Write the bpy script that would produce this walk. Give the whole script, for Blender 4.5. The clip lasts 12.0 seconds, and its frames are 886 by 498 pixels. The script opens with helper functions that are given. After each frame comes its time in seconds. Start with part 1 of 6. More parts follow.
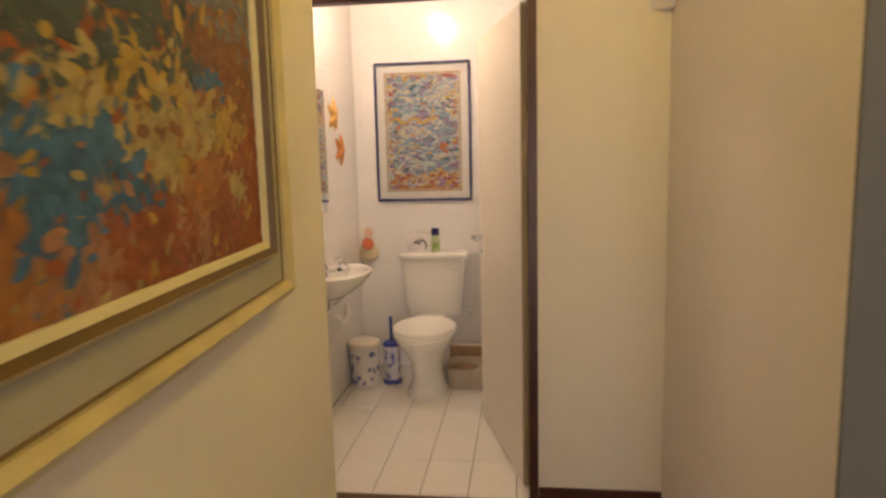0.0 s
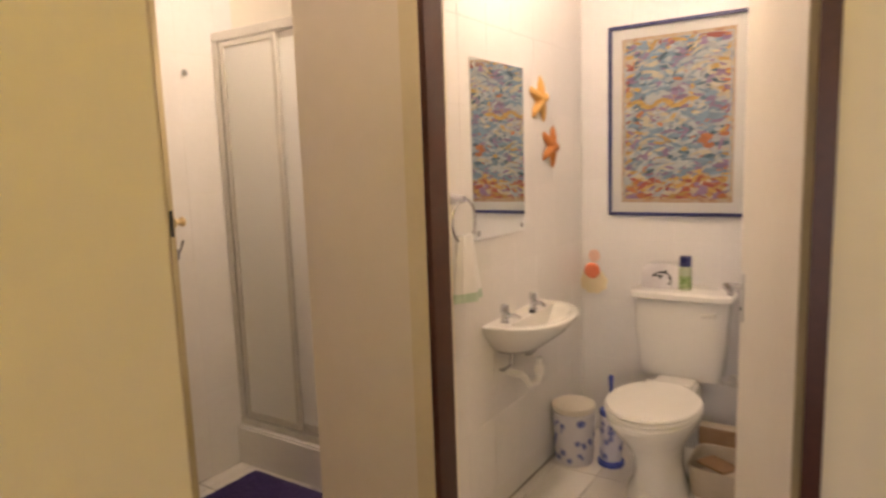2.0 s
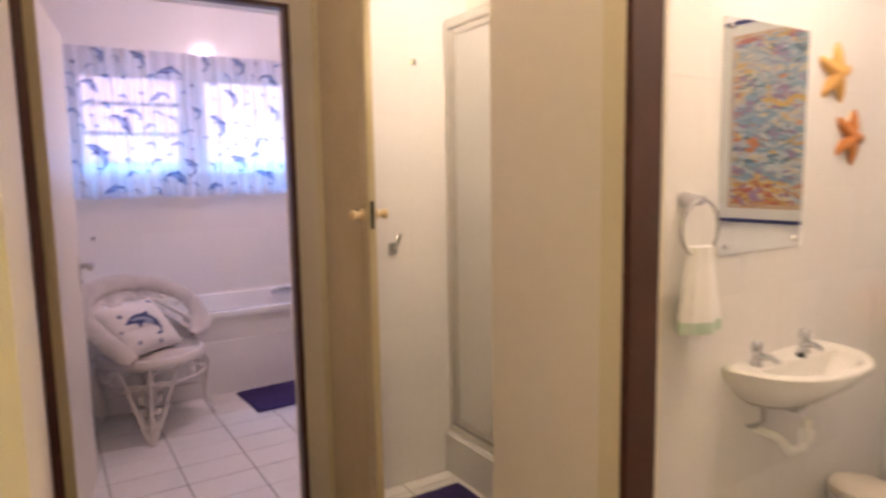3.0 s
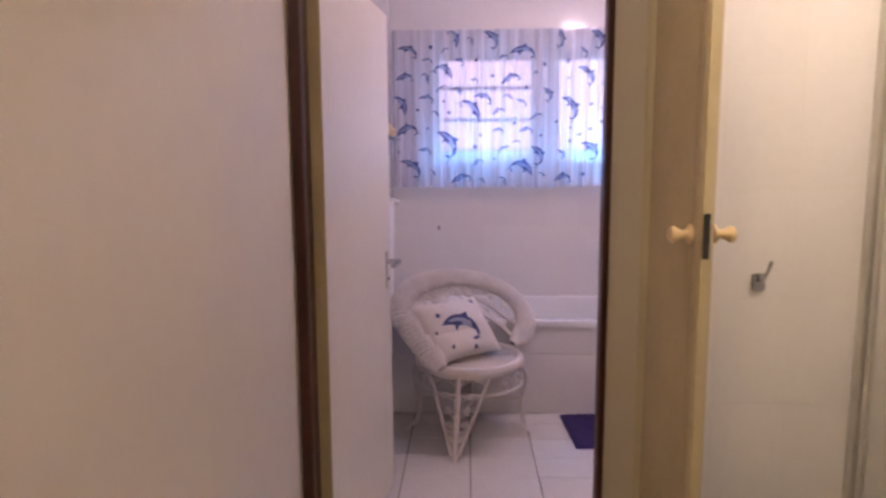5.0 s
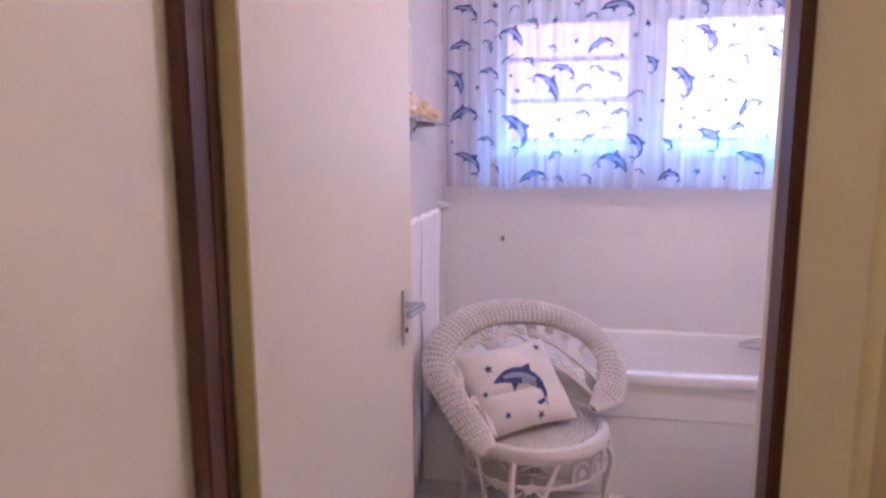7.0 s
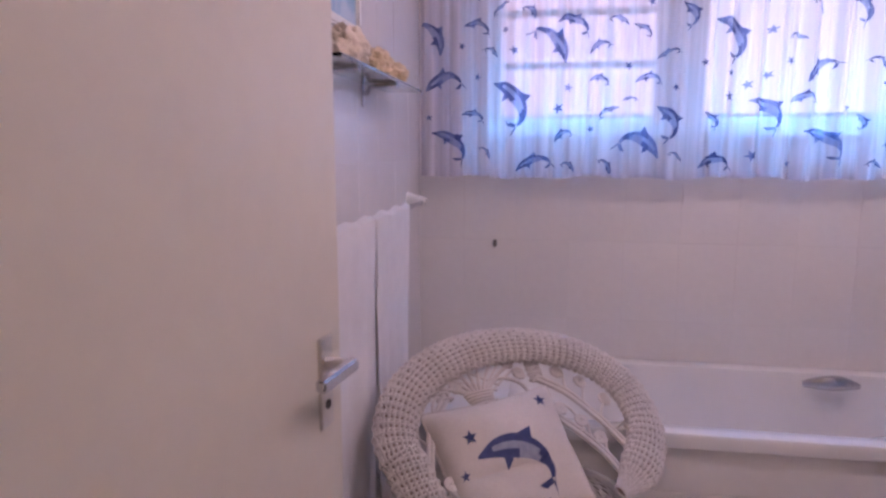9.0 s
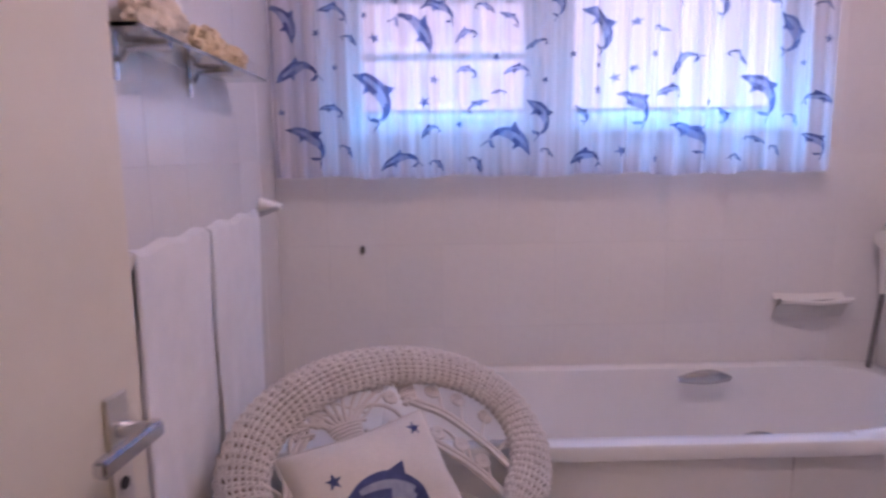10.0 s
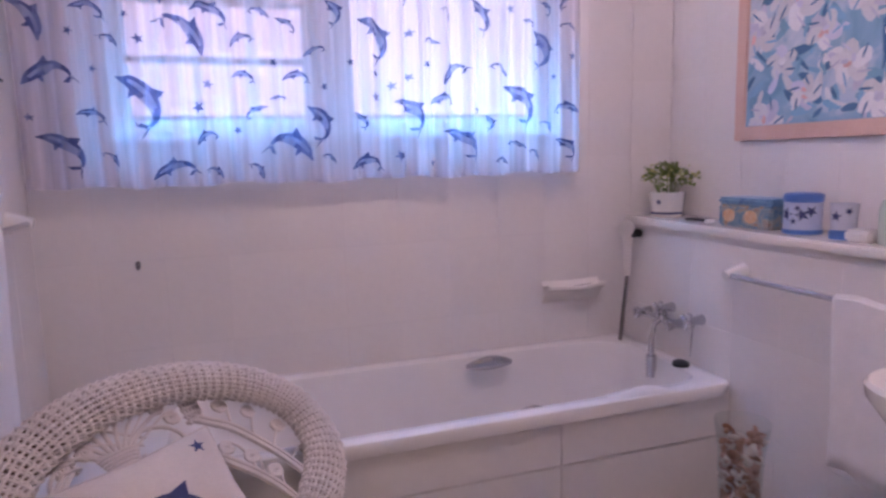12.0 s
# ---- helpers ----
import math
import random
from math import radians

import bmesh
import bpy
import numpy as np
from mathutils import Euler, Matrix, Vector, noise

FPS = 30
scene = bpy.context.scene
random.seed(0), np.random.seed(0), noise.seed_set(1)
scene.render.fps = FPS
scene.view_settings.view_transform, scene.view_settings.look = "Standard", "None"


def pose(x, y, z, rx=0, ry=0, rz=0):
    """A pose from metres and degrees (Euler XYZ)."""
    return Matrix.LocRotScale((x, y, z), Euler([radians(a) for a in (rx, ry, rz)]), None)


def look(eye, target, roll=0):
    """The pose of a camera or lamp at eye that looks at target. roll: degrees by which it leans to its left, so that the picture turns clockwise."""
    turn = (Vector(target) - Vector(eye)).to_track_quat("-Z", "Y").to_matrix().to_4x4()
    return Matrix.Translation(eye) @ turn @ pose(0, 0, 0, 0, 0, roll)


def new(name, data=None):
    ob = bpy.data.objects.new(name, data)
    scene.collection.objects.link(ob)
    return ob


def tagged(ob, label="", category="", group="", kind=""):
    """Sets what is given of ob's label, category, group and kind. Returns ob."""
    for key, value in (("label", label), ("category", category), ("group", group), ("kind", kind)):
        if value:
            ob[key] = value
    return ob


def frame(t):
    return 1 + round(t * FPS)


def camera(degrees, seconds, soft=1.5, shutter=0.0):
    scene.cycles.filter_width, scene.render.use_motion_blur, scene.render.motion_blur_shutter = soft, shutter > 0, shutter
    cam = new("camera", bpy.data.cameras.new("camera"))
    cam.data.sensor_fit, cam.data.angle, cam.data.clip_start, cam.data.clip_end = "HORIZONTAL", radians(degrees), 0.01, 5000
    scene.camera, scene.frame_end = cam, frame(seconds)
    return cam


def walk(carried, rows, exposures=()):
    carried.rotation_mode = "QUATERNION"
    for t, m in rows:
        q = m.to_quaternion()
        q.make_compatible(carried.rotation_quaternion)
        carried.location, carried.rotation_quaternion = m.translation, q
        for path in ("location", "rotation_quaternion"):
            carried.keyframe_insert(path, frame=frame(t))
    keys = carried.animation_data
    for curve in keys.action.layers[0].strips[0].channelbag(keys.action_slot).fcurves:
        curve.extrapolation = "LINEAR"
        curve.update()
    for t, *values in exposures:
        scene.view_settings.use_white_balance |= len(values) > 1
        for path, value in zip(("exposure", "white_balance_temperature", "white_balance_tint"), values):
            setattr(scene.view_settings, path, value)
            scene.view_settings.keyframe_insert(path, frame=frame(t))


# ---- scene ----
cam = camera(69.4, 12.0, soft=2.6, shutter=0.5)
PATH = [
    (0, (0.426, 0.003, 1.361), (0.176, 1.968, 1.091), -1.4),
    (0.5, (0.489, 0.284, 1.353), (0.082, 2.223, 1.082), -1.4),
    (1, (0.569, 0.572, 1.372), (-0.084, 2.444, 1.104), -2.0),
    (1.5, (0.543, 0.836, 1.371), (-0.348, 2.608, 1.108), -2.0),
    (2, (0.523, 1.082, 1.397), (-0.572, 2.734, 1.127), -2.0),
    (2.5, (0.512, 1.323, 1.382), (-0.892, 2.724, 1.124), -1.7),
    (3, (0.443, 1.47, 1.349), (-1.24, 2.525, 1.116), -1.0),
    (3.5, (0.255, 1.652, 1.35), (-1.593, 2.38, 1.12), 0.5),
    (5.5, (-0.343, 1.918, 1.37), (-2.315, 1.724, 1.098), -0.4),
    (6, (-0.567, 1.918, 1.406), (-2.532, 1.681, 1.119), 0.1),
    (6.5, (-0.813, 1.976, 1.384), (-2.772, 1.689, 1.1), 0.0),
    (7, (-1.049, 1.994, 1.386), (-2.998, 1.65, 1.095), -0.2),
    (9, (-1.754, 1.954, 1.319), (-3.703, 1.621, 1.022), -0.0),
    (9.5, (-1.911, 1.954, 1.312), (-3.881, 1.778, 1.013), -0.3),
    (10, (-1.963, 1.984, 1.308), (-3.941, 2.018, 1.013), -0.8),
    (10.5, (-1.98, 1.993, 1.302), (-3.947, 2.22, 1.017), -1.1),
    (11, (-1.967, 2.014, 1.306), (-3.91, 2.385, 1.015), -1.3),
    (11.5, (-1.937, 2.029, 1.294), (-3.851, 2.534, 1.012), -1.4),
    (12, (-1.917, 2.042, 1.299), (-3.798, 2.661, 1.016), -1.5),
]
walk(cam, [(t, look(eye, goal, lean)) for t, eye, goal, lean in PATH],
     exposures=[(0.0, -0.02, 7000, 14), (1.5, -0.06, 6850, 14), (2.0, 0.08, 6600, 14), (2.5, 0.42, 6450, 14), (3.5, 0.36, 6250, 16), (5.5, 0.12, 6150, 18), (6.2, 0.24, 6150, 18), (7.0, 0.56, 6000, 16), (8.2, 0.16, 6100, 16), (9.0, -0.04, 6150, 16), (12.0, -0.04, 6150, 16)])


# ---- light ----
world = bpy.data.worlds.new("world")
scene.world = world
world.use_nodes = True
wn = world.node_tree.nodes
sky = wn.new("ShaderNodeTexSky")
sky.sky_type = "NISHITA"
sky.sun_disc = False
sky.sun_elevation = radians(48)
sky.sun_rotation = radians(60)
world.node_tree.links.new(sky.outputs[0], wn["Background"].inputs[0])
wn["Background"].inputs[1].default_value = 0.12


def sun_lamp():
    d = bpy.data.lights.new("sun", "SUN")
    d.energy, d.angle, d.color = 3.0, radians(0.5), (1.0, 0.95, 0.88)
    ob = new("sun", d)
    ob.matrix_world = look((4, 6, 9), (0, 0, 0))


sun_lamp()


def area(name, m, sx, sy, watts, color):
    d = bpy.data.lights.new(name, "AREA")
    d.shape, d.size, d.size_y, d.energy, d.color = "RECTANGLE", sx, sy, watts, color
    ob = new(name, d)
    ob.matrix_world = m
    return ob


def bulb(name, x, y, z, watts, color, radius=0.07):
    d = bpy.data.lights.new(name, "POINT")
    d.energy, d.color, d.shadow_soft_size = watts, color, radius
    ob = new(name, d)
    ob.location = (x, y, z)
    return ob


area("sky_over_window", look((-5.15, 2.47, 3.45), (-4.33, 2.47, 1.55)), 1.9, 0.8, 260, (0.16, 0.48, 1.0))
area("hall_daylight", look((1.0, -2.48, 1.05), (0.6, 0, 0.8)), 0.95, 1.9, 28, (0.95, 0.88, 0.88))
bulb("hall_bulb", 0.85, 1.02, 2.36, 13.5, (1.0, 0.70, 0.07))
# added fill light to brighten the passage; no fixture belongs to it
bulb("passage_fill", -0.60, 1.9, 2.36, 5.9, (1.0, 0.73, 0.56))
bulb("wc_bulb", -0.18, 3.25, 2.38, 26, (1.0, 0.77, 0.58))
# unseen light added before the shower to brighten that room
bulb("shower_fill", -1.05, 2.74, 2.38, 23, (1.0, 0.80, 0.62))
bulb("bathroom_bulb", -2.95, 2.75, 2.38, 23, (1.0, 0.73, 0.82))


# ---- materials ----
def material(name):
    m = bpy.data.materials.new(name)
    m.use_nodes = True
    nt = m.node_tree
    return m, nt, nt.nodes["Principled BSDF"], nt.nodes, nt.links


def surface(name, c1, c2, rough=0.5, scale=8.0, bump=0.0, bump_scale=60.0, metal=0.0, random_amount=0.0, fine=0.5):
    """A material with colour varied at two scales, uneven gloss and fine relief."""
    m, nt, bsdf, n, l = material(name)
    tc = n.new("ShaderNodeTexCoord")
    big = n.new("ShaderNodeTexNoise")
    big.inputs["Scale"].default_value = scale
    big.inputs["Detail"].default_value = 4
    small = n.new("ShaderNodeTexNoise")
    small.inputs["Scale"].default_value = scale * 12
    small.inputs["Detail"].default_value = 3
    add = n.new("ShaderNodeMath")
    add.operation = "MULTIPLY_ADD"
    add.inputs[1].default_value = fine
    l.new(tc.outputs["Object"], big.inputs["Vector"])
    l.new(tc.outputs["Object"], small.inputs["Vector"])
    l.new(small.outputs["Fac"], add.inputs[0])
    l.new(big.outputs["Fac"], add.inputs[2])
    ramp = n.new("ShaderNodeMapRange")
    ramp.inputs["From Min"].default_value = 0.45
    ramp.inputs["From Max"].default_value = 1.05
    l.new(add.outputs[0], ramp.inputs["Value"])
    mix = n.new("ShaderNodeMix")
    mix.data_type = "RGBA"
    mix.inputs["A"].default_value = (*c1, 1)
    mix.inputs["B"].default_value = (*c2, 1)
    l.new(ramp.outputs[0], mix.inputs["Factor"])
    out = mix.outputs["Result"]
    if random_amount:
        info = n.new("ShaderNodeObjectInfo")
        mr = n.new("ShaderNodeMapRange")
        mr.inputs["To Min"].default_value = 1 - random_amount
        mr.inputs["To Max"].default_value = 1 + random_amount
        l.new(info.outputs["Random"], mr.inputs["Value"])
        hsv = n.new("ShaderNodeHueSaturation")
        l.new(mr.outputs[0], hsv.inputs["Value"])
        l.new(out, hsv.inputs["Color"])
        out = hsv.outputs["Color"]
    l.new(out, bsdf.inputs["Base Color"])
    rr = n.new("ShaderNodeMapRange")
    rr.inputs["To Min"].default_value = max(0.02, rough - 0.08)
    rr.inputs["To Max"].default_value = min(1.0, rough + 0.08)
    l.new(big.outputs["Fac"], rr.inputs["Value"])
    l.new(rr.outputs[0], bsdf.inputs["Roughness"])
    bsdf.inputs["Metallic"].default_value = metal
    if bump:
        bn = n.new("ShaderNodeTexNoise")
        bn.inputs["Scale"].default_value = bump_scale
        bn.inputs["Detail"].default_value = 4
        l.new(tc.outputs["Object"], bn.inputs["Vector"])
        b = n.new("ShaderNodeBump")
        b.inputs["Strength"].default_value = bump
        b.inputs["Distance"].default_value = 0.004
        l.new(bn.outputs["Fac"], b.inputs["Height"])
        l.new(b.outputs[0], bsdf.inputs["Normal"])
    return m


def glass(name, color, rough, frosted=0.0):
    """Clear or obscured glass sheet."""
    m, nt, bsdf, n, l = material(name)
    bsdf.inputs["Base Color"].default_value = (*color, 1)
    bsdf.inputs["Roughness"].default_value = rough
    bsdf.inputs["Transmission Weight"].default_value = 1.0 - frosted
    bsdf.inputs["IOR"].default_value = 1.45
    if rough > 0.1:
        bn = n.new("ShaderNodeTexNoise")
        bn.inputs["Scale"].default_value = 180
        b = n.new("ShaderNodeBump")
        b.inputs["Strength"].default_value = 0.25
        b.inputs["Distance"].default_value = 0.002
        l.new(bn.outputs["Fac"], b.inputs["Height"])
        l.new(b.outputs[0], bsdf.inputs["Normal"])
    return m


def painted(name, colours, scale, stretch=(1, 1, 1), distort=1.2, rough=0.6, bump=0.0, detail=6.0):
    """Brushed patches of several colours, for canvases and prints."""
    m, nt, bsdf, n, l = material(name)
    tc = n.new("ShaderNodeTexCoord")
    mp = n.new("ShaderNodeMapping")
    mp.inputs["Scale"].default_value = stretch
    l.new(tc.outputs["Object"], mp.inputs["Vector"])
    a = n.new("ShaderNodeTexNoise")
    a.inputs["Scale"].default_value = scale
    a.inputs["Detail"].default_value = detail
    a.inputs["Roughness"].default_value = 0.55
    a.inputs["Distortion"].default_value = distort
    l.new(mp.outputs[0], a.inputs["Vector"])
    r = n.new("ShaderNodeValToRGB")
    r.color_ramp.interpolation = "EASE"
    e = r.color_ramp.elements
    k = len(colours)
    e[0].position, e[0].color = 0.30, (*colours[0], 1)
    e[1].position, e[1].color = 0.72, (*colours[-1], 1)
    for i in range(1, k - 1):
        s = e.new(0.30 + 0.42 * i / (k - 1))
        s.color = (*colours[i], 1)
    l.new(a.outputs["Fac"], r.inputs[0])
    l.new(r.outputs[0], bsdf.inputs["Base Color"])
    bsdf.inputs["Roughness"].default_value = rough
    if bump:
        b = n.new("ShaderNodeBump")
        b.inputs["Strength"].default_value = bump
        b.inputs["Distance"].default_value = 0.004
        l.new(a.outputs["Fac"], b.inputs["Height"])
        l.new(b.outputs[0], bsdf.inputs["Normal"])
    return m


def sheer(name, color, clear, through_share, tint=None):
    """Thin cloth: partly see-through, partly glowing from behind."""
    m, nt, bsdf, n, l = material(name)
    out = n["Material Output"]
    d = n.new("ShaderNodeBsdfDiffuse")
    t = n.new("ShaderNodeBsdfTranslucent")
    c = n.new("ShaderNodeBsdfTransparent")
    d.inputs[0].default_value = (*color, 1)
    t.inputs[0].default_value = (*color, 1)
    c.inputs[0].default_value = (*(tint or [min(1, v * 1.05) for v in color]), 1)
    weave = n.new("ShaderNodeTexNoise")
    weave.inputs["Scale"].default_value = 240
    tc = n.new("ShaderNodeTexCoord")
    l.new(tc.outputs["Object"], weave.inputs["Vector"])
    b = n.new("ShaderNodeBump")
    b.inputs["Strength"].default_value = 0.15
    b.inputs["Distance"].default_value = 0.002
    l.new(weave.outputs["Fac"], b.inputs["Height"])
    l.new(b.outputs[0], d.inputs["Normal"])
    m1 = n.new("ShaderNodeMixShader")
    m1.inputs[0].default_value = through_share
    l.new(d.outputs[0], m1.inputs[1])
    l.new(t.outputs[0], m1.inputs[2])
    m2 = n.new("ShaderNodeMixShader")
    gather = n.new("ShaderNodeTexNoise")
    gather.inputs["Scale"].default_value = 1.0
    gather.inputs["Detail"].default_value = 3
    squash = n.new("ShaderNodeMapping")
    squash.inputs["Scale"].default_value = (0.0, 26.0, 0.5)
    l.new(tc.outputs["Object"], squash.inputs["Vector"])
    l.new(squash.outputs[0], gather.inputs["Vector"])
    dense = n.new("ShaderNodeMapRange")
    dense.inputs["From Min"].default_value = 0.36
    dense.inputs["From Max"].default_value = 0.64
    dense.inputs["To Min"].default_value = clear * 0.5
    dense.inputs["To Max"].default_value = clear * 1.5
    l.new(gather.outputs["Fac"], dense.inputs["Value"])
    l.new(dense.outputs[0], m2.inputs[0])
    l.new(m1.outputs[0], m2.inputs[1])
    l.new(c.outputs[0], m2.inputs[2])
    l.new(m2.outputs[0], out.inputs[0])
    return m


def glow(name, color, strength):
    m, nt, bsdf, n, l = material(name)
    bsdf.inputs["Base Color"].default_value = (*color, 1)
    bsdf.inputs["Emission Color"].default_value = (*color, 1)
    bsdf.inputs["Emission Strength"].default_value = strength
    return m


M_wall = surface("cream_wall_paint", (0.73, 0.68, 0.58), (0.78, 0.73, 0.64), 0.55, 1.6, 0.12, 90)
# dark grey that holds the shade of the hall corner's return
M_greywall = surface("shaded_wall_grey", (0.14, 0.14, 0.125), (0.19, 0.185, 0.165), 0.6, 1.6, 0.1, 80)
M_white = surface("white_ceiling_paint", (0.78, 0.77, 0.74), (0.83, 0.82, 0.80), 0.7, 1.5, 0.1, 70)
M_trim = surface("cream_gloss_trim", (0.66, 0.59, 0.40), (0.72, 0.66, 0.48), 0.4, 5, 0.06, 60)
M_frame = surface("dark_brown_gloss_timber", (0.045, 0.012, 0.008), (0.085, 0.028, 0.016), 0.38, 6, 0.03, 30)
M_leaf = surface("ivory_door_paint", (0.70, 0.65, 0.56), (0.76, 0.72, 0.63), 0.4, 2, 0.1, 60)
M_edge = surface("olive_cream_door_edge", (0.48, 0.40, 0.22), (0.56, 0.48, 0.30), 0.5, 6, 0.1, 60)
M_tile = surface("white_glazed_wall_tile", (0.76, 0.74, 0.73), (0.82, 0.80, 0.79), 0.16, 3, 0.05, 14, random_amount=0.012)
M_grout = surface("pale_wall_grout", (0.68, 0.655, 0.64), (0.75, 0.73, 0.72), 0.7, 8)
M_floor = surface("white_glazed_floor_tile", (0.72, 0.69, 0.66), (0.80, 0.77, 0.74), 0.22, 5, 0.05, 20, random_amount=0.03)
M_fgrout = surface("dark_floor_grout", (0.10, 0.085, 0.075), (0.24, 0.21, 0.18), 0.9, 12, 0.3, 200)
M_hall = surface("brown_hall_carpet", (0.10, 0.055, 0.03), (0.16, 0.09, 0.05), 0.95, 30, 0.6, 300)
M_china = surface("white_glazed_ceramic", (0.80, 0.78, 0.74), (0.84, 0.82, 0.79), 0.12, 3)
M_acryl = surface("white_bath_acrylic", (0.80, 0.79, 0.79), (0.84, 0.83, 0.83), 0.14, 2)
M_plastic = surface("white_plastic", (0.76, 0.74, 0.70), (0.81, 0.79, 0.75), 0.35, 6)
M_chrome = surface("chrome", (0.50, 0.50, 0.53), (0.62, 0.62, 0.65), 0.14, 10, metal=1.0)
M_steel = surface("satin_aluminium", (0.62, 0.60, 0.56), (0.72, 0.70, 0.66), 0.38, 10, 0.08, 90, metal=0.75)
M_black = surface("black_rubber", (0.012, 0.012, 0.014), (0.03, 0.03, 0.03), 0.5, 20)
M_blue = surface("royal_blue_plastic", (0.03, 0.05, 0.30), (0.05, 0.08, 0.40), 0.35, 8)
M_mat = surface("dark_violet_pile", (0.022, 0.012, 0.075), (0.045, 0.026, 0.13), 0.98, 40, 0.9, 350)
M_rattan = surface("white_painted_cane", (0.60, 0.55, 0.52), (0.74, 0.69, 0.66), 0.55, 14, 0.3, 120)
# dark brown that paints the shade in the gaps of the weave
M_cane_shade = surface("cane_gap_shade", (0.17, 0.115, 0.085), (0.27, 0.19, 0.145), 0.7, 20, 0.3, 150)
M_linen = surface("unbleached_cushion_cotton", (0.62, 0.57, 0.54), (0.72, 0.67, 0.63), 0.9, 10, 0.05, 400)
M_towel = surface("white_terry_cotton", (0.80, 0.79, 0.80), (0.87, 0.86, 0.87), 0.98, 20, 0.03, 420)
M_ink = surface("navy_printed_ink", (0.025, 0.035, 0.12), (0.07, 0.09, 0.24), 0.8, 40)
M_ink_pale = surface("grey_blue_printed_ink", (0.22, 0.25, 0.36), (0.36, 0.38, 0.48), 0.8, 60)
M_navy = surface("navy_lacquer_frame", (0.02, 0.022, 0.10), (0.045, 0.05, 0.17), 0.3, 10)
M_mount = surface("pale_grey_mount_card", (0.50, 0.50, 0.48), (0.55, 0.55, 0.53), 0.8, 10)
M_gold = surface("aged_gilt_moulding", (0.44, 0.35, 0.15), (0.60, 0.50, 0.25), 0.42, 14, 0.2, 60)
M_gilt_dark = surface("dark_gilt_groove", (0.10, 0.06, 0.02), (0.18, 0.11, 0.04), 0.5, 20)
M_liner = surface("oatmeal_linen_liner", (0.36, 0.34, 0.25), (0.42, 0.39, 0.30), 0.9, 20, 0.4, 350)
M_pink = surface("pink_limed_wood", (0.62, 0.40, 0.33), (0.70, 0.50, 0.42), 0.5, 10, 0.15, 60)
M_brass = surface("ivory_and_brass_knob", (0.66, 0.50, 0.26), (0.74, 0.58, 0.34), 0.35, 8)
M_star = surface("dried_starfish", (0.55, 0.30, 0.08), (0.70, 0.42, 0.14), 0.85, 30, 0.8, 120)
M_star_dark = surface("brown_dried_starfish", (0.36, 0.13, 0.03), (0.50, 0.20, 0.06), 0.85, 30, 0.8, 120)
M_mirror, *_ = material("mirror_silver")
M_mirror.node_tree.nodes["Principled BSDF"].inputs["Metallic"].default_value = 1.0
M_mirror.node_tree.nodes["Principled BSDF"].inputs["Roughness"].default_value = 0.01
M_mirror.node_tree.nodes["Principled BSDF"].inputs["Base Color"].default_value = (0.86, 0.88, 0.88, 1)
M_frost = glass("obscured_shower_glass", (0.94, 0.94, 0.92), 0.5, 0.72)
M_hose = surface("grey_ribbed_hose", (0.16, 0.15, 0.15), (0.26, 0.25, 0.25), 0.4, 40, metal=0.4)
M_clear = glass("clear_glass", (0.92, 0.97, 0.95), 0.02)


def thin_glass(name, gloss):
    """Thin clear vessel glass: see-through with a faint sheen."""
    m, nt, bsdf, n, l = material(name)
    c, g, mx = n.new("ShaderNodeBsdfTransparent"), n.new("ShaderNodeBsdfGlossy"), n.new("ShaderNodeMixShader")
    c.inputs[0].default_value = (0.95, 0.97, 0.97, 1)
    g.inputs["Roughness"].default_value = 0.05
    mx.inputs[0].default_value = gloss
    l.new(c.outputs[0], mx.inputs[1])
    l.new(g.outputs[0], mx.inputs[2])
    l.new(mx.outputs[0], n["Material Output"].inputs[0])
    return m


def oil_paint(name, low, high):
    """Thick oil paint that takes each stroke's own colour."""
    m, nt, bsdf, n, l = material(name)
    col = n.new("ShaderNodeAttribute")
    col.attribute_name = "paint"
    tc = n.new("ShaderNodeTexCoord")
    grain = n.new("ShaderNodeTexNoise")
    grain.inputs["Scale"].default_value = 70
    grain.inputs["Detail"].default_value = 4
    l.new(tc.outputs["Object"], grain.inputs["Vector"])
    shift = n.new("ShaderNodeMapRange")
    shift.inputs["To Min"].default_value = low
    shift.inputs["To Max"].default_value = high
    l.new(grain.outputs["Fac"], shift.inputs["Value"])
    hsv = n.new("ShaderNodeHueSaturation")
    l.new(shift.outputs[0], hsv.inputs["Value"])
    l.new(col.outputs["Color"], hsv.inputs["Color"])
    l.new(hsv.outputs[0], bsdf.inputs["Base Color"])
    bsdf.inputs["Roughness"].default_value = 0.5
    b = n.new("ShaderNodeBump")
    b.inputs["Strength"].default_value = 0.2
    b.inputs["Distance"].default_value = 0.003
    l.new(grain.outputs["Fac"], b.inputs["Height"])
    l.new(b.outputs[0], bsdf.inputs["Normal"])
    return m


M_thin = thin_glass("thin_vase_glass", 0.06)
M_pane = glass("window_glass", (0.97, 0.98, 1.0), 0.01)
M_bulb = glow("lamp_opal", (1.0, 0.86, 0.66), 6.0)
# backdrop colours emit light themselves, standing in for sun on far walls
M_out = glow("glowing_pink_far_wall", (1.0, 0.66, 0.68), 0.8)
M_out2 = glow("glowing_pale_far_wall", (0.94, 0.86, 1.0), 0.95)
M_ground = surface("dry_ground", (0.24, 0.20, 0.15), (0.34, 0.29, 0.22), 0.95, 0.8, 0.4, 6)
M_sheer = sheer("sheer_white_voile", (0.86, 0.84, 0.90), 0.32, 0.62)


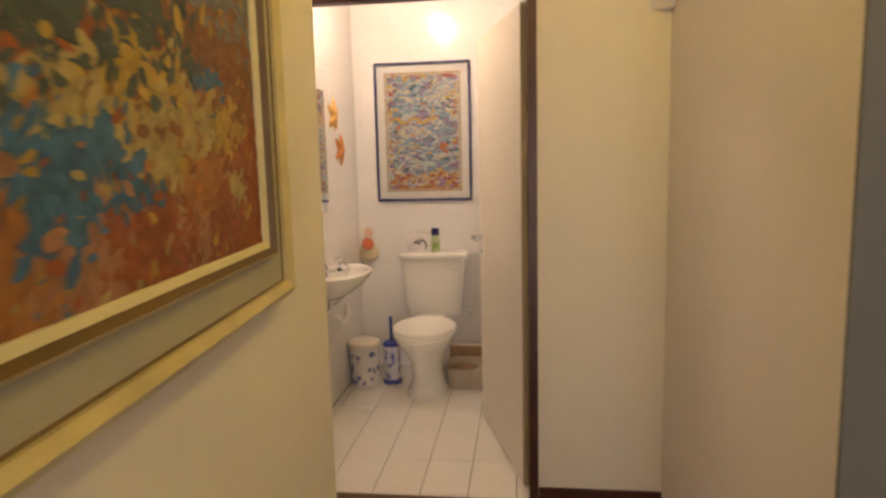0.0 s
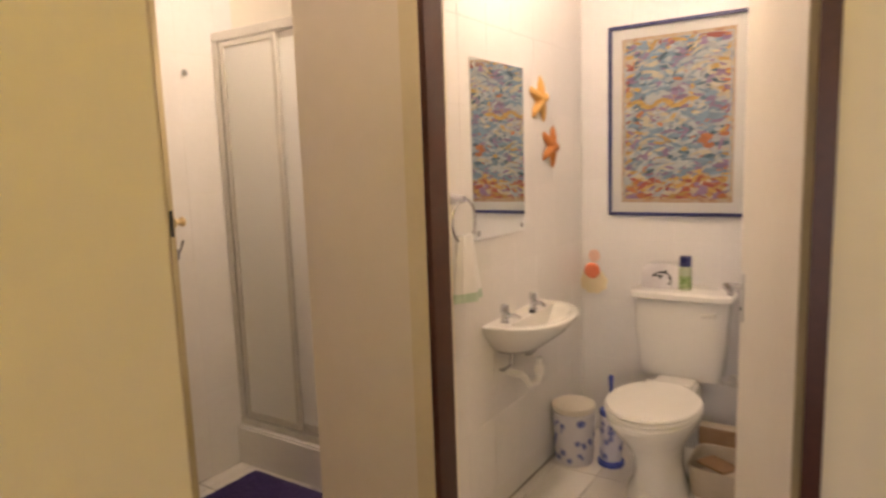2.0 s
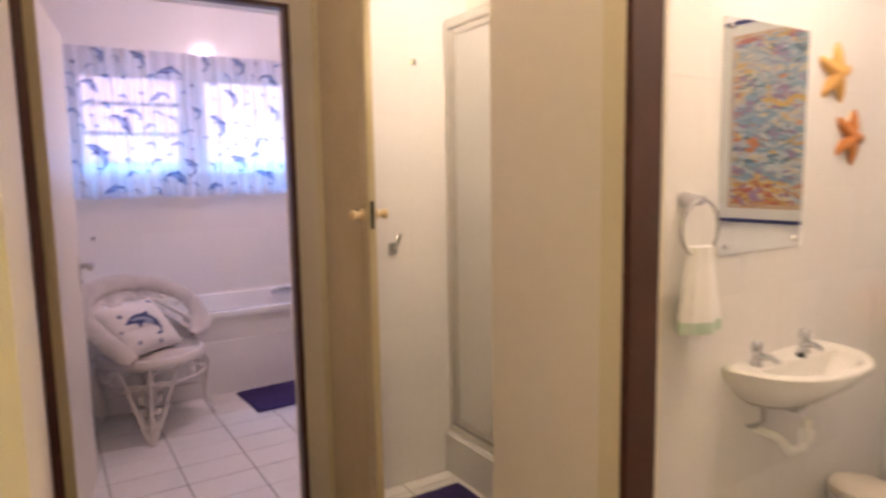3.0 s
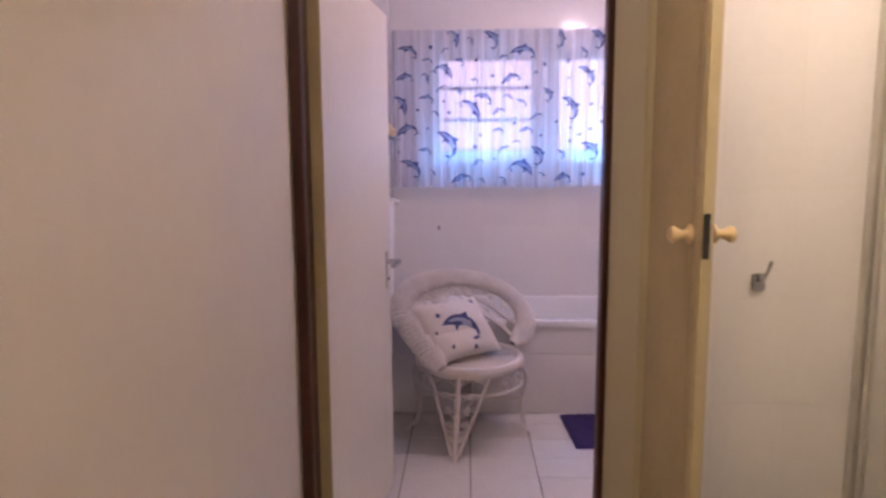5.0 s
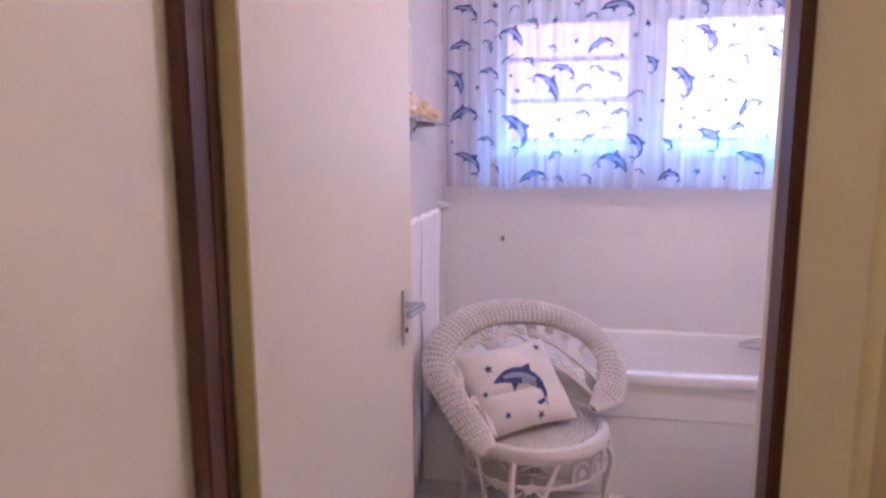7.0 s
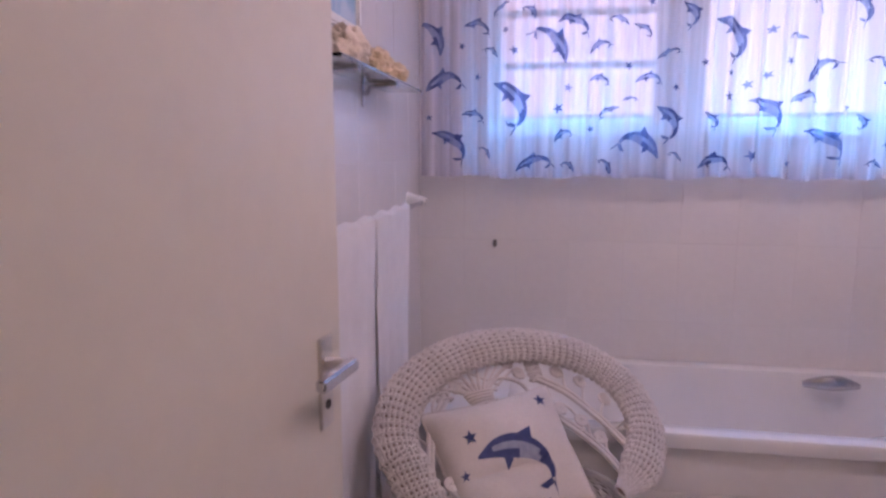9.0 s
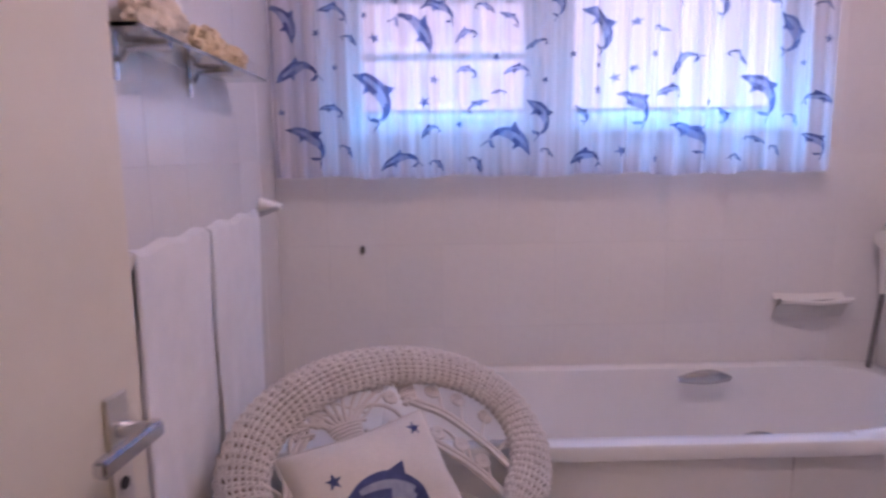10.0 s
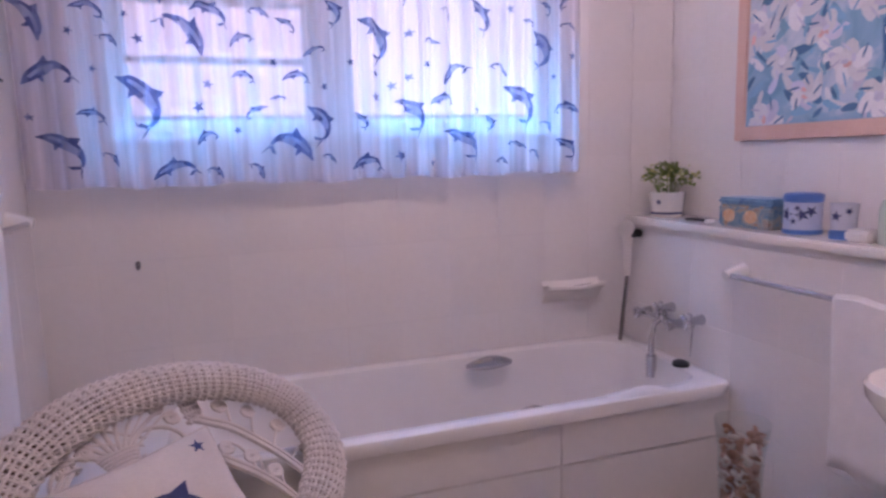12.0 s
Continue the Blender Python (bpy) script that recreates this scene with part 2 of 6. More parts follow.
# ---- mesh helpers ----
def part(name, bm, mat, parent=None, label="", smooth=True):
    """Links a bmesh as one mesh object, under a thing or a part if one is given."""
    me = bpy.data.meshes.new(name)
    bmesh.ops.recalc_face_normals(bm, faces=bm.faces)
    bm.to_mesh(me)
    bm.free()
    me.materials.append(mat)
    if smooth:
        me.polygons.foreach_set("use_smooth", [True] * len(me.polygons))
        me.set_sharp_from_angle(angle=radians(35))
    ob = new(name, me)
    if parent:
        ob.parent = parent
    if label:
        ob["label"] = label
    return ob


def thing(name, label, category, at=(0, 0, 0), turn=0.0, group=""):
    ob = new(name)
    ob.empty_display_size = 0.1
    ob.matrix_world = pose(*at, 0, 0, turn)
    return tagged(ob, label, category, group)


def box(bm, lo, hi, bevel=0.0, seg=2):
    vs = bmesh.ops.create_cube(bm, size=1.0)["verts"]
    c = [(a + b) / 2 for a, b in zip(lo, hi)]
    d = [abs(b - a) for a, b in zip(lo, hi)]
    for v in vs:
        v.co = Vector((c[0] + v.co.x * d[0], c[1] + v.co.y * d[1], c[2] + v.co.z * d[2]))
    if bevel:
        es = {e for v in vs for e in v.link_edges}
        bmesh.ops.bevel(bm, geom=list(es), offset=bevel, segments=seg, affect="EDGES", clamp_overlap=True)
    return bm


def boxes(*items, bevel=0.0):
    bm = bmesh.new()
    for lo, hi in items:
        box(bm, lo, hi, bevel)
    return bm


def tube(bm, pts, radius, sides=8, closed=False, flat=1.0):
    """A round bar swept along points; radius a number or one for each point."""
    pts = [Vector(p) for p in pts]
    k = len(pts)
    rad = radius if isinstance(radius, (list, tuple)) else [radius] * k
    rings, up = [], None
    for i, p in enumerate(pts):
        a = pts[(i - 1) % k] if closed or i else p
        b = pts[(i + 1) % k] if closed or i < k - 1 else p
        d = (b - a).normalized()
        if up is None:
            up = d.cross(Vector((0.31, 0.17, 0.94)))
            if up.length < 0.1:
                up = d.cross(Vector((1, 0, 0)))
            up.normalize()
        up = (up - d * up.dot(d)).normalized()
        side = d.cross(up)
        rings.append([bm.verts.new(p + rad[i] * (math.cos(t) * up + flat * math.sin(t) * side)) for t in (2 * math.pi * j / sides for j in range(sides))])
    for i in range(k if closed else k - 1):
        r, s = rings[i], rings[(i + 1) % k]
        for j in range(sides):
            bm.faces.new((r[j], r[(j + 1) % sides], s[(j + 1) % sides], s[j]))
    if not closed:
        bm.faces.new(rings[0][::-1])
        bm.faces.new(rings[-1])
    return bm


def loft(bm, rings, cap0=True, cap1=True, closed=True):
    """Skins rings of points of equal number."""
    vs = [[bm.verts.new(p) for p in r] for r in rings]
    k = len(vs[0])
    for a, b in zip(vs, vs[1:]):
        for j in range(k if closed else k - 1):
            bm.faces.new((a[j], a[(j + 1) % k], b[(j + 1) % k], b[j]))
    if cap0 and closed:
        bm.faces.new(vs[0][::-1])
    if cap1 and closed:
        bm.faces.new(vs[-1])
    return bm


def turned(bm, profile, at=(0, 0, 0), seg=28, cap=True):
    """A lathe shape from (radius, height) pairs."""
    rings = [[(at[0] + r * math.cos(2 * math.pi * j / seg), at[1] + r * math.sin(2 * math.pi * j / seg), at[2] + z) for j in range(seg)] for r, z in profile]
    return loft(bm, rings, cap, cap)


def plane(origin, xaxis, yaxis):
    x, y = Vector(xaxis), Vector(yaxis)
    m = Matrix((x, y, x.cross(y))).transposed().to_4x4()
    m.translation = origin
    return m


def structure(name, bm, mat, label=""):
    return tagged(part(name, bm, mat, smooth=False), label, name.split("_")[0], kind="structure")


# ---- structure ----
H = 2.5
XW, XB = -1.93, -4.2          # passage end wall, window wall
YS, YN = 1.45, 2.425          # passage sides
YE = 3.81                     # bathroom end wall above the ledge
def leaning_wall():
    """The hall wall with the painting, a few degrees out of square."""
    c, s = math.cos(LEAN), math.sin(LEAN)
    q = [(-0.04, YS), (-0.04 + 4.1 * s, YS - 4.1 * c), (-0.16 + 4.1 * s, YS - 4.1 * c), (-0.16, YS)]
    return loft(bmesh.new(), [[(x, y, z) for x, y in q] for z in (0, H)])


LEAN = radians(4.7)
structure("floor_hall", boxes(((-1.99, 1.30, -0.06), (0.95, 2.44, 0.0)), ((-0.1, -2.5, -0.06), (1.9, 1.30, 0.0))), M_hall, "dark brown carpet floor of the hall")
structure("ceiling", boxes(((-4.5, -2.6, H), (2.0, 4.3, H + 0.1))), M_white, "plain white painted ceiling")
structure("wall_painting", leaning_wall(), M_wall, "cream painted plaster hall wall")
structure("wall_south", loft(bmesh.new(), [[(XW, 1.28, z), (-0.16, 1.34, z), (-0.16, YS, z), (XW, 1.434, z)] for z in (0, H)]), M_wall, "cream painted plaster passage wall")
structure("wall_bathroom_south", boxes(((-4.45, 1.34, 0), (-2.04, 1.4449, H))), M_grout, "white tiled bathroom side wall")
structure("wall_west", boxes(((-2.04, 1.26, 0), (XW, 1.437, H)), ((-2.04, 2.300, 0), (XW, 4.25, H)), ((-2.04, 1.437, 1.98), (XW, 2.300, H))), M_wall, "cream painted plaster end wall with a doorway")
structure("wall_north", boxes(((-0.85, YN, 0), (-0.412, 2.535, H)), ((0.478, YN, 0), (0.95, 2.535, H)), ((-0.412, YN, 1.99), (0.478, 2.535, H)), ((XW, YN, 2.06), (-0.85, 2.535, H))), M_wall, "cream painted plaster wall with two doorways")
structure("wall_east", boxes(((0.95, 1.10, 0), (1.06, 2.535, H)), ((1.06, 1.10, 0), (1.9, 1.21, H))), M_wall, "cream painted plaster hall corner")
# added sheet over the return face; its shade is put into the colour
structure("wall_return", boxes(((0.949, 1.088, 0), (1.9, 1.0985, H))), M_greywall, "thin sheet on the hall corner, its shade in dark grey")
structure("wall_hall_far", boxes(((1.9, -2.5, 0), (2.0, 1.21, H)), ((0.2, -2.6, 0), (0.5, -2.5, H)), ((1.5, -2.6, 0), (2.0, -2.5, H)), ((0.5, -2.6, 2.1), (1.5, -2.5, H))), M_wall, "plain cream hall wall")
structure("wall_window", boxes(((-4.45, 1.438, 0), (-4.2012, 3.92, 1.36)), ((-4.45, 1.438, 2.06), (-4.2012, 3.92, H)), ((-4.45, 1.438, 1.36), (-4.2012, 1.68, 2.06)), ((-4.45, 3.30, 1.36), (-4.2012, 3.92, 2.06))), M_grout, "white tiled bathroom window wall")
structure("wall_bathroom_end", boxes(((-4.2, YE + 0.0012, 0), (-2.04, 3.92, H)), ((-4.199, 3.6062, 0), (-2.041, YE + 0.0008, 1.01))), M_grout, "white tiled bathroom end wall with a pipe casing")
structure("wall_closet_left", boxes(((-0.77, 2.535, 0), (-0.6612, 4.1402, H))), M_grout, "white tiled wall of the toilet room")
structure("wall_closet_back", boxes(((XW, 4.1412, 0), (0.62, 4.25, H))), M_grout, "white tiled back wall of the toilet room")
structure("wall_closet_right", boxes(((0.52, 2.535, 0), (0.62, 4.148, H))), M_white, "white painted wall of the toilet room")
structure("ledge", boxes(((-4.198, 3.585, 1.0102), (-2.042, YE + 0.004, 1.042)), bevel=0.006), M_china, "white tiled shelf over the pipe casing")

# skirting beside the toilet doorway
structure("baseboard", boxes(((0.48, YN - 0.014, 0), (0.948, YN - 0.002, 0.07))), M_frame, "dark brown timber skirting")


def door_frame(name, axis, at, lo, hi, top, depth):
    """Dark timber door frame in a wall: two jambs with a rebate, and a head."""
    t = thing(name, "dark brown gloss timber door frame in a cream wall", "door frame")
    t["kind"] = "structure"
    w = 0.034 if axis == "y" else 0.017

    def put(a0, a1, z0, z1, nm):
        bm = bmesh.new()
        for d0, d1, grow in ((at - 0.012, at + depth * 0.55, 0.0), (at + depth * 0.55, at + depth + 0.006, -0.012)):
            b0, b1 = (a0, a1 + grow * (0.6 if axis == "y" else 0.0)) if nm == "jamb_low" else (a0 - grow, a1) if nm == "jamb_high" else (a0, a1)
            zz = z0 - grow if nm == "head" else z0
            if axis == "y":
                box(bm, (b0, d0, zz), (b1, d1, z1), 0.003)
            else:
                box(bm, (-d1, b0, zz), (-d0, b1, z1), 0.003)
        part("jamb" if nm != "head" else "head", bm, M_frame, t)

    low = 0.017 if axis == "y" else 0.031
    put(lo, lo + low, 0, top, "jamb_low")
    put(hi - w, hi, 0, top, "jamb_high")
    put(lo + low, hi - w, top - w, top, "head")
    return t


door_frame("door_frame", "y", YN, -0.412, 0.478, 1.99, 0.082)
door_frame("door_frame", "x", -XW, 1.437, 2.300, 1.98, 0.07)
structure("trim", boxes(((-0.475, YN - 0.006, 0), (-0.4125, YN - 0.001, 2.05)), bevel=0.002), M_trim, "glossy cream strip beside the door frame")
structure("trim_corner", boxes(((XW + 0.001, 2.386, 0), (XW + 0.010, 2.424, 2.06)), bevel=0.003), M_trim, "glossy cream strip in the passage corner")


def door_leaf(name, label, hinge, end, height, handle_z, side, thick=0.04):
    """A plain door leaf from hinge to free end, with lever handle on its plate."""
    dx, dy = end[0] - hinge[0], end[1] - hinge[1]
    w = math.hypot(dx, dy)
    t = thing(name, label, "door", (hinge[0], hinge[1], 0), math.degrees(math.atan2(dy, dx)))
    bm = bmesh.new()
    box(bm, (0, 0, 0.008), (w, -side * thick, height), 0.003)
    part("leaf", bm, M_leaf, t)
    bm = bmesh.new()
    box(bm, (-0.003, -side * 0.001, 0.01), (0.0005, -side * (thick - 0.001), height - 0.002), 0.001)
    part("hinge_edge", bm, M_edge, t, "olive cream door edge")
    hx = w - 0.062
    for face in ((0, side),):
        bm = bmesh.new()
        box(bm, (hx - 0.021, face[0], handle_z - 0.11), (hx + 0.021, face[0] + face[1] * 0.006, handle_z + 0.045), 0.002)
        p = part("plate", bm, M_steel, t, "satin aluminium handle plate")
        bm = bmesh.new()
        y1 = face[1] * 0.05
        turned_bar = [(hx, face[1] * 0.005, handle_z), (hx, y1, handle_z)]
        tube(bm, turned_bar, 0.011, 14)
        box(bm, (hx - 0.105, y1 - face[1] * 0.010, handle_z - 0.011), (hx + 0.013, y1 + face[1] * 0.008, handle_z + 0.011), 0.004)
        part("lever", bm, M_chrome, p, "chrome lever")
        bm = bmesh.new()
        tube(bm, [(hx, face[1] * 0.005, handle_z - 0.07), (hx, face[1] * 0.008, handle_z - 0.07)], 0.008, 12)
        part("keyhole", bm, M_black, p, "black keyhole")
    return t


door_leaf("bathroom_door", "ivory painted bathroom door standing open against the wall", (-2.011, 1.503), (-2.775, 1.60), 1.95, 0.98, -1)
door_leaf("toilet_door", "ivory painted toilet door standing half open", (0.418, 2.545), (0.203, 3.281), 1.955, 0.98, 1)


# ---- window and curtain ----
def window_unit():
    t = thing("window_1", "white framed window with glazing bars behind a sheer curtain", "window")
    t["kind"] = "structure"
    x0, x1 = -4.37, -4.32
    part("window_frame", boxes(((x0, 1.682, 1.40), (x1, 3.298, 1.464)), ((x0, 1.682, 2.02), (x1, 3.298, 2.058)), ((x0, 1.682, 1.464), (x1, 1.742, 2.02)), ((x0, 3.255, 1.464), (x1, 3.298, 2.02)), ((x0, 2.325, 1.464), (x1, 2.50, 2.02)), bevel=0.004), M_white, t)
    bm = bmesh.new()
    loft(bm, [[(-4.188, y, 1.362), (-4.188, y, 1.380), (-4.205, y, 1.386), (-4.319, y, 1.452), (-4.319, y, 1.362)] for y in (1.683, 3.297)])
    part("window_sill", bm, M_china, t, "white tiled sloping window sill")
    for z in (1.652, 1.848):
        part("glazing_bar", boxes(((-4.352, 1.742, z - 0.012), (-4.330, 2.325, z + 0.012)), bevel=0.003), M_white, t)
    for y0, y1 in ((1.742, 2.325), (2.50, 3.255)):
        p = part("pane", boxes(((-4.346, y0, 1.464), (-4.342, y1, 2.02))), M_pane, t, "clear glass pane")
        p.visible_shadow = False
    return t


window_unit()


def fold(y, z):
    """The curtain's surface: how far it stands off the wall."""
    hang = min(1.0, max(0.0, (2.15 - z) / 0.25))
    a = 0.010 + 0.024 * hang
    deep = 0.75 + 0.25 * math.sin(y * 7.3 + 0.6)
    return -4.115 + a * deep * (0.66 * math.sin(2 * math.pi * y / 0.093 + 1.5 * math.sin(y * 5.1)) + 0.34 * math.sin(2 * math.pi * y / 0.051 + 2.0 * math.sin(y * 3.3 + z)))


Y0, Y1, Z0, Z1 = 1.468, 3.325, 1.232, 2.165


def hem(y):
    return Z0 + 0.004 * math.sin(y * 31) + 0.004 * math.sin(y * 12.7)


def curtain():
    t = thing("curtain", "sheer white voile curtain with navy sea-creature print", "curtain")
    bm = bmesh.new()
    ny, nz = 380, 14
    g = []
    for i in range(ny + 1):
        y = Y0 + (Y1 - Y0) * i / ny
        g.append([bm.verts.new((fold(y, z), y, z)) for z in (hem(y) + (Z1 - hem(y)) * j / nz for j in range(nz + 1))])
    for i in range(ny):
        for j in range(nz):
            bm.faces.new((g[i][j], g[i + 1][j], g[i + 1][j + 1], g[i][j + 1]))
    part("cloth", bm, M_sheer, t)
    bm = bmesh.new()
    for i in range(ny):
        ya, yb = Y0 + (Y1 - Y0) * i / ny, Y0 + (Y1 - Y0) * (i + 1) / ny
        q = [bm.verts.new((fold(y, z) + 0.0025, y, z)) for y, z in ((ya, hem(ya)), (yb, hem(yb)), (yb, hem(yb) + 0.022), (ya, hem(ya) + 0.022))]
        bm.faces.new(q)
    part("bottom_hem", bm, M_sheer, t)
    bm = bmesh.new()
    tube(bm, [(-4.16, Y0 - 0.01, 2.15), (-4.16, Y1 + 0.01, 2.15)], 0.008, 10)
    for y in (Y0 - 0.008, Y1 + 0.008):
        tube(bm, [(-4.16, y, 2.15), (-4.199, y, 2.15)], 0.010, 10)
    part("rod", bm, M_plastic, t, "thin white curtain rod")
    return t


curtain_thing = curtain()


def smooth_line(pts, k=3):
    """Catmull-Rom points through the given ones, of any size."""
    out = []
    for i in range(len(pts) - 1):
        p0, p1, p2, p3 = pts[max(0, i - 1)], pts[i], pts[i + 1], pts[min(len(pts) - 1, i + 2)]
        for j in range(k):
            u = j / k
            out.append(tuple(0.5 * (2 * b + (c - a) * u + (2 * a - 5 * b + 4 * c - d) * u * u + (3 * b - a - 3 * c + d) * u ** 3) for a, b, c, d in zip(p0, p1, p2, p3)))
    return out + [tuple(pts[-1])]


# one leaping form, its length about 1: place along the back bone, width above and below it
BODY = smooth_line(((-0.50, -0.10, 0.012, 0.016), (-0.43, -0.055, 0.044, 0.044), (-0.29, 0.03, 0.100, 0.100), (-0.10, 0.085, 0.130, 0.130), (0.08, 0.085, 0.112, 0.112), (0.24, 0.03, 0.078, 0.072), (0.34, -0.07, 0.045, 0.042), (0.37, -0.18, 0.026, 0.026)))


def leaping_shape(size, turn, mirror=False, arch=1.0):
    """Flat pieces of a leaping form: dark back, fins and tail, and a pale belly with a streak along the flank."""
    edge = []
    for i, (x, y, hi, lo) in enumerate(BODY):
        a, b = BODY[max(0, i - 1)], BODY[min(len(BODY) - 1, i + 1)]
        d = math.hypot(b[0] - a[0], b[1] - a[1])
        nx, ny = -(b[1] - a[1]) / d, (b[0] - a[0]) / d
        edge.append([(x + nx * w, y + ny * w) for w in (hi, hi * 0.35, -lo * 0.25, -lo)])
    dark, pale = [], []
    for i, (p, q) in enumerate(zip(edge, edge[1:])):
        for j in range(3):
            belly = (j == 1 and 4 < i < 14) or (j == 2 and 9 < i < 15)
            (pale if belly else dark).append([p[j], p[j + 1], q[j + 1], q[j]])
    dark.append([(-0.10, 0.20), (0.05, 0.195), (0.10, 0.18), (0.085, 0.33)])
    dark.append([(-0.22, -0.04), (-0.13, -0.02), (-0.10, -0.06), (-0.14, -0.17)])
    dark.append([(0.352, -0.18), (0.375, -0.24), (0.29, -0.32), (0.20, -0.30)])
    dark.append([(0.385, -0.18), (0.375, -0.24), (0.42, -0.33), (0.48, -0.42)])
    ca, sa, fx = math.cos(turn), math.sin(turn), -1 if mirror else 1

    def place(ps):
        return [[((fx * a * ca - b * arch * sa) * size, (fx * a * sa + b * arch * ca) * size) for a, b in p] for p in ps]

    return place(dark), place(pale)


def star_shape(size, turn):
    tip = [(size * math.cos(turn + 2 * math.pi * k / 5), size * math.sin(turn + 2 * math.pi * k / 5)) for k in range(5)]
    dip = [(0.4 * size * math.cos(turn + 2 * math.pi * (k + 0.5) / 5), 0.4 * size * math.sin(turn + 2 * math.pi * (k + 0.5) / 5)) for k in range(5)]
    return [[(0, 0), dip[k - 1], tip[k], dip[k]] for k in range(5)]


def curtain_print():
    rng = random.Random(7)
    dark, pale = bmesh.new(), bmesh.new()

    def lay(bm, polys, y, z, off):
        for p in polys:
            pts = [(y + a, z + b) for a, b in p]
            if all(Y0 + 0.004 < a < Y1 - 0.004 and Z0 + 0.012 < b < Z1 - 0.004 for a, b in pts):
                # cut each strip finely enough to follow the folds
                if len(pts) == 4:
                    k = 2
                    edge = [[tuple(pts[0][c] * (1 - s / k) + pts[3][c] * s / k for c in (0, 1)), tuple(pts[1][c] * (1 - s / k) + pts[2][c] * s / k for c in (0, 1))] for s in range(k + 1)]
                    row = [[bm.verts.new((fold(*[q0 + (q1 - q0) * r / 3 for q0, q1 in zip(e[0], e[1])]) + off, *[q0 + (q1 - q0) * r / 3 for q0, q1 in zip(e[0], e[1])])) for r in range(4)] for e in edge]
                    for s in range(k):
                        for r in range(3):
                            bm.faces.new((row[s][r], row[s][r + 1], row[s + 1][r + 1], row[s + 1][r]))
                else:
                    bm.faces.new([bm.verts.new((fold(a, b) + off, a, b)) for a, b in pts])

    # place on the cloth, size and lean of each large form, the lower and the upper rows
    low = ((1.555, 1.578, 0.14, 20), (1.585, 1.355, 0.16, -35), (1.884, 1.286, 0.14, 18), (2.250, 1.354, 0.16, -28), (2.852, 1.358, 0.16, -32), (2.500, 1.288, 0.11, 10), (3.086, 1.494, 0.17, -48), (3.170, 1.685, 0.14, -75), (3.270, 1.472, 0.11, -12), (2.666, 1.459, 0.14, -40), (2.819, 1.599, 0.12, 40), (2.546, 1.707, 0.16, -58), (1.808, 1.498, 0.19, -55), (1.946, 1.706, 0.17, -52), (1.665, 1.455, 0.09, -10), (2.348, 1.426, 0.13, -62), (2.275, 1.575, 0.09, 5), (3.270, 1.330, 0.10, -40))
    high = ((1.514, 1.736, 0.14, -58), (2.021, 1.769, 0.12, -15), (1.678, 1.766, 0.10, -10), (2.406, 1.787, 0.09, -60), (1.571, 2.045, 0.13, -20), (1.842, 2.120, 0.11, -70), (2.070, 2.110, 0.13, -50), (2.256, 2.038, 0.16, 0), (2.474, 2.110, 0.13, -80), (2.697, 2.105, 0.13, -60), (2.900, 2.030, 0.15, -25), (3.090, 2.110, 0.12, -65), (3.250, 1.990, 0.13, 15), (2.640, 1.900, 0.14, -45), (2.180, 1.880, 0.13, 25), (1.780, 1.930, 0.13, -35), (2.930, 1.800, 0.14, -50), (1.545, 1.890, 0.11, 10))
    taken = []
    for k, (y, z, size, turn) in enumerate(low + high):
        body, belly = leaping_shape(size * 1.04, radians(turn), k % 5 == 3, (1.0, 0.85, 0.75, 1.05, 0.8, 0.95)[k % 6])
        lay(dark, body, y, z, 0.0035)
        lay(pale, belly, y, z, 0.0035)
        taken.append((y, z, size * 0.52))
    for k in range(900):
        y, z = rng.uniform(Y0 + 0.03, Y1 - 0.03), rng.uniform(Z0 + 0.04, Z1 - 0.03)
        size = rng.choice((0.0, 0.0, 0.06, 0.075, 0.085))
        if any(math.hypot(y - a, z - b) < r + max(0.034, size * 0.5) for a, b, r in taken):
            continue
        if size:
            body, belly = leaping_shape(size, rng.uniform(-1.3, 0.9), rng.random() < 0.4, rng.uniform(0.5, 0.95))
            lay(dark, body, y, z, 0.0035)
            lay(pale, belly, y, z, 0.0035)
        else:
            lay(dark, star_shape(rng.uniform(0.013, 0.021), rng.uniform(0, 6)), y, z, 0.0035)
        taken.append((y, z, max(0.034, size * 0.6)))
    part("navy_print", dark, M_ink_sheer, curtain_thing, "navy leaping forms and stars")["kind"] = "stuff"
    part("pale_print", pale, M_pale_sheer, curtain_thing, "grey blue highlights of the print")["kind"] = "stuff"


M_ink_sheer = sheer("navy_ink_on_voile", (0.11, 0.14, 0.32), 0.46, 0.6, (0.44, 0.55, 0.88))
M_pale_sheer = sheer("grey_ink_on_voile", (0.46, 0.52, 0.72), 0.36, 0.65)
curtain_print()


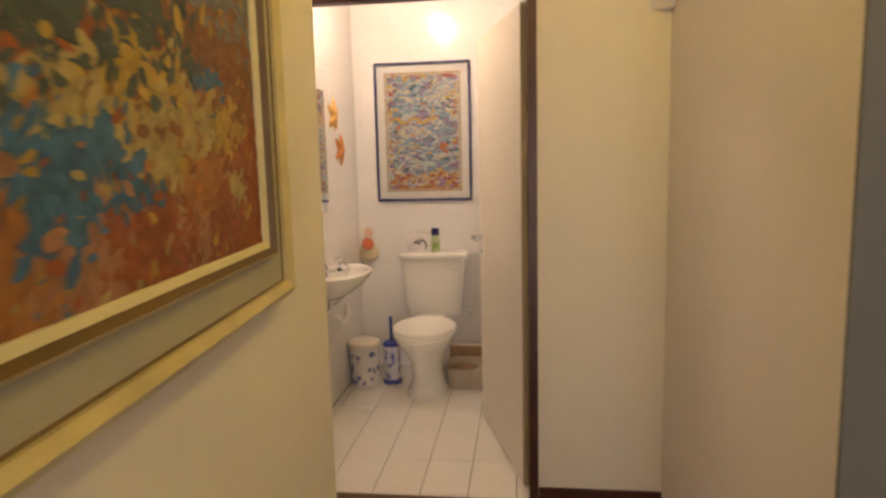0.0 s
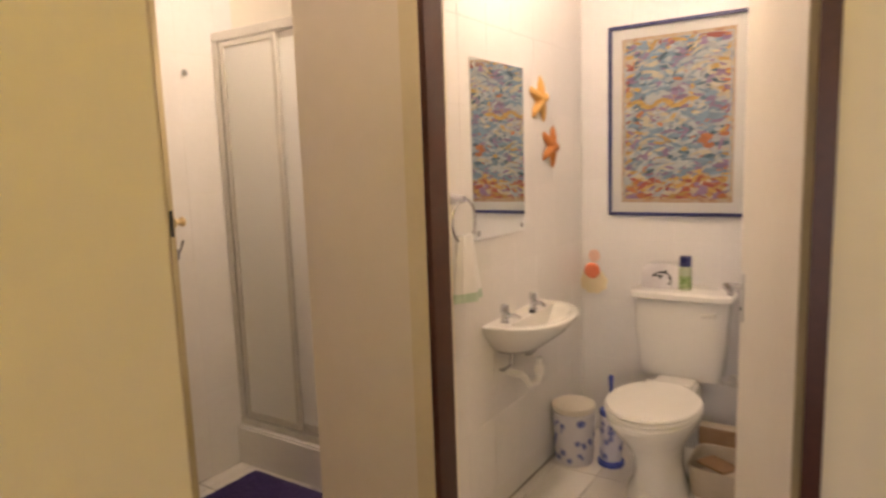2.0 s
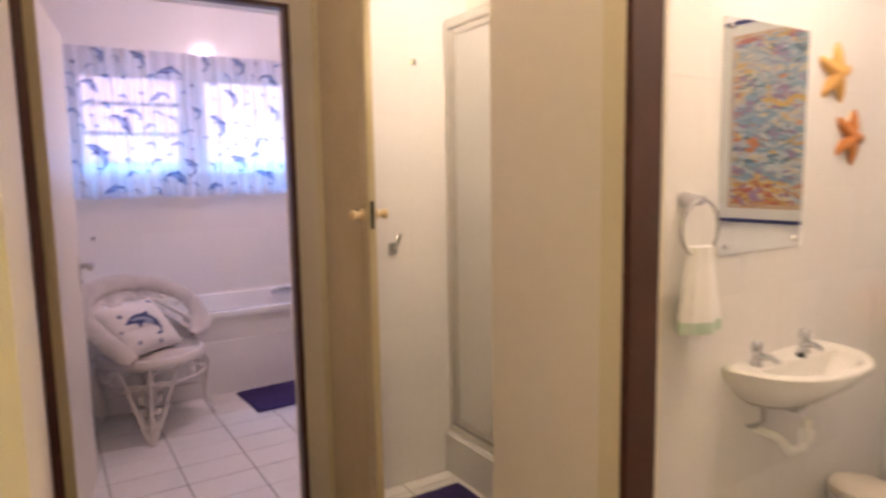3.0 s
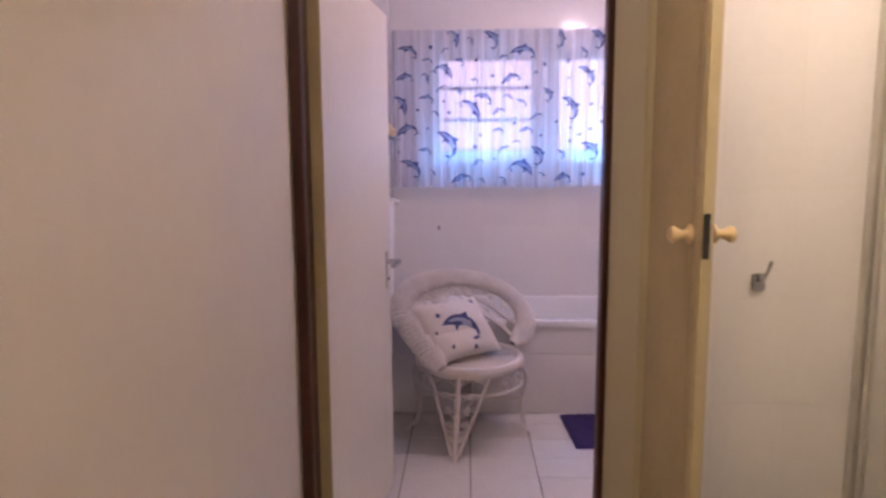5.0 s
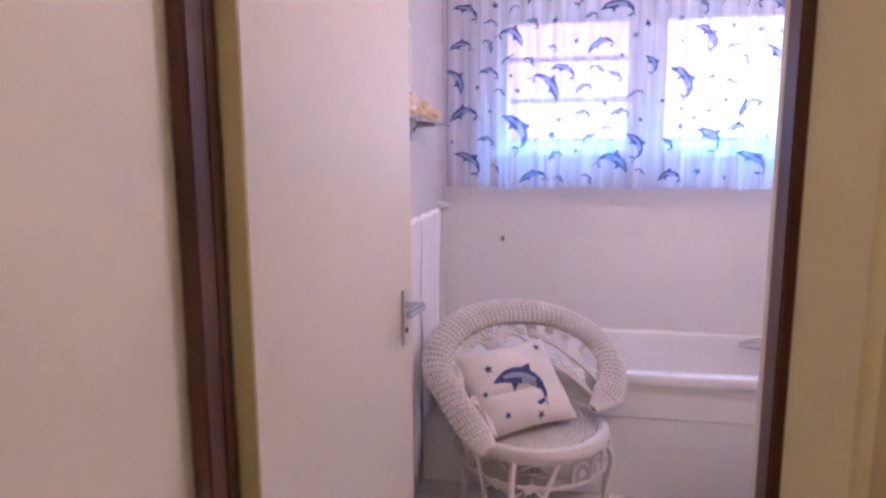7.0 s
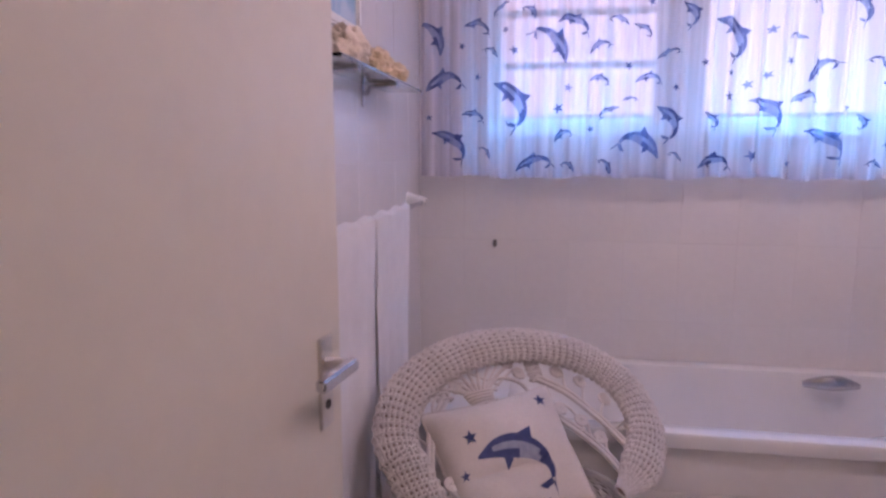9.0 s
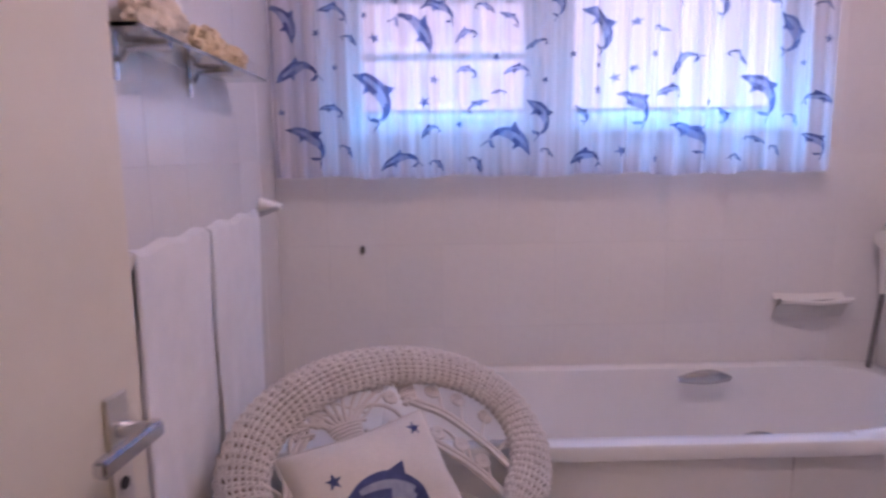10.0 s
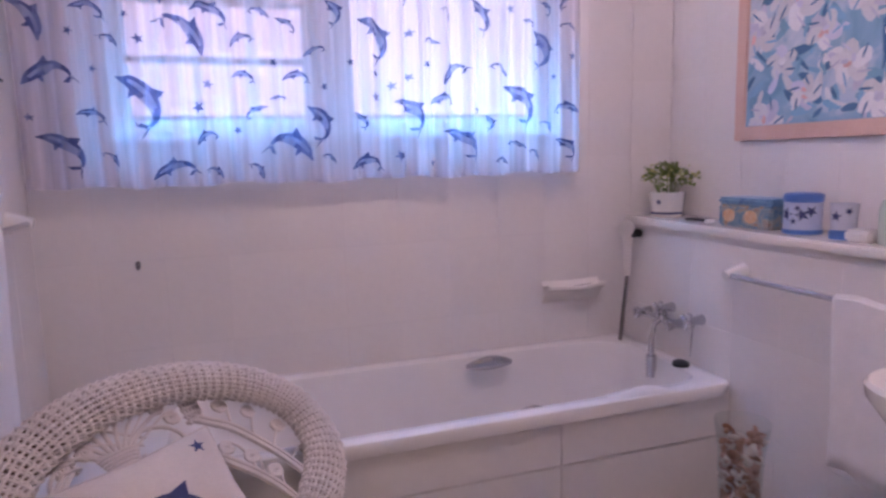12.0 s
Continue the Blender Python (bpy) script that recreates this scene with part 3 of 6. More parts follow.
# ---- bath ----
def bathtub():
    t = thing("bathtub", "built-in white bathtub with a tiled front panel", "bathtub")
    x0, x1, y0, y1, z = -4.196, -3.565, 1.452, 3.603, 0.53

    def ring(inset, zz, n=40, p=5.0, dy0=0.0):
        cx, cy = (x0 + x1) / 2, (y0 + y1) / 2 + dy0 / 2
        a, b = (x1 - x0) / 2 - inset, (y1 - y0) / 2 - inset - dy0 / 2
        out = []
        for k in range(n):
            th = 2 * math.pi * k / n
            c, s = math.cos(th), math.sin(th)
            out.append((cx + a * math.copysign(abs(c) ** (2 / p), c), cy + b * math.copysign(abs(s) ** (2 / p), s), zz + 0.024 * max(0.0, -0.25 - c) * (zz > z - 0.06)))
        return out

    bm = bmesh.new()
    loft(bm, [ring(0.004, z - 0.045, p=24), ring(0, z - 0.012, p=24), ring(0.004, z - 0.003, p=24), ring(0.012, z, p=20), ring(0.052, z, p=9, dy0=0.30), ring(0.062, z - 0.006, p=8, dy0=0.31), ring(0.072, z - 0.05, p=7, dy0=0.33), ring(0.10, z - 0.26, p=5, dy0=0.48), ring(0.14, z - 0.37, p=4, dy0=0.62), ring(0.22, z - 0.39, p=3, dy0=0.70)], cap0=False)
    part("tub", bm, M_acryl, t, "glossy white tub")
    for nm, ya, yb in (("front_panel", 1.455, 2.959), ("front_panel", 2.9602, 3.60)):
        part(nm, boxes(((x1 - 0.045, ya, 0.342), (x1 - 0.02, yb, z - 0.04)), ((x1 - 0.045, ya, 0.0), (x1 - 0.02, yb, 0.3400)), bevel=0.003), M_tile, t, "white tiled front panel")
    bm = bmesh.new()
    pts = [(-4.085 + 0.02 * math.sin(math.pi * k / 12), 2.835 + 0.18 * k / 12, z - 0.012 + 0.014 * math.sin(math.pi * k / 12)) for k in range(13)]
    tube(bm, pts, [0.008 + 0.012 * math.sin(math.pi * k / 12) for k in range(13)], 10, flat=1.4)
    part("grab_handle", bm, M_chrome, t, "chrome grab handle")
    bm = bmesh.new()
    tube(bm, [(-3.63, 2.83 + 0.11 * k / 6, z - 0.02 + 0.014 * math.sin(math.pi * k / 6)) for k in range(7)], 0.008, 8)
    part("grab_handle", bm, M_chrome, t, "chrome grab handle")
    bm = bmesh.new()
    turned(bm, [(0.0305, 0), (0.03, 0.012), (0.018, 0.02), (0.0, 0.022)], (-3.775, 3.55, z))
    part("plug", bm, M_black, t, "black rubber plug on the rim")
    # raised corner of the rim
    bm = bmesh.new()
    loft(bm, [[(-3.60 + 0.028 * s, 3.14 + 0.23 * k / 12, z + 0.022 * math.sin(math.pi * k / 12) * (1 - abs(s)) ** 0.5 + 0.001) for s in (-1, -0.6, 0, 0.6, 1)] for k in range(13)], closed=False)
    part("rim_pad", bm, M_acryl, t, "white moulded pad on the rim")
    return t


bathtub()


# ---- wicker chair ----
def chair():
    t = thing("wicker_chair", "white painted wicker chair with a round woven back", "chair", (-3.141, 2.0455, 0), math.degrees(math.atan2(0.75119532, -0.66007999)))
    # own axes: x along the front towards the window corner, -y forward
    slope = math.atan2(0.37, 0.48)

    def plane_pt(u, s, lift=0.0):
        return Vector((u, s * math.cos(slope) - lift * math.sin(slope), 0.43 + s * math.sin(slope) + lift * math.cos(slope)))

    def rim(phi):
        """Centre line of the rolled rim; 0 is the top, positive to the x side; the other arm runs straight down."""
        c, s = math.cos(phi), math.sin(phi)
        if s < 0 and c < 0:
            k = (-phi - math.pi / 2) / radians(68)
            return -0.335 + 0.035 * k * k, 0.315 - 0.275 * k
        p = 2.0 if c > 0 else 2.2
        u = 0.025 + (0.388 if s > 0 else 0.365) * math.copysign(abs(s) ** (2 / p), s)
        return u, 0.315 + (0.248 if c > 0 else 0.255) * math.copysign(abs(c) ** (2 / p), c)

    count = 144
    raw = [plane_pt(*rim(radians(-158 + 316 * k / 600))) for k in range(601)]
    run = [0.0]
    for a, b in zip(raw, raw[1:]):
        run.append(run[-1] + (b - a).length)
    path, j = [], 0
    for i in range(count):
        want = run[-1] * i / (count - 1)
        while j < 599 and run[j + 1] < want:
            j += 1
        path.append(raw[j].lerp(raw[j + 1], (want - run[j]) / max(1e-9, run[j + 1] - run[j])))
    taper = [min(1, 0.62 + i / 12, 0.30 + (count - 1 - i) / 13) for i in range(count)]
    axes = []
    nrm = Vector((0, -math.sin(slope), math.cos(slope)))
    for i in range(count):
        d = (path[min(count - 1, i + 1)] - path[max(0, i - 1)]).normalized()
        axes.append(d.cross(nrm).normalized())

    def skin(i, th, r):
        return path[i] + r * taper[i] * (0.74 * math.cos(th) * nrm + 1.20 * math.sin(th) * axes[i])

    # core coloured dark so the holes between strands look shaded
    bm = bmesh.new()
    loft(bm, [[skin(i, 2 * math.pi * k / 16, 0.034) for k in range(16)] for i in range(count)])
    part("rim_core", bm, M_cane_shade, t, "core coloured dark as shade between the strands")
    # strands run along the rim, over and under the hoops that go round it
    bm = bmesh.new()
    for j in range(24):
        th = 2 * math.pi * j / 24
        tube(bm, [skin(i, th, 0.0425 + 0.0026 * (1 if i % 2 else -1) + 0.0014 * (1 if (i // 2 + j) % 2 else -1)) for i in range(count)], 0.0040, 5)
    part("rim_weave", bm, M_rattan, t, "white painted woven cane")["kind"] = "stuff"
    bm = bmesh.new()
    for i in range(count):
        fat = 0.0036
        tube(bm, [skin(i, 2 * math.pi * k / 20, 0.0415 + 0.0030 * (1 if i % 2 else -1)) for k in range(20)], fat, 5, closed=True)
    part("rim_binding", bm, M_rattan, t, "white painted cane binding")["kind"] = "stuff"

    # seat: spiral of woven cane inside a smooth wrapped band
    cx, cy, rs, zs = 0.02, 0.20, 0.262, 0.41
    # disc below the rings has the same gap shade in its colour
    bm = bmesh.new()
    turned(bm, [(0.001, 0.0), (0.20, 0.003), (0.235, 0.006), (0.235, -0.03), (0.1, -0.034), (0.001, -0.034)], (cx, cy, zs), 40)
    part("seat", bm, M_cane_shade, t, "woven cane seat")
    bm = bmesh.new()
    for k in range(21):
        r = 0.014 + 0.0105 * k
        pts = [(cx + r * math.cos(q), cy + r * math.sin(q), zs + 0.007 + 0.006 * (r / 0.26) ** 2 + 0.0022 * (1 if (m + k) % 2 else -1)) for m, q in enumerate(2 * math.pi * m / 48 for m in range(48))]
        tube(bm, pts, 0.0043, 4, closed=True)
    part("seat_weave", bm, M_rattan, t, "white painted cane rings")
    bm = bmesh.new()
    band = [(0.232, 0.012), (0.246, 0.018), (0.262, 0.014), (0.270, 0.002), (0.270, -0.022), (0.262, -0.034), (0.246, -0.036), (0.232, -0.03)]
    loft(bm, [[(cx + r * (1 + 0.004 * (m % 2)) * math.cos(2 * math.pi * m / 72), cy + r * (1 + 0.004 * (m % 2)) * math.sin(2 * math.pi * m / 72), zs + z) for r, z in band] for m in range(73)], False, False)
    part("seat_band", bm, M_rattan, t, "white wrapped band round the seat")

    def coil(c, ax, ay, r=0.019):
        """A small flat disc of coiled cane."""
        bm = bmesh.new()
        tube(bm, [c + (0.003 + (r - 0.003) * m / 27) * (math.cos(q) * ax + math.sin(q) * ay) for m, q in enumerate(2.9 * 2 * math.pi * m / 27 for m in range(28))], 0.0046, 5)
        part("coil", bm, M_rattan, t)

    def cane(name, pts, rad, k=4):
        bm = bmesh.new()
        line = smooth_line([tuple(p) for p in pts], k)
        tube(bm, line, rad, 6)
        return part(name, bm, M_rattan, t)

    # back: two leafy branches on each side, a fan of petals between them
    ax, ay = Vector((1, 0, 0)), Vector((0, math.cos(slope), math.sin(slope)))
    for mirror in (1, -1):
        def at(u, v, lift=-0.03):
            return plane_pt(u if mirror > 0 else 0.02 - u, v, lift)
        for pts in (((0.155, 0.452), (0.190, 0.421), (0.229, 0.383), (0.264, 0.321), (0.300, 0.237), (0.318, 0.150), (0.300, 0.080)), ((0.110, 0.365), (0.142, 0.335), (0.168, 0.300), (0.204, 0.245), (0.235, 0.175), (0.250, 0.090))):
            cane("back_stem", [at(*p) for p in pts], 0.0082)
            cane("back_stem", [at(p[0] + 0.007, p[1] + 0.009, -0.026) for p in pts], 0.0055)
        for du, dv, bu, bv in ((0.242, 0.457, 0.232, 0.378), (0.301, 0.410, 0.264, 0.321), (0.346, 0.338, 0.290, 0.262), (0.371, 0.243, 0.306, 0.206), (0.183, 0.346, 0.205, 0.243), (0.224, 0.296, 0.216, 0.220), (0.252, 0.234, 0.238, 0.165)):
            c = at(du, dv)
            coil(c, ax, ay)
            cane("back_curl", [at(bu, bv), at(bu + 0.012, bv + 0.035), at((bu + du) / 2 + 0.022, (bv + dv) / 2 + 0.03), at(du + 0.016, dv + 0.008), at(du, dv + 0.017)], 0.0034)
        # woven pillar tied to the rim
        bm = bmesh.new()
        for j in range(-2, 3):
            tube(bm, [at(0.165 + 0.008 * j, 0.44), at(0.172 + 0.010 * j, 0.475), at(0.182 + 0.011 * j, 0.525)], 0.0044, 5)
        for j in range(4):
            tube(bm, [at(0.164 + 0.004 * j + 0.024 * math.cos(q), 0.448 + 0.018 * j, -0.03 + 0.008 * math.sin(q)) for q in (2 * math.pi * m / 12 for m in range(12))], 0.0038, 5, closed=True)
        part("pillar", bm, M_rattan, t, "woven cane pillar")
        for du, dv, bu, bv in ((0.097, 0.520, 0.045, 0.455), (0.117, 0.479, 0.06, 0.44)):
            coil(at(du, dv), ax, ay)
            cane("back_curl", [at(bu - 0.06, bv), at((bu + du) / 2 - 0.03, (bv + dv) / 2 + 0.012), at(du - 0.012, dv + 0.014), at(du + 0.012, dv + 0.012)], 0.0034)
    for j in range(6):
        bm = bmesh.new()
        tube(bm, [plane_pt(-0.040 + (0.030 + 0.003 * j) * math.cos(q), 0.40 + 0.009 * j, -0.03 + 0.010 * math.sin(q)) for q in (2 * math.pi * m / 14 for m in range(14))], 0.0042, 5, closed=True)
        part("fan_tie", bm, M_rattan, t)
    for du, dv in ((-0.165, 0.485), (-0.125, 0.520), (-0.082, 0.540), (-0.040, 0.545), (0.005, 0.542), (0.048, 0.530), (0.090, 0.505)):
        m = du + 0.040
        cane("petal", [plane_pt(-0.040 + m * 0.12, 0.40, -0.03), plane_pt(-0.040 + m * 0.22, 0.45, -0.03), plane_pt(-0.040 + m * 0.62, 0.45 + (dv - 0.45) * 0.62, -0.028), plane_pt(du, dv, -0.022)], 0.0050)
    for sd in (-1, 1):
        cane("petal", [plane_pt(-0.040 + sd * 0.02, 0.43, -0.03), plane_pt(-0.040 + sd * 0.075, 0.475, -0.03), plane_pt(-0.040 + sd * 0.135, 0.455, -0.03), plane_pt(-0.040 + sd * 0.155, 0.40, -0.03), plane_pt(-0.040 + sd * 0.13, 0.33, -0.03)], 0.0050)
    # stakes that close the back down to the seat
    for du in (-0.20, -0.13, -0.06, 0.01, 0.08):
        cane("back_stem", [plane_pt(du, 0.42, -0.035), plane_pt(du * 0.9, 0.28, -0.06), Vector((du * 0.8, 0.40, zs + 0.01))], 0.006)

    # legs
    def spot(deg, r, z):
        return Vector((cx + r * math.cos(radians(deg)), cy + r * math.sin(radians(deg)), z))

    def scroll_row(a0, b0, a1, b1, rows):
        """Arches with a disc under each, between two stakes that draw together."""
        for k in range(rows):
            f, g = (k + 0.05) / (rows + 0.6), (k + 1) / (rows + 0.6)
            p, q = a0.lerp(a1, f), b0.lerp(b1, f)
            p2, q2 = a0.lerp(a1, g), b0.lerp(b1, g)
            half = (q - p).length / 2
            if half < 0.012:
                break
            dn = ((p2 + q2) - (p + q)).normalized()
            sx = (q - p).normalized()
            mid = (p + q) / 2 + dn * half
            cane("leg_arch", [p2.lerp(q2, 0.04), mid - sx * half * 0.8 - dn * half * 0.45, mid - dn * half * 0.92, mid + sx * half * 0.8 - dn * half * 0.45, p2.lerp(q2, 0.96)], 0.0036)
            coil(mid + dn * half * 0.15, sx, dn, max(0.008, min(0.016, half * 0.5)))

    foot = Vector((-0.247, 0.0, 0.0))
    tops = [spot(217 + d, 0.262, zs - 0.03) for d in (-34, 0, 33)]
    ends = [foot + Vector((-0.010, 0.014, 0.03)), foot + Vector((0, 0, 0.004)), foot + Vector((0.014, -0.006, 0.03))]
    for a, b, r in zip(tops, ends, (0.0085, 0.0125, 0.0085)):
        cane("leg", [a, a.lerp(b, 0.4) + Vector((-0.006, -0.006, 0)), a.lerp(b, 0.75), b], r)
    scroll_row(tops[0], tops[1], ends[0], ends[1], 4)
    scroll_row(tops[1], tops[2], ends[1], ends[2], 4)
    for deg, far in ((-41, 0.312), (131, 0.332), (48, 0.320)):
        for d in (-7, 7):
            cane("leg", [spot(deg + d * 1.6, 0.256, zs - 0.03), spot(deg + d * 1.5, 0.284, zs - 0.075), spot(deg + d, 0.278, zs - 0.15), spot(deg + d * 0.5, 0.262, 0.15), spot(deg + d * 0.25, 0.278, 0.06), spot(deg, far, 0.0125)], 0.0092)
        a, b = spot(deg - 11, 0.264, zs - 0.04), spot(deg + 11, 0.264, zs - 0.04)
        scroll_row(a, b, spot(deg - 2, 0.262, 0.15), spot(deg + 2, 0.262, 0.15), 2)
    # apron of arches and discs over a lower hoop, between the legs
    bm = bmesh.new()
    tube(bm, [spot(360 * m / 60, 0.262, zs - 0.115) for m in range(60)], 0.0075, 7, closed=True)
    part("apron_hoop", bm, M_rattan, t)
    for k in range(20):
        a0 = 360 * k / 20 + 8
        if min(abs((a0 + 9 - g + 180) % 360 - 180) for g in (217, -41, 131, 48)) < (36 if abs(a0 + 9 - 217) < 40 else 12):
            continue
        cane("apron_scroll", [spot(a0 + 1, 0.264, zs - 0.112), spot(a0 + 2.5, 0.264, zs - 0.062), spot(a0 + 9, 0.264, zs - 0.042), spot(a0 + 15.5, 0.264, zs - 0.062), spot(a0 + 17, 0.264, zs - 0.112)], 0.0040)
        tan = Vector((-math.sin(radians(a0 + 9)), math.cos(radians(a0 + 9)), 0))
        coil(spot(a0 + 9, 0.264, zs - 0.078), tan, Vector((0, 0, 1)), 0.015)
    for a, b in ((217, 48), (-41, 131)):
        cane("stretcher", [spot(a, 0.25, 0.19), Vector((cx, cy, 0.205 if a < 0 else 0.19)), spot(b, 0.25, 0.19)], 0.008)
    return t


wicker = chair()


def cushion():
    """Plump square cushion leaning in the chair."""
    o = Vector((-3.272, 1.862, 0.557))
    n = Vector((0.60, 0.42, 0.68)).normalized()
    right = Vector((-0.64, 0.77, -0.02))
    right = (right - n * right.dot(n)).normalized()
    up = n.cross(right)
    m = Matrix((right, up, n)).transposed().to_4x4()
    m.translation = o
    t = new("cushion")
    t.matrix_world = m
    tagged(t, "square natural cotton cushion with navy sea print", "cushion")
    w, h, N = 0.192, 0.160, 30

    def shape(a, b, sd):
        e = (1 - abs(a) ** 3.2) * (1 - abs(b) ** 3.2)
        pinch = 1 - 0.07 * (1 - abs(a)) * abs(b) ** 2 - 0.0
        pin2 = 1 - 0.07 * (1 - abs(b)) * abs(a) ** 2
        crease = (0.006 * math.sin(3 * a + 5 * b) - 0.012 * math.exp(-((b + 0.22 + 0.05 * a) / 0.07) ** 2) * (1 - max(0.0, a)) ) * e
        return Vector((a * w * pin2, b * h * pinch, sd * (0.004 + 0.066 * e ** 0.55) + crease))

    bm = bmesh.new()
    for sd in (1, -1):
        g = [[bm.verts.new(shape(-1 + 2 * i / N, -1 + 2 * j / N, sd)) for j in range(N + 1)] for i in range(N + 1)]
        for i in range(N):
            for j in range(N):
                bm.faces.new((g[i][j], g[i + 1][j], g[i + 1][j + 1], g[i][j + 1]))
    bmesh.ops.remove_doubles(bm, verts=bm.verts, dist=0.0006)
    part("cover", bm, M_linen, t)
    dark, pale = bmesh.new(), bmesh.new()

    def lay(bm, polys, x, y, off):
        for p in polys:
            bm.faces.new([bm.verts.new(shape((x + a) / w, (y + b) / h, 1) + Vector((0, 0, off))) for a, b in p])

    body, belly = leaping_shape(0.228, radians(-22))
    lay(dark, body, 0.003, -0.012, 0.0022)
    lay(pale, belly, 0.003, -0.012, 0.0022)
    for x, y, s in ((-0.113, 0.061, 0.019), (-0.155, -0.021, 0.013), (-0.102, -0.113, 0.016), (0.03, -0.138, 0.018), (0.125, 0.115, 0.020)):
        star = bmesh.new()
        lay(star, star_shape(s, x * 31), x, y, 0.0022)
        part("printed_star", star, M_ink, t)
    part("navy_print", dark, M_ink, t, "navy leaping form")
    part("pale_print", pale, M_ink_pale, t, "grey blue belly of the print")
    bm = bmesh.new()
    rim_pts = [shape(a, b, 1) for a, b in [(-1 + 2 * k / N, -1) for k in range(N)] + [(1, -1 + 2 * k / N) for k in range(N)] + [(1 - 2 * k / N, 1) for k in range(N)] + [(-1, 1 - 2 * k / N) for k in range(N)]]
    tube(bm, rim_pts, 0.003, 5, closed=True)
    part("piping", bm, M_linen, t)


cushion()


# ---- bathroom things ----
def towel_on_rail(name, label, along, a0, a1, bar_pos, bar_z, front_z, back_z, face, rng_seed, fold_line=None):
    """A towel folded over a bar. along: 'x'; the bar lies at y = bar_pos, face: +1 or -1, the room's side."""
    t = thing(name, label, "towel")
    rng = random.Random(rng_seed)
    bm = bmesh.new()
    n, k = 26, 22
    prof = []
    for j in range(k + 1):
        s = j / k
        if s < 0.44:
            prof.append((face * 0.011, back_flip(front_z, bar_z, s / 0.44)))
        elif s < 0.56:
            q = (s - 0.44) / 0.12 * math.pi
            prof.append((face * 0.011 * math.cos(q), bar_z + 0.015 * math.sin(q)))
        else:
            prof.append((-face * 0.011, back_flip(bar_z, back_z, (s - 0.56) / 0.44)))
    ph = rng.uniform(0, 6)
    grid = []
    for i in range(n + 1):
        x = a0 + (a1 - a0) * i / n
        row = []
        for dy, z in prof:
            drop = max(0.0, bar_z - z)
            wave = 0.010 * drop * math.sin(x * 26 + ph) + 0.006 * drop * math.sin(x * 61 + 2 * ph)
            row.append(bm.verts.new((x + 0.02 * drop * math.sin(ph + z * 5) * (2 * i / n - 1), bar_pos + dy * (1 - 0.55 * min(1.0, drop * 4)) + (wave), z + 0.004 * math.sin(x * 40))))
        grid.append(row)
    for i in range(n):
        for j in range(k):
            bm.faces.new((grid[i][j], grid[i + 1][j], grid[i + 1][j + 1], grid[i][j + 1]))
    ob = part("cloth", bm, M_towel, t)
    mod = ob.modifiers.new("thick", "SOLIDIFY")
    mod.thickness, mod.offset = 0.006, 0.0
    return t


def back_flip(a, b, s):
    return a + (b - a) * s


def rail_set(name, label, x0, x1, wall_y, y, z, bracket_mat):
    t = thing(name, label, "towel rail")
    bm = bmesh.new()
    tube(bm, [(x0, y, z), (x1, y, z)], 0.0085, 14)
    part("bar", bm, M_chrome, t, "chrome bar")
    for x in (x0 + 0.012, x1 - 0.012):
        bm = bmesh.new()
        tube(bm, [(x, wall_y, z + 0.012), (x, (wall_y + y) / 2, z + 0.010), (x, y + (y - wall_y) * 0.25, z)], [0.026, 0.018, 0.015], 14)
        part("bracket", bm, bracket_mat, t, "white ceramic bracket")


rail_set("towel_rail", "chrome towel rail on white brackets below the glass shelf", -3.99, -2.95, 1.447, 1.50, 1.145, M_china)
towel_on_rail("towel", "white terry towel hanging over the rail", "x", -3.715, -3.335, 1.50, 1.145, 0.33, 0.45, 1, 3)
towel_on_rail("towel", "white terry towel hanging beside the first", "x", -3.32, -2.98, 1.50, 1.145, 0.24, 0.40, 1, 5)

rail_set("towel_rail", "chrome towel rail on the pipe casing", -3.565, -2.70, 3.604, 3.545, 0.900, M_china)
towel_on_rail("towel", "white hand towel folded over the rail", "x", -3.165, -2.83, 3.545, 0.900, 0.44, 0.50, -1, 8)


def glass_shelf():
    t = thing("glass_shelf", "clear glass wall shelf on chrome brackets", "shelf")
    part("shelf_board", boxes(((-3.70, 1.448, 1.500), (-2.95, 1.556, 1.507)), bevel=0.001), M_clear, t, "clear glass sheet")
    for x in (-3.44, -3.1):
        bm = bmesh.new()
        tube(bm, [(x, 1.447, 1.475), (x, 1.46, 1.475), (x, 1.47, 1.492), (x, 1.545, 1.496)], 0.006, 8)
        box(bm, (x - 0.008, 1.4465, 1.44), (x + 0.008, 1.452, 1.515), 0.002)
        part("bracket", bm, M_chrome, t, "chrome bracket")


glass_shelf()


def lump(name, label, category, c, r, seed, mat, group=""):
    """A rough natural lump such as a sea sponge or coral piece."""
    bm = bmesh.new()
    bmesh.ops.create_icosphere(bm, subdivisions=4, radius=1.0)
    for v in bm.verts:
        q = v.co.normalized()
        d = 1 + 0.28 * noise.noise(q * 2.1 + Vector((seed, 0, 0))) + 0.16 * noise.noise(q * 5.3 + Vector((0, seed, 0))) + 0.08 * noise.noise(q * 11)
        v.co = Vector((q.x * r[0] * d, q.y * r[1] * d, max(-0.72, q.z * d) * r[2]))
    low = min(v.co.z for v in bm.verts)
    for v in bm.verts:
        v.co += Vector((c[0], c[1], c[2] - low))
    return tagged(part(name, bm, mat), label, category, group)


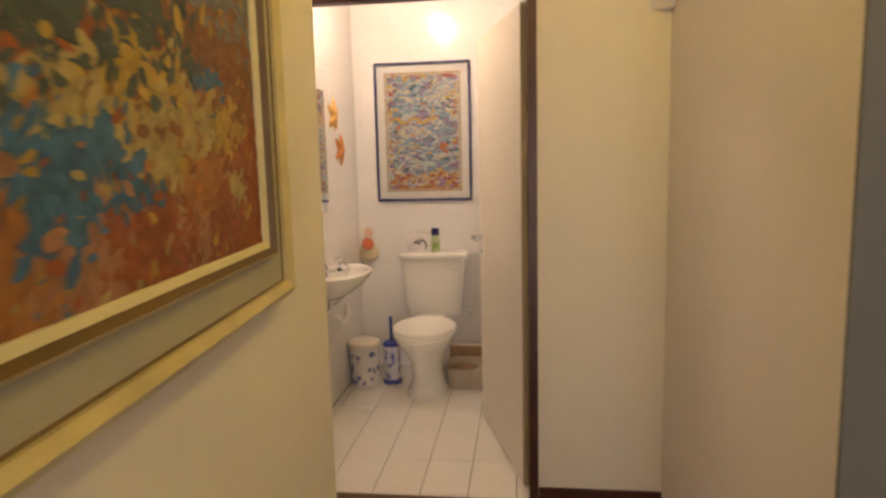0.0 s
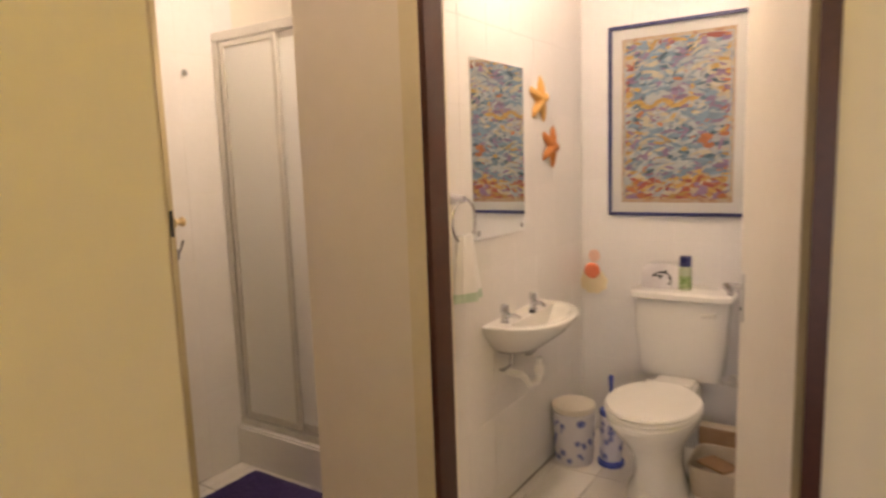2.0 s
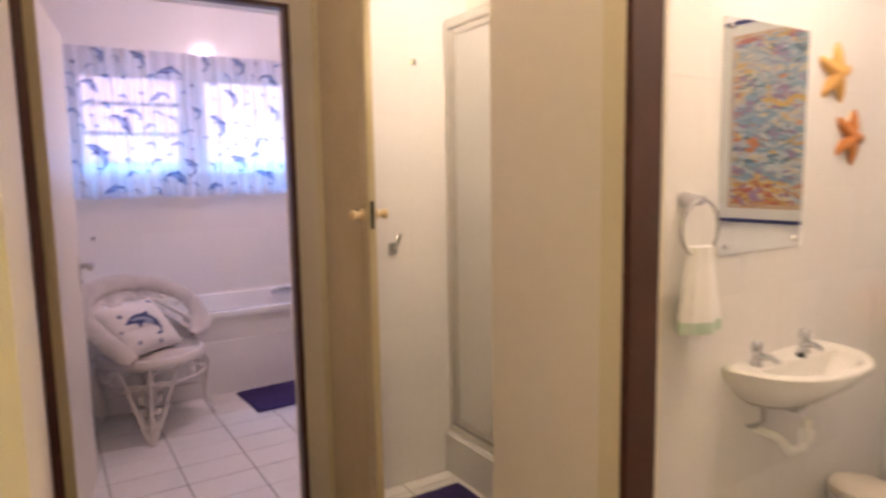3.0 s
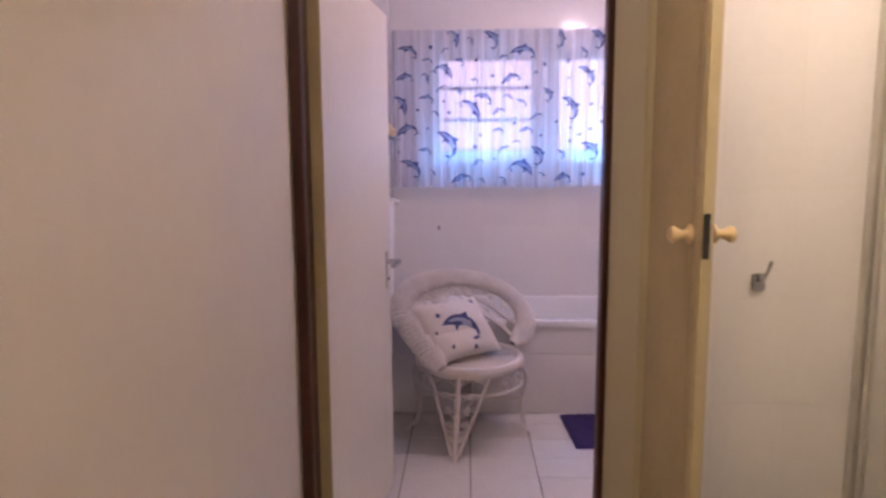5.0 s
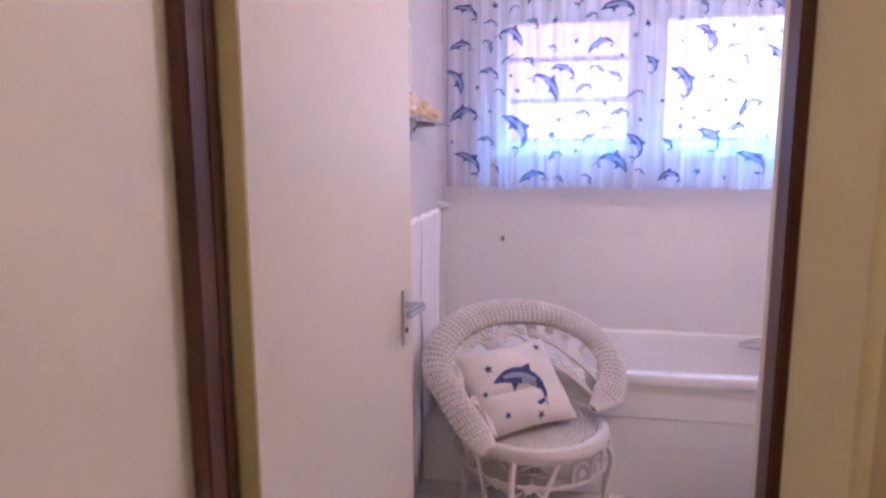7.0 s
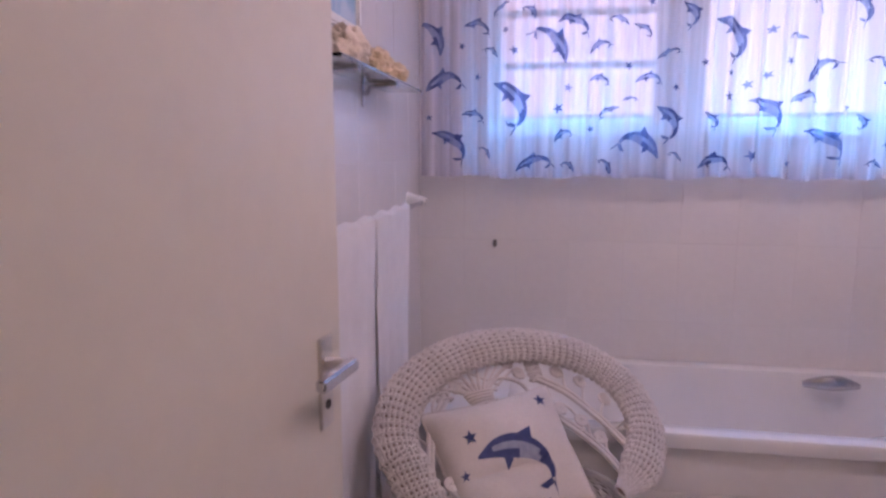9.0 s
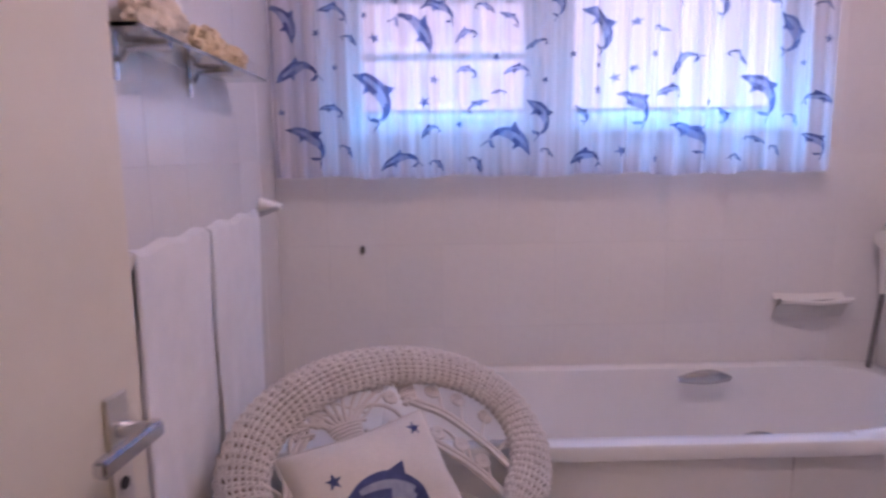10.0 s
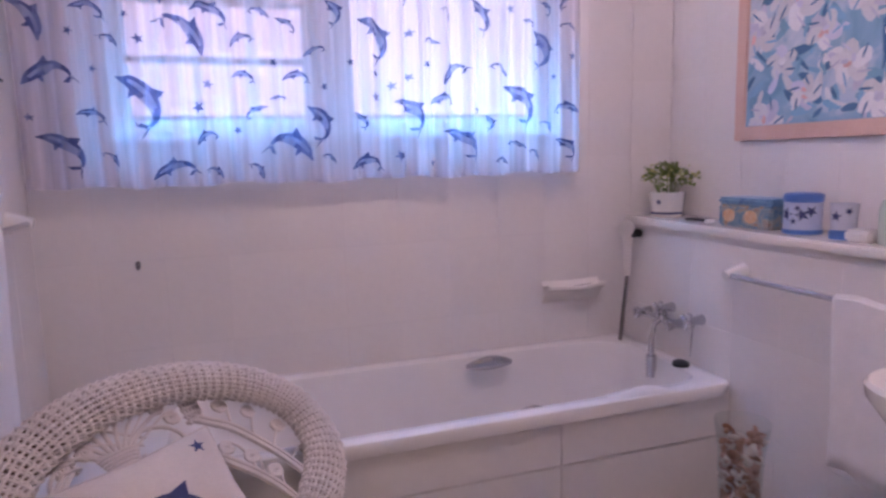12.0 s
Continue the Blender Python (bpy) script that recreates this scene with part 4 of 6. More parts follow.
M_sponge = surface("dried_coral", (0.62, 0.46, 0.27), (0.78, 0.62, 0.42), 0.95, 30, 1.0, 120)
M_coral2 = surface("pale_sea_sponge", (0.66, 0.55, 0.42), (0.78, 0.68, 0.56), 0.95, 30, 1.0, 120)
lump("sea_sponge", "pale tan sea sponge on the glass shelf", "sponge", (-3.55, 1.50, 1.5075), (0.075, 0.045, 0.036), 3.0, M_sponge, "sponges on the shelf")
lump("sea_sponge", "pale tan sea sponge on the glass shelf", "sponge", (-3.40, 1.498, 1.5075), (0.055, 0.040, 0.045), 9.0, M_sponge, "sponges on the shelf")
lump("sea_sponge", "cream sea sponge on the glass shelf", "sponge", (-3.16, 1.498, 1.5075), (0.085, 0.045, 0.050), 5.0, M_coral2, "sponges on the shelf")


def wall_clip(name, label, x, y, z, axis):
    t = thing(name, label, "hook")
    bm = bmesh.new()
    if axis == "x":
        box(bm, (x, y - 0.007, z - 0.013), (x + 0.012, y + 0.007, z + 0.013), 0.003)
        tube(bm, [(x + 0.010, y, z - 0.005), (x + 0.022, y, z - 0.012), (x + 0.026, y, z + 0.004)], 0.003, 8)
    part("hook_body", bm, M_hookdark if name == "wall_hook" else M_chrome, t)


M_hookdark = surface("tarnished_metal", (0.12, 0.10, 0.10), (0.20, 0.17, 0.17), 0.4, 30, metal=0.5)
wall_clip("wall_hook", "small dark metal hook in the tiles", -4.1998, 1.74, 0.976, "x")
wall_clip("shower_hook", "small chrome robe hook on the tiled wall", -1.9215, 2.82, 1.81, "x")


def soap_dish():
    t = thing("soap_dish", "white ceramic soap dish fixed to the tiles", "soap dish")
    bm = bmesh.new()
    rings = []
    for k, (d, z) in enumerate(((0.0, -0.075), (0.015, -0.06), (0.05, -0.022), (0.085, -0.010), (0.090, 0.0), (0.082, 0.006), (0.07, 0.002), (0.02, -0.008), (0.0, 0.012))):
        row = []
        for j in range(17):
            s = -1 + j / 8
            wave = 0.012 * math.cos(s * math.pi * 1.5) if 1 < k < 8 else 0
            row.append((-4.199 + d * (1 - 0.25 * abs(s) ** 4) + wave * d / 0.09, 3.335 + s * 0.128, 0.778 + z + (0.004 if k > 3 else 0) * abs(s)))
        rings.append(row)
    loft(bm, rings, closed=False)
    part("dish", bm, M_china, t)


soap_dish()


def handset():
    t = thing("shower_handset", "white shower handset with grey hose on its clip", "shower handset")
    x, y = -4.135, 3.565
    bm = bmesh.new()
    tube(bm, [(x, y, 0.80), (x, y, 0.86), (x, y, 0.93), (x + 0.003, y - 0.004, 0.975), (x + 0.012, y - 0.016, 1.0)], [0.011, 0.015, 0.017, 0.021, 0.026], 14)
    tube(bm, [(x + 0.012, y - 0.010, 1.0), (x + 0.026, y - 0.030, 0.995)], [0.030, 0.034], 18)
    part("handle", bm, M_plastic, t, "white plastic handset")
    bm = bmesh.new()
    box(bm, (x + 0.008, y - 0.005, 0.962), (x + 0.05, 3.603, 0.992), 0.006)
    part("clip", bm, M_black, t, "black wall clip")
    bm = bmesh.new()
    pts = [(x + 0.03 * s, y - 0.078 * s, 0.80 - 0.50 * s) for s in (k / 60 for k in range(61))]
    tube(bm, pts, [0.0075 + (0.001 if k % 2 else 0) for k in range(61)], 8)
    part("hose", bm, M_hose, t, "ribbed grey hose")


handset()


def cross_tap(parent, c, axis=Vector((0, -1, 0)), r=0.026):
    bm = bmesh.new()
    c = Vector(c)
    tube(bm, [c, c + axis * 0.03, c + axis * 0.055], [0.020, 0.015, 0.012], 14)
    body = part("tap_body", bm, M_chrome, parent)
    h = c + axis * 0.062
    bm = bmesh.new()
    u = axis.cross(Vector((0, 0, 1))).normalized()
    for a in range(4):
        d = math.cos(a * math.pi / 2 + 0.4) * u + math.sin(a * math.pi / 2 + 0.4) * Vector((0, 0, 1))
        tube(bm, [h, h + d * r * 0.7, h + d * r], [0.007, 0.008, 0.010], 8)
    tube(bm, [h - axis * 0.01, h + axis * 0.014], [0.012, 0.010], 12)
    part("tap_handle", bm, M_chrome, body, "chrome cross handle")


def bath_taps():
    t = thing("bath_mixer", "chrome bath mixer with two cross handles", "tap")
    y = 3.603
    cross_tap(t, (-4.03, y, 0.672), r=0.020)
    cross_tap(t, (-3.895, y, 0.715), r=0.030)
    cross_tap(t, (-3.735, y, 0.704), r=0.030)
    cross_tap(t, (-3.835, y, 0.668), r=0.020)
    bm = bmesh.new()
    tube(bm, [(-4.035, y - 0.035, 0.672), (-3.835, y - 0.035, 0.668)], 0.014, 12)
    tube(bm, [(-3.905, y - 0.035, 0.66), (-3.895, y - 0.04, 0.71)], [0.020, 0.014], 12)
    part("mixer_bar", bm, M_chrome, t)
    bm = bmesh.new()
    tube(bm, [(-3.905, y - 0.04, 0.68), (-3.905, y - 0.075, 0.65), (-3.905, y - 0.085, 0.60), (-3.905, y - 0.085, 0.45)], [0.010, 0.010, 0.010, 0.016], 12)
    tube(bm, [(-3.905, y - 0.085, 0.535), (-3.905, y - 0.085, 0.475)], 0.02, 14)
    part("spout", bm, M_chrome, t, "chrome down spout")
    bm = bmesh.new()
    tube(bm, [(-3.765, y - 0.012, 0.69), (-3.768, y - 0.02, 0.56)], 0.003, 6)
    part("chain", bm, M_chrome, t, "thin plug chain")


bath_taps()


def ledge_things():
    z = 1.0425
    # plant
    t = thing("potted_plant", "small green plant in a white pot with navy bands", "plant", (-4.05, 3.685, z))
    bm = bmesh.new()
    turned(bm, [(0.052, 0), (0.058, 0.004), (0.068, 0.09), (0.071, 0.095), (0.071, 0.10), (0.064, 0.10), (0.060, 0.085), (0.0, 0.082)])
    part("pot", bm, M_china, t, "white glazed pot")
    bm = bmesh.new()
    turned(bm, [(0.0603, 0.014), (0.0618, 0.022), (0.060, 0.022)], cap=False)
    part("band", bm, M_ink, t, "navy painted band")
    bm = bmesh.new()
    for p in star_shape(0.014, 0.3):
        bm.faces.new([bm.verts.new((0.068 * math.sin(0.45 + a / 0.066), -0.068 * math.cos(0.45 + a / 0.066), 0.062 + b)) for a, b in p])
    part("motif", bm, M_ink, t, "navy star motif")
    rng = random.Random(4)
    stems, leaves, pale = bmesh.new(), bmesh.new(), bmesh.new()
    for k in range(90):
        a, q = rng.uniform(0, 6.283), rng.uniform(0.15, 1.0)
        base = Vector((0.03 * math.cos(a), 0.03 * math.sin(a), 0.085))
        tip = Vector((0.125 * q * math.cos(a), 0.10 * q * math.sin(a), 0.10 + 0.085 * (1 - 0.55 * q * q) + rng.uniform(-0.02, 0.025)))
        if k % 3 == 0:
            tube(stems, [base, base.lerp(tip, 0.5) + Vector((0, 0, 0.02)), tip], 0.0013, 4)
        for m in range(4):
            c = tip + Vector((rng.gauss(0, 0.009), rng.gauss(0, 0.009), rng.gauss(0, 0.007)))
            d = Vector((rng.gauss(0, 1), rng.gauss(0, 1), rng.gauss(0.3, 0.7))).normalized()
            s = d.cross(Vector((rng.gauss(0, 1), rng.gauss(0, 1), 1))).normalized()
            L, w = rng.uniform(0.013, 0.024), rng.uniform(0.005, 0.009)
            nn = d.cross(s) * 0.003
            g = pale if rng.random() < 0.3 else leaves
            v = [g.verts.new(p) for p in (c, c + d * L * 0.5 + s * w + nn, c + d * L, c + d * L * 0.5 - s * w + nn)]
            g.faces.new((v[0], v[1], v[2]))
            g.faces.new((v[0], v[2], v[3]))
    part("stem", stems, M_leaf_green, t)
    part("foliage", leaves, M_leaf_green, t, "green small leaves")["kind"] = "stuff"
    part("bud", pale, M_leaf_pale, t, "pale yellow green buds")["kind"] = "stuff"
    # razor
    t = thing("razor", "black disposable razor lying on the ledge", "razor", (-3.83, 3.66, z), 8)
    bm = bmesh.new()
    tube(bm, [(-0.065, 0, 0.006), (-0.02, 0.003, 0.008), (0.035, 0, 0.007)], [0.004, 0.006, 0.005], 8)
    part("handle", bm, M_black, t)
    bm = bmesh.new()
    box(bm, (0.035, -0.018, 0.001), (0.055, 0.018, 0.012), 0.003)
    part("head", bm, M_plastic, t, "white head")
    # hinged tin
    t = thing("tin_box", "blue and orange printed tin box with hinged lid", "box", (-3.610, 3.70, z), 3)
    part("body", boxes(((-0.11, -0.055, 0), (0.11, 0.055, 0.075)), bevel=0.008), M_tinprint, t)
    part("lid", boxes(((-0.112, -0.057, 0.0755), (0.112, 0.057, 0.098)), bevel=0.008), M_tinprint2, t, "blue printed lid")
    for dx in (-0.06, 0.03):
        bm = bmesh.new()
        turned(bm, [(0.026, 0), (0.026, 0.002), (0.0, 0.003)], seg=20)
        bmesh.ops.rotate(bm, verts=bm.verts, matrix=Matrix.Rotation(radians(90), 3, "X"))
        bmesh.ops.scale(bm, verts=bm.verts, vec=(1.0, 1, 0.85))
        bmesh.ops.translate(bm, verts=bm.verts, vec=(dx, -0.0545, 0.038))
        part("shell_motif", bm, M_shellprint, t, "cream and orange shell print")
    # round tin
    t = thing("round_tin", "pale blue round tin with navy star print", "tin", (-3.415, 3.69, z))
    bm = bmesh.new()
    turned(bm, [(0.050, 0), (0.053, 0.003), (0.053, 0.095), (0.053, 0.096)], seg=36)
    part("body", bm, M_paleblue, t)
    for z0, z1, nm in ((0.0, 0.018, "foot_band"), (0.096, 0.122, "lid")):
        bm = bmesh.new()
        turned(bm, [(0.053, z0), (0.0555, z0 + 0.002), (0.0555, z1 - 0.006), (0.048, z1), (0.0, z1 + 0.002)], seg=36)
        part(nm, bm, M_midblue, t, "mid blue rim")
    for ang, zz, s in ((-0.55, 0.06, 0.024), (0.35, 0.06, 0.022), (-0.1, 0.04, 0.012), (0.1, 0.08, 0.011), (0.8, 0.07, 0.02)):
        bm = bmesh.new()
        for p in star_shape(s, ang * 9):
            bm.faces.new([bm.verts.new((0.0538 * math.sin(ang + 0.35 + a / 0.053), -0.0538 * math.cos(ang + 0.35 + a / 0.053), zz + b)) for a, b in p])
        part("motif", bm, M_ink, t, "navy star")
    # tumbler
    t = thing("tumbler", "clear tumbler with blue foot and navy star", "cup", (-3.268, 3.68, z))
    bm = bmesh.new()
    turned(bm, [(0.032, 0.026), (0.036, 0.10), (0.034, 0.10), (0.030, 0.028), (0.0, 0.028)], seg=28)
    part("glass", bm, M_clearblue, t)
    bm = bmesh.new()
    turned(bm, [(0.036, 0), (0.037, 0.02), (0.032, 0.0255), (0.0, 0.0255)], seg=28)
    part("foot", bm, M_midblue, t, "mid blue foot")
    for ang, zz, s in ((-0.2, 0.065, 0.017), (0.7, 0.08, 0.012)):
        bm = bmesh.new()
        for p in star_shape(s, 0.4 + ang):
            bm.faces.new([bm.verts.new((0.0368 * math.sin(ang + 0.3 + a / 0.036), -0.0368 * math.cos(ang + 0.3 + a / 0.036), zz + b)) for a, b in p])
        part("motif", bm, M_ink, t, "navy star")
    # soap bar
    t = thing("soap_bar", "cream bar of soap lying on the ledge", "soap", (-3.190, 3.655, z), 5)
    part("bar", boxes(((-0.038, -0.025, 0), (0.038, 0.025, 0.034)), bevel=0.008), M_plastic, t)
    # pump bottle
    t = thing("pump_bottle", "clear pump bottle with green soap", "bottle", (-3.122, 3.68, z))
    bm = bmesh.new()
    turned(bm, [(0.034, 0), (0.036, 0.004), (0.036, 0.09), (0.03, 0.112), (0.014, 0.122), (0.014, 0.13), (0.0, 0.13)], seg=28)
    part("body", bm, M_greensoap, t)
    bm = bmesh.new()
    turned(bm, [(0.016, 0.1305), (0.016, 0.145), (0.005, 0.147), (0.005, 0.175), (0.011, 0.176), (0.011, 0.185), (0.0, 0.186)], seg=18)
    tube(bm, [(0, 0, 0.18), (0.0, -0.04, 0.178)], 0.005, 8)
    part("pump", bm, M_plastic, t, "white pump head")


M_leaf_green = surface("small_green_leaf", (0.10, 0.17, 0.03), (0.19, 0.26, 0.07), 0.5, 30)
M_leaf_pale = surface("pale_bud", (0.42, 0.45, 0.14), (0.56, 0.56, 0.26), 0.6, 30)
M_tinprint = painted("tin_box_print", ((0.06, 0.14, 0.28), (0.14, 0.26, 0.36), (0.34, 0.34, 0.30), (0.36, 0.16, 0.08)), 26, rough=0.35)
M_tinprint2 = painted("tin_lid_print", ((0.07, 0.16, 0.36), (0.18, 0.34, 0.52), (0.10, 0.24, 0.46)), 30, rough=0.35)
M_shellprint = surface("shell_print", (0.62, 0.32, 0.14), (0.72, 0.56, 0.38), 0.4, 60)
M_paleblue = surface("pale_blue_tin", (0.42, 0.50, 0.68), (0.52, 0.58, 0.74), 0.35, 12)
M_midblue = surface("mid_blue_tin", (0.06, 0.16, 0.48), (0.10, 0.22, 0.56), 0.35, 12)
M_clearblue = surface("milky_plastic", (0.52, 0.56, 0.66), (0.60, 0.64, 0.72), 0.2, 10)
M_greensoap = surface("pale_green_liquid_soap", (0.50, 0.62, 0.58), (0.62, 0.70, 0.68), 0.15, 8)
ledge_things()


def picture(name, label, m, w, h, border, depth, mat_frame, inner):
    """A framed picture; m puts its centre back on the wall with z out of it. inner: (margin, material) layers from outside in."""
    t = new(name)
    t.matrix_world = m
    tagged(t, label, "picture")
    for k, (x0, y0, x1, y1) in enumerate(((-w / 2, h / 2 - border, w / 2, h / 2), (-w / 2, -h / 2, w / 2, -h / 2 + border), (-w / 2, -h / 2 + border, -w / 2 + border, h / 2 - border), (w / 2 - border, -h / 2 + border, w / 2, h / 2 - border))):
        bm = bmesh.new()
        box(bm, (x0, y0, 0.001), (x1, y1, depth), min(border, depth) * 0.22)
        part("frame_bar", bm, mat_frame, t)
    z = depth * 0.35
    for nm, margin, mat in inner:
        bm = bmesh.new()
        box(bm, (-w / 2 + margin, -h / 2 + margin, 0.002 if nm == "mount" else z), (w / 2 - margin, h / 2 - margin, z + 0.003 if nm == "mount" else z + 0.006))
        part(nm, bm, mat, t)
    return t


M_bluepic = painted("pale_blue_print_ground", ((0.14, 0.30, 0.46), (0.24, 0.42, 0.58), (0.46, 0.56, 0.66), (0.62, 0.66, 0.72)), 6, rough=0.4, distort=0.6, detail=4)


def flower_print(owner, hw, hh, z):
    """Large white blossoms with pink hearts over blue leaves, printed in soft overlapping petals."""
    rng = random.Random(9)
    cols = {"white": (0.70, 0.70, 0.73), "lilac": (0.56, 0.56, 0.68), "pink": (0.70, 0.44, 0.42), "sky": (0.20, 0.40, 0.58), "deep": (0.06, 0.17, 0.34)}
    verts, faces, tints = [], [], []

    def dab(x, y, length, width, lean, tone):
        c, lum, first = cols[tone], rng.uniform(0.85, 1.12), len(verts)
        for j in range(10):
            q = 2 * math.pi * j / 10
            u, v = length * math.cos(q) * rng.uniform(0.85, 1.1), width * math.sin(q) * rng.uniform(0.8, 1.15)
            verts.append((max(-hw, min(hw, x + u * math.cos(lean) - v * math.sin(lean))), max(-hh, min(hh, y + u * math.sin(lean) + v * math.cos(lean))), z + len(faces) * 1.2e-6))
            tints.append((c[0] * lum, c[1] * lum, c[2] * lum, 1.0))
        faces.append(tuple(range(first, first + 10)))

    for k in range(150):
        dab(rng.uniform(-hw, hw), rng.uniform(-hh, hh), rng.uniform(0.02, 0.055), rng.uniform(0.006, 0.016), rng.uniform(0, 3.14), rng.choice(("sky", "sky", "deep", "lilac", "white")))
    for k in range(13):
        x, y, r, a0 = -hw + 2 * hw * ((k * 0.618 + 0.13) % 1.0), -hh + 2 * hh * (k + 0.5) / 13, rng.uniform(0.035, 0.065), rng.uniform(0, 6)
        for j in range(5):
            a = a0 + 2 * math.pi * j / 5
            dab(x + r * 0.8 * math.cos(a), y + r * 0.7 * math.sin(a), r * 0.75, r * 0.52, a + 0.4, rng.choice(("white", "white", "lilac")))
            dab(x + r * 1.1 * math.cos(a + 0.3), y + r * math.sin(a + 0.3), r * 0.5, 0.004, a + 0.9, rng.choice(("sky", "deep", "lilac")))
        for j in range(4):
            dab(x + rng.gauss(0, 0.01), y + rng.gauss(0, 0.01), r * 0.3, r * 0.16, rng.uniform(0, 3), rng.choice(("pink", "white", "lilac")))
    me = bpy.data.meshes.new("flower_ink")
    me.from_pydata(verts, [], faces)
    col = me.color_attributes.new("paint", "FLOAT_COLOR", "POINT")
    col.data.foreach_set("color", [v for t4 in tints for v in t4])
    me.materials.append(oil_paint("flower_print_ink", 0.88, 1.12))
    ob = new("flower_ink", me)
    ob.parent = owner
    ob["label"], ob["kind"] = "white and blue printed petals", "stuff"


bathpic = picture("framed_print", "blue and white flower print in a pink limed frame", plane((-3.44, YE - 0.001, 1.617), (1, 0, 0), (0, 0, 1)), 0.76, 0.575, 0.05, 0.02, M_pink, (("picture_sheet", 0.05, M_bluepic),))
flower_print(bathpic, 0.329, 0.236, 0.0134)


picture("small_framed_picture", "small white framed picture above the glass shelf", plane((-3.23, 1.4465, 1.73), (-1, 0, 0), (0, 0, 1)), 0.30, 0.25, 0.025, 0.022, M_plastic, (("picture_sheet", 0.025, M_bluepic),))


def shell_vase():
    t = thing("shell_vase", "tall clear glass vase full of sea shells on the floor", "vase", (-3.36, 3.44, 0.001))
    bm = bmesh.new()
    turned(bm, [(0.052, 0), (0.054, 0.006), (0.058, 0.2), (0.066, 0.40), (0.080, 0.50), (0.078, 0.50), (0.064, 0.40), (0.056, 0.2), (0.050, 0.012), (0.0, 0.012)], seg=36)
    part("glass", bm, M_thin, t, "clear flared glass")
    rng = random.Random(12)
    mats = (M_shell_a, M_shell_b, M_shell_c)
    meshes = []
    for m in mats:
        for kind in range(2):
            bm = bmesh.new()
            if kind:
                rings = []
                for k in range(9):
                    s = k / 8
                    r = 0.010 * math.sin(math.pi * min(1, 0.12 + s * 0.9)) ** 0.8 * (1 + 0.15 * math.sin(k * 2.6))
                    rings.append([(r * math.cos(q), r * math.sin(q) * 0.8, -0.016 + 0.032 * s) for q in (2 * math.pi * j / 9 for j in range(9))])
                loft(bm, rings)
            else:
                rings = [[(rr * (1 + 0.06 * (j % 2)) * math.cos(q), rr * (1 + 0.06 * (j % 2)) * math.sin(q) * 0.9, zz) for j, q in enumerate(2 * math.pi * j / 16 for j in range(16))] for rr, zz in ((0.017, 0), (0.016, 0.003), (0.010, 0.008), (0.003, 0.010))]
                loft(bm, rings)
            bmesh.ops.recalc_face_normals(bm, faces=bm.faces)
            me = bpy.data.meshes.new("shell")
            bm.to_mesh(me)
            bm.free()
            me.materials.append(m)
            meshes.append(me)
    for k in range(290):
        z = 0.025 + 0.44 * (k / 290)
        rad = 0.046 + 0.014 * max(0, z - 0.2) / 0.3
        a, r = rng.uniform(0, 6.283), rad * (0.72 + 0.28 * rng.random() ** 0.5) - 0.004
        ob = new("shell", meshes[rng.randrange(len(meshes))])
        ob.parent = t
        ob.matrix_basis = pose(r * math.cos(a), r * math.sin(a), z, rng.uniform(0, 360), rng.uniform(0, 360), rng.uniform(0, 360)) @ Matrix.Scale(rng.uniform(0.8, 1.25), 4)


M_shell_a = surface("brown_shell", (0.26, 0.12, 0.07), (0.46, 0.27, 0.17), 0.4, 40)
M_shell_b = surface("pink_shell", (0.46, 0.26, 0.20), (0.66, 0.46, 0.38), 0.35, 40)
M_shell_c = surface("white_shell", (0.60, 0.54, 0.48), (0.76, 0.72, 0.68), 0.35, 40)
shell_vase()


def pile_mat(name, label, x0, x1, y0, y1, turn=0.0):
    """A tufted bath mat with a rolled edge."""
    cx, cy = (x0 + x1) / 2, (y0 + y1) / 2
    t = thing(name, label, "bath mat", (cx, cy, 0.001), turn)
    bm = bmesh.new()
    rng = random.Random(2)
    n, k = 60, 44
    g = []
    for i in range(n + 1):
        row = []
        for j in range(k + 1):
            u, v = -1 + 2 * i / n, -1 + 2 * j / k
            e = min(1, (1 - max(abs(u), abs(v))) * 14)
            row.append(bm.verts.new((u * (x1 - x0) / 2, v * (y1 - y0) / 2, 0.002 + (0.012 + rng.uniform(-0.003, 0.004)) * e ** 0.5)))
        g.append(row)
    for i in range(n):
        for j in range(k):
            bm.faces.new((g[i][j], g[i + 1][j], g[i + 1][j + 1], g[i][j + 1]))
    part("pile_surface", bm, M_mat, t)


pile_mat("bath_mat", "dark violet tufted bath mat before the bathtub", -3.57, -3.15, 2.43, 3.15, 3)


def washbasin_corner():
    t = thing("washbasin", "white ceramic washbasin on the pipe casing", "washbasin")
    bm = bmesh.new()

    def ring(inset, z):
        return [(-2.55 + (0.27 - inset) * math.copysign(abs(math.cos(q)) ** 0.5, math.cos(q)), 3.36 + (0.235 - inset) * math.copysign(abs(math.sin(q)) ** 0.5, math.sin(q)), z) for q in (2 * math.pi * k / 36 for k in range(36))]

    loft(bm, [ring(0.13, 0.66), ring(0.05, 0.75), ring(0.004, 0.825), ring(0, 0.85), ring(0.006, 0.86), ring(0.03, 0.86), ring(0.05, 0.84), ring(0.12, 0.75)])
    part("bowl", bm, M_china, t)
    bm = bmesh.new()
    turned(bm, [(0.085, 0), (0.075, 0.03), (0.062, 0.2), (0.07, 0.58), (0.10, 0.68)], (-2.55, 3.45, 0), 24)
    part("pedestal", bm, M_china, t, "white ceramic pedestal")


washbasin_corner()


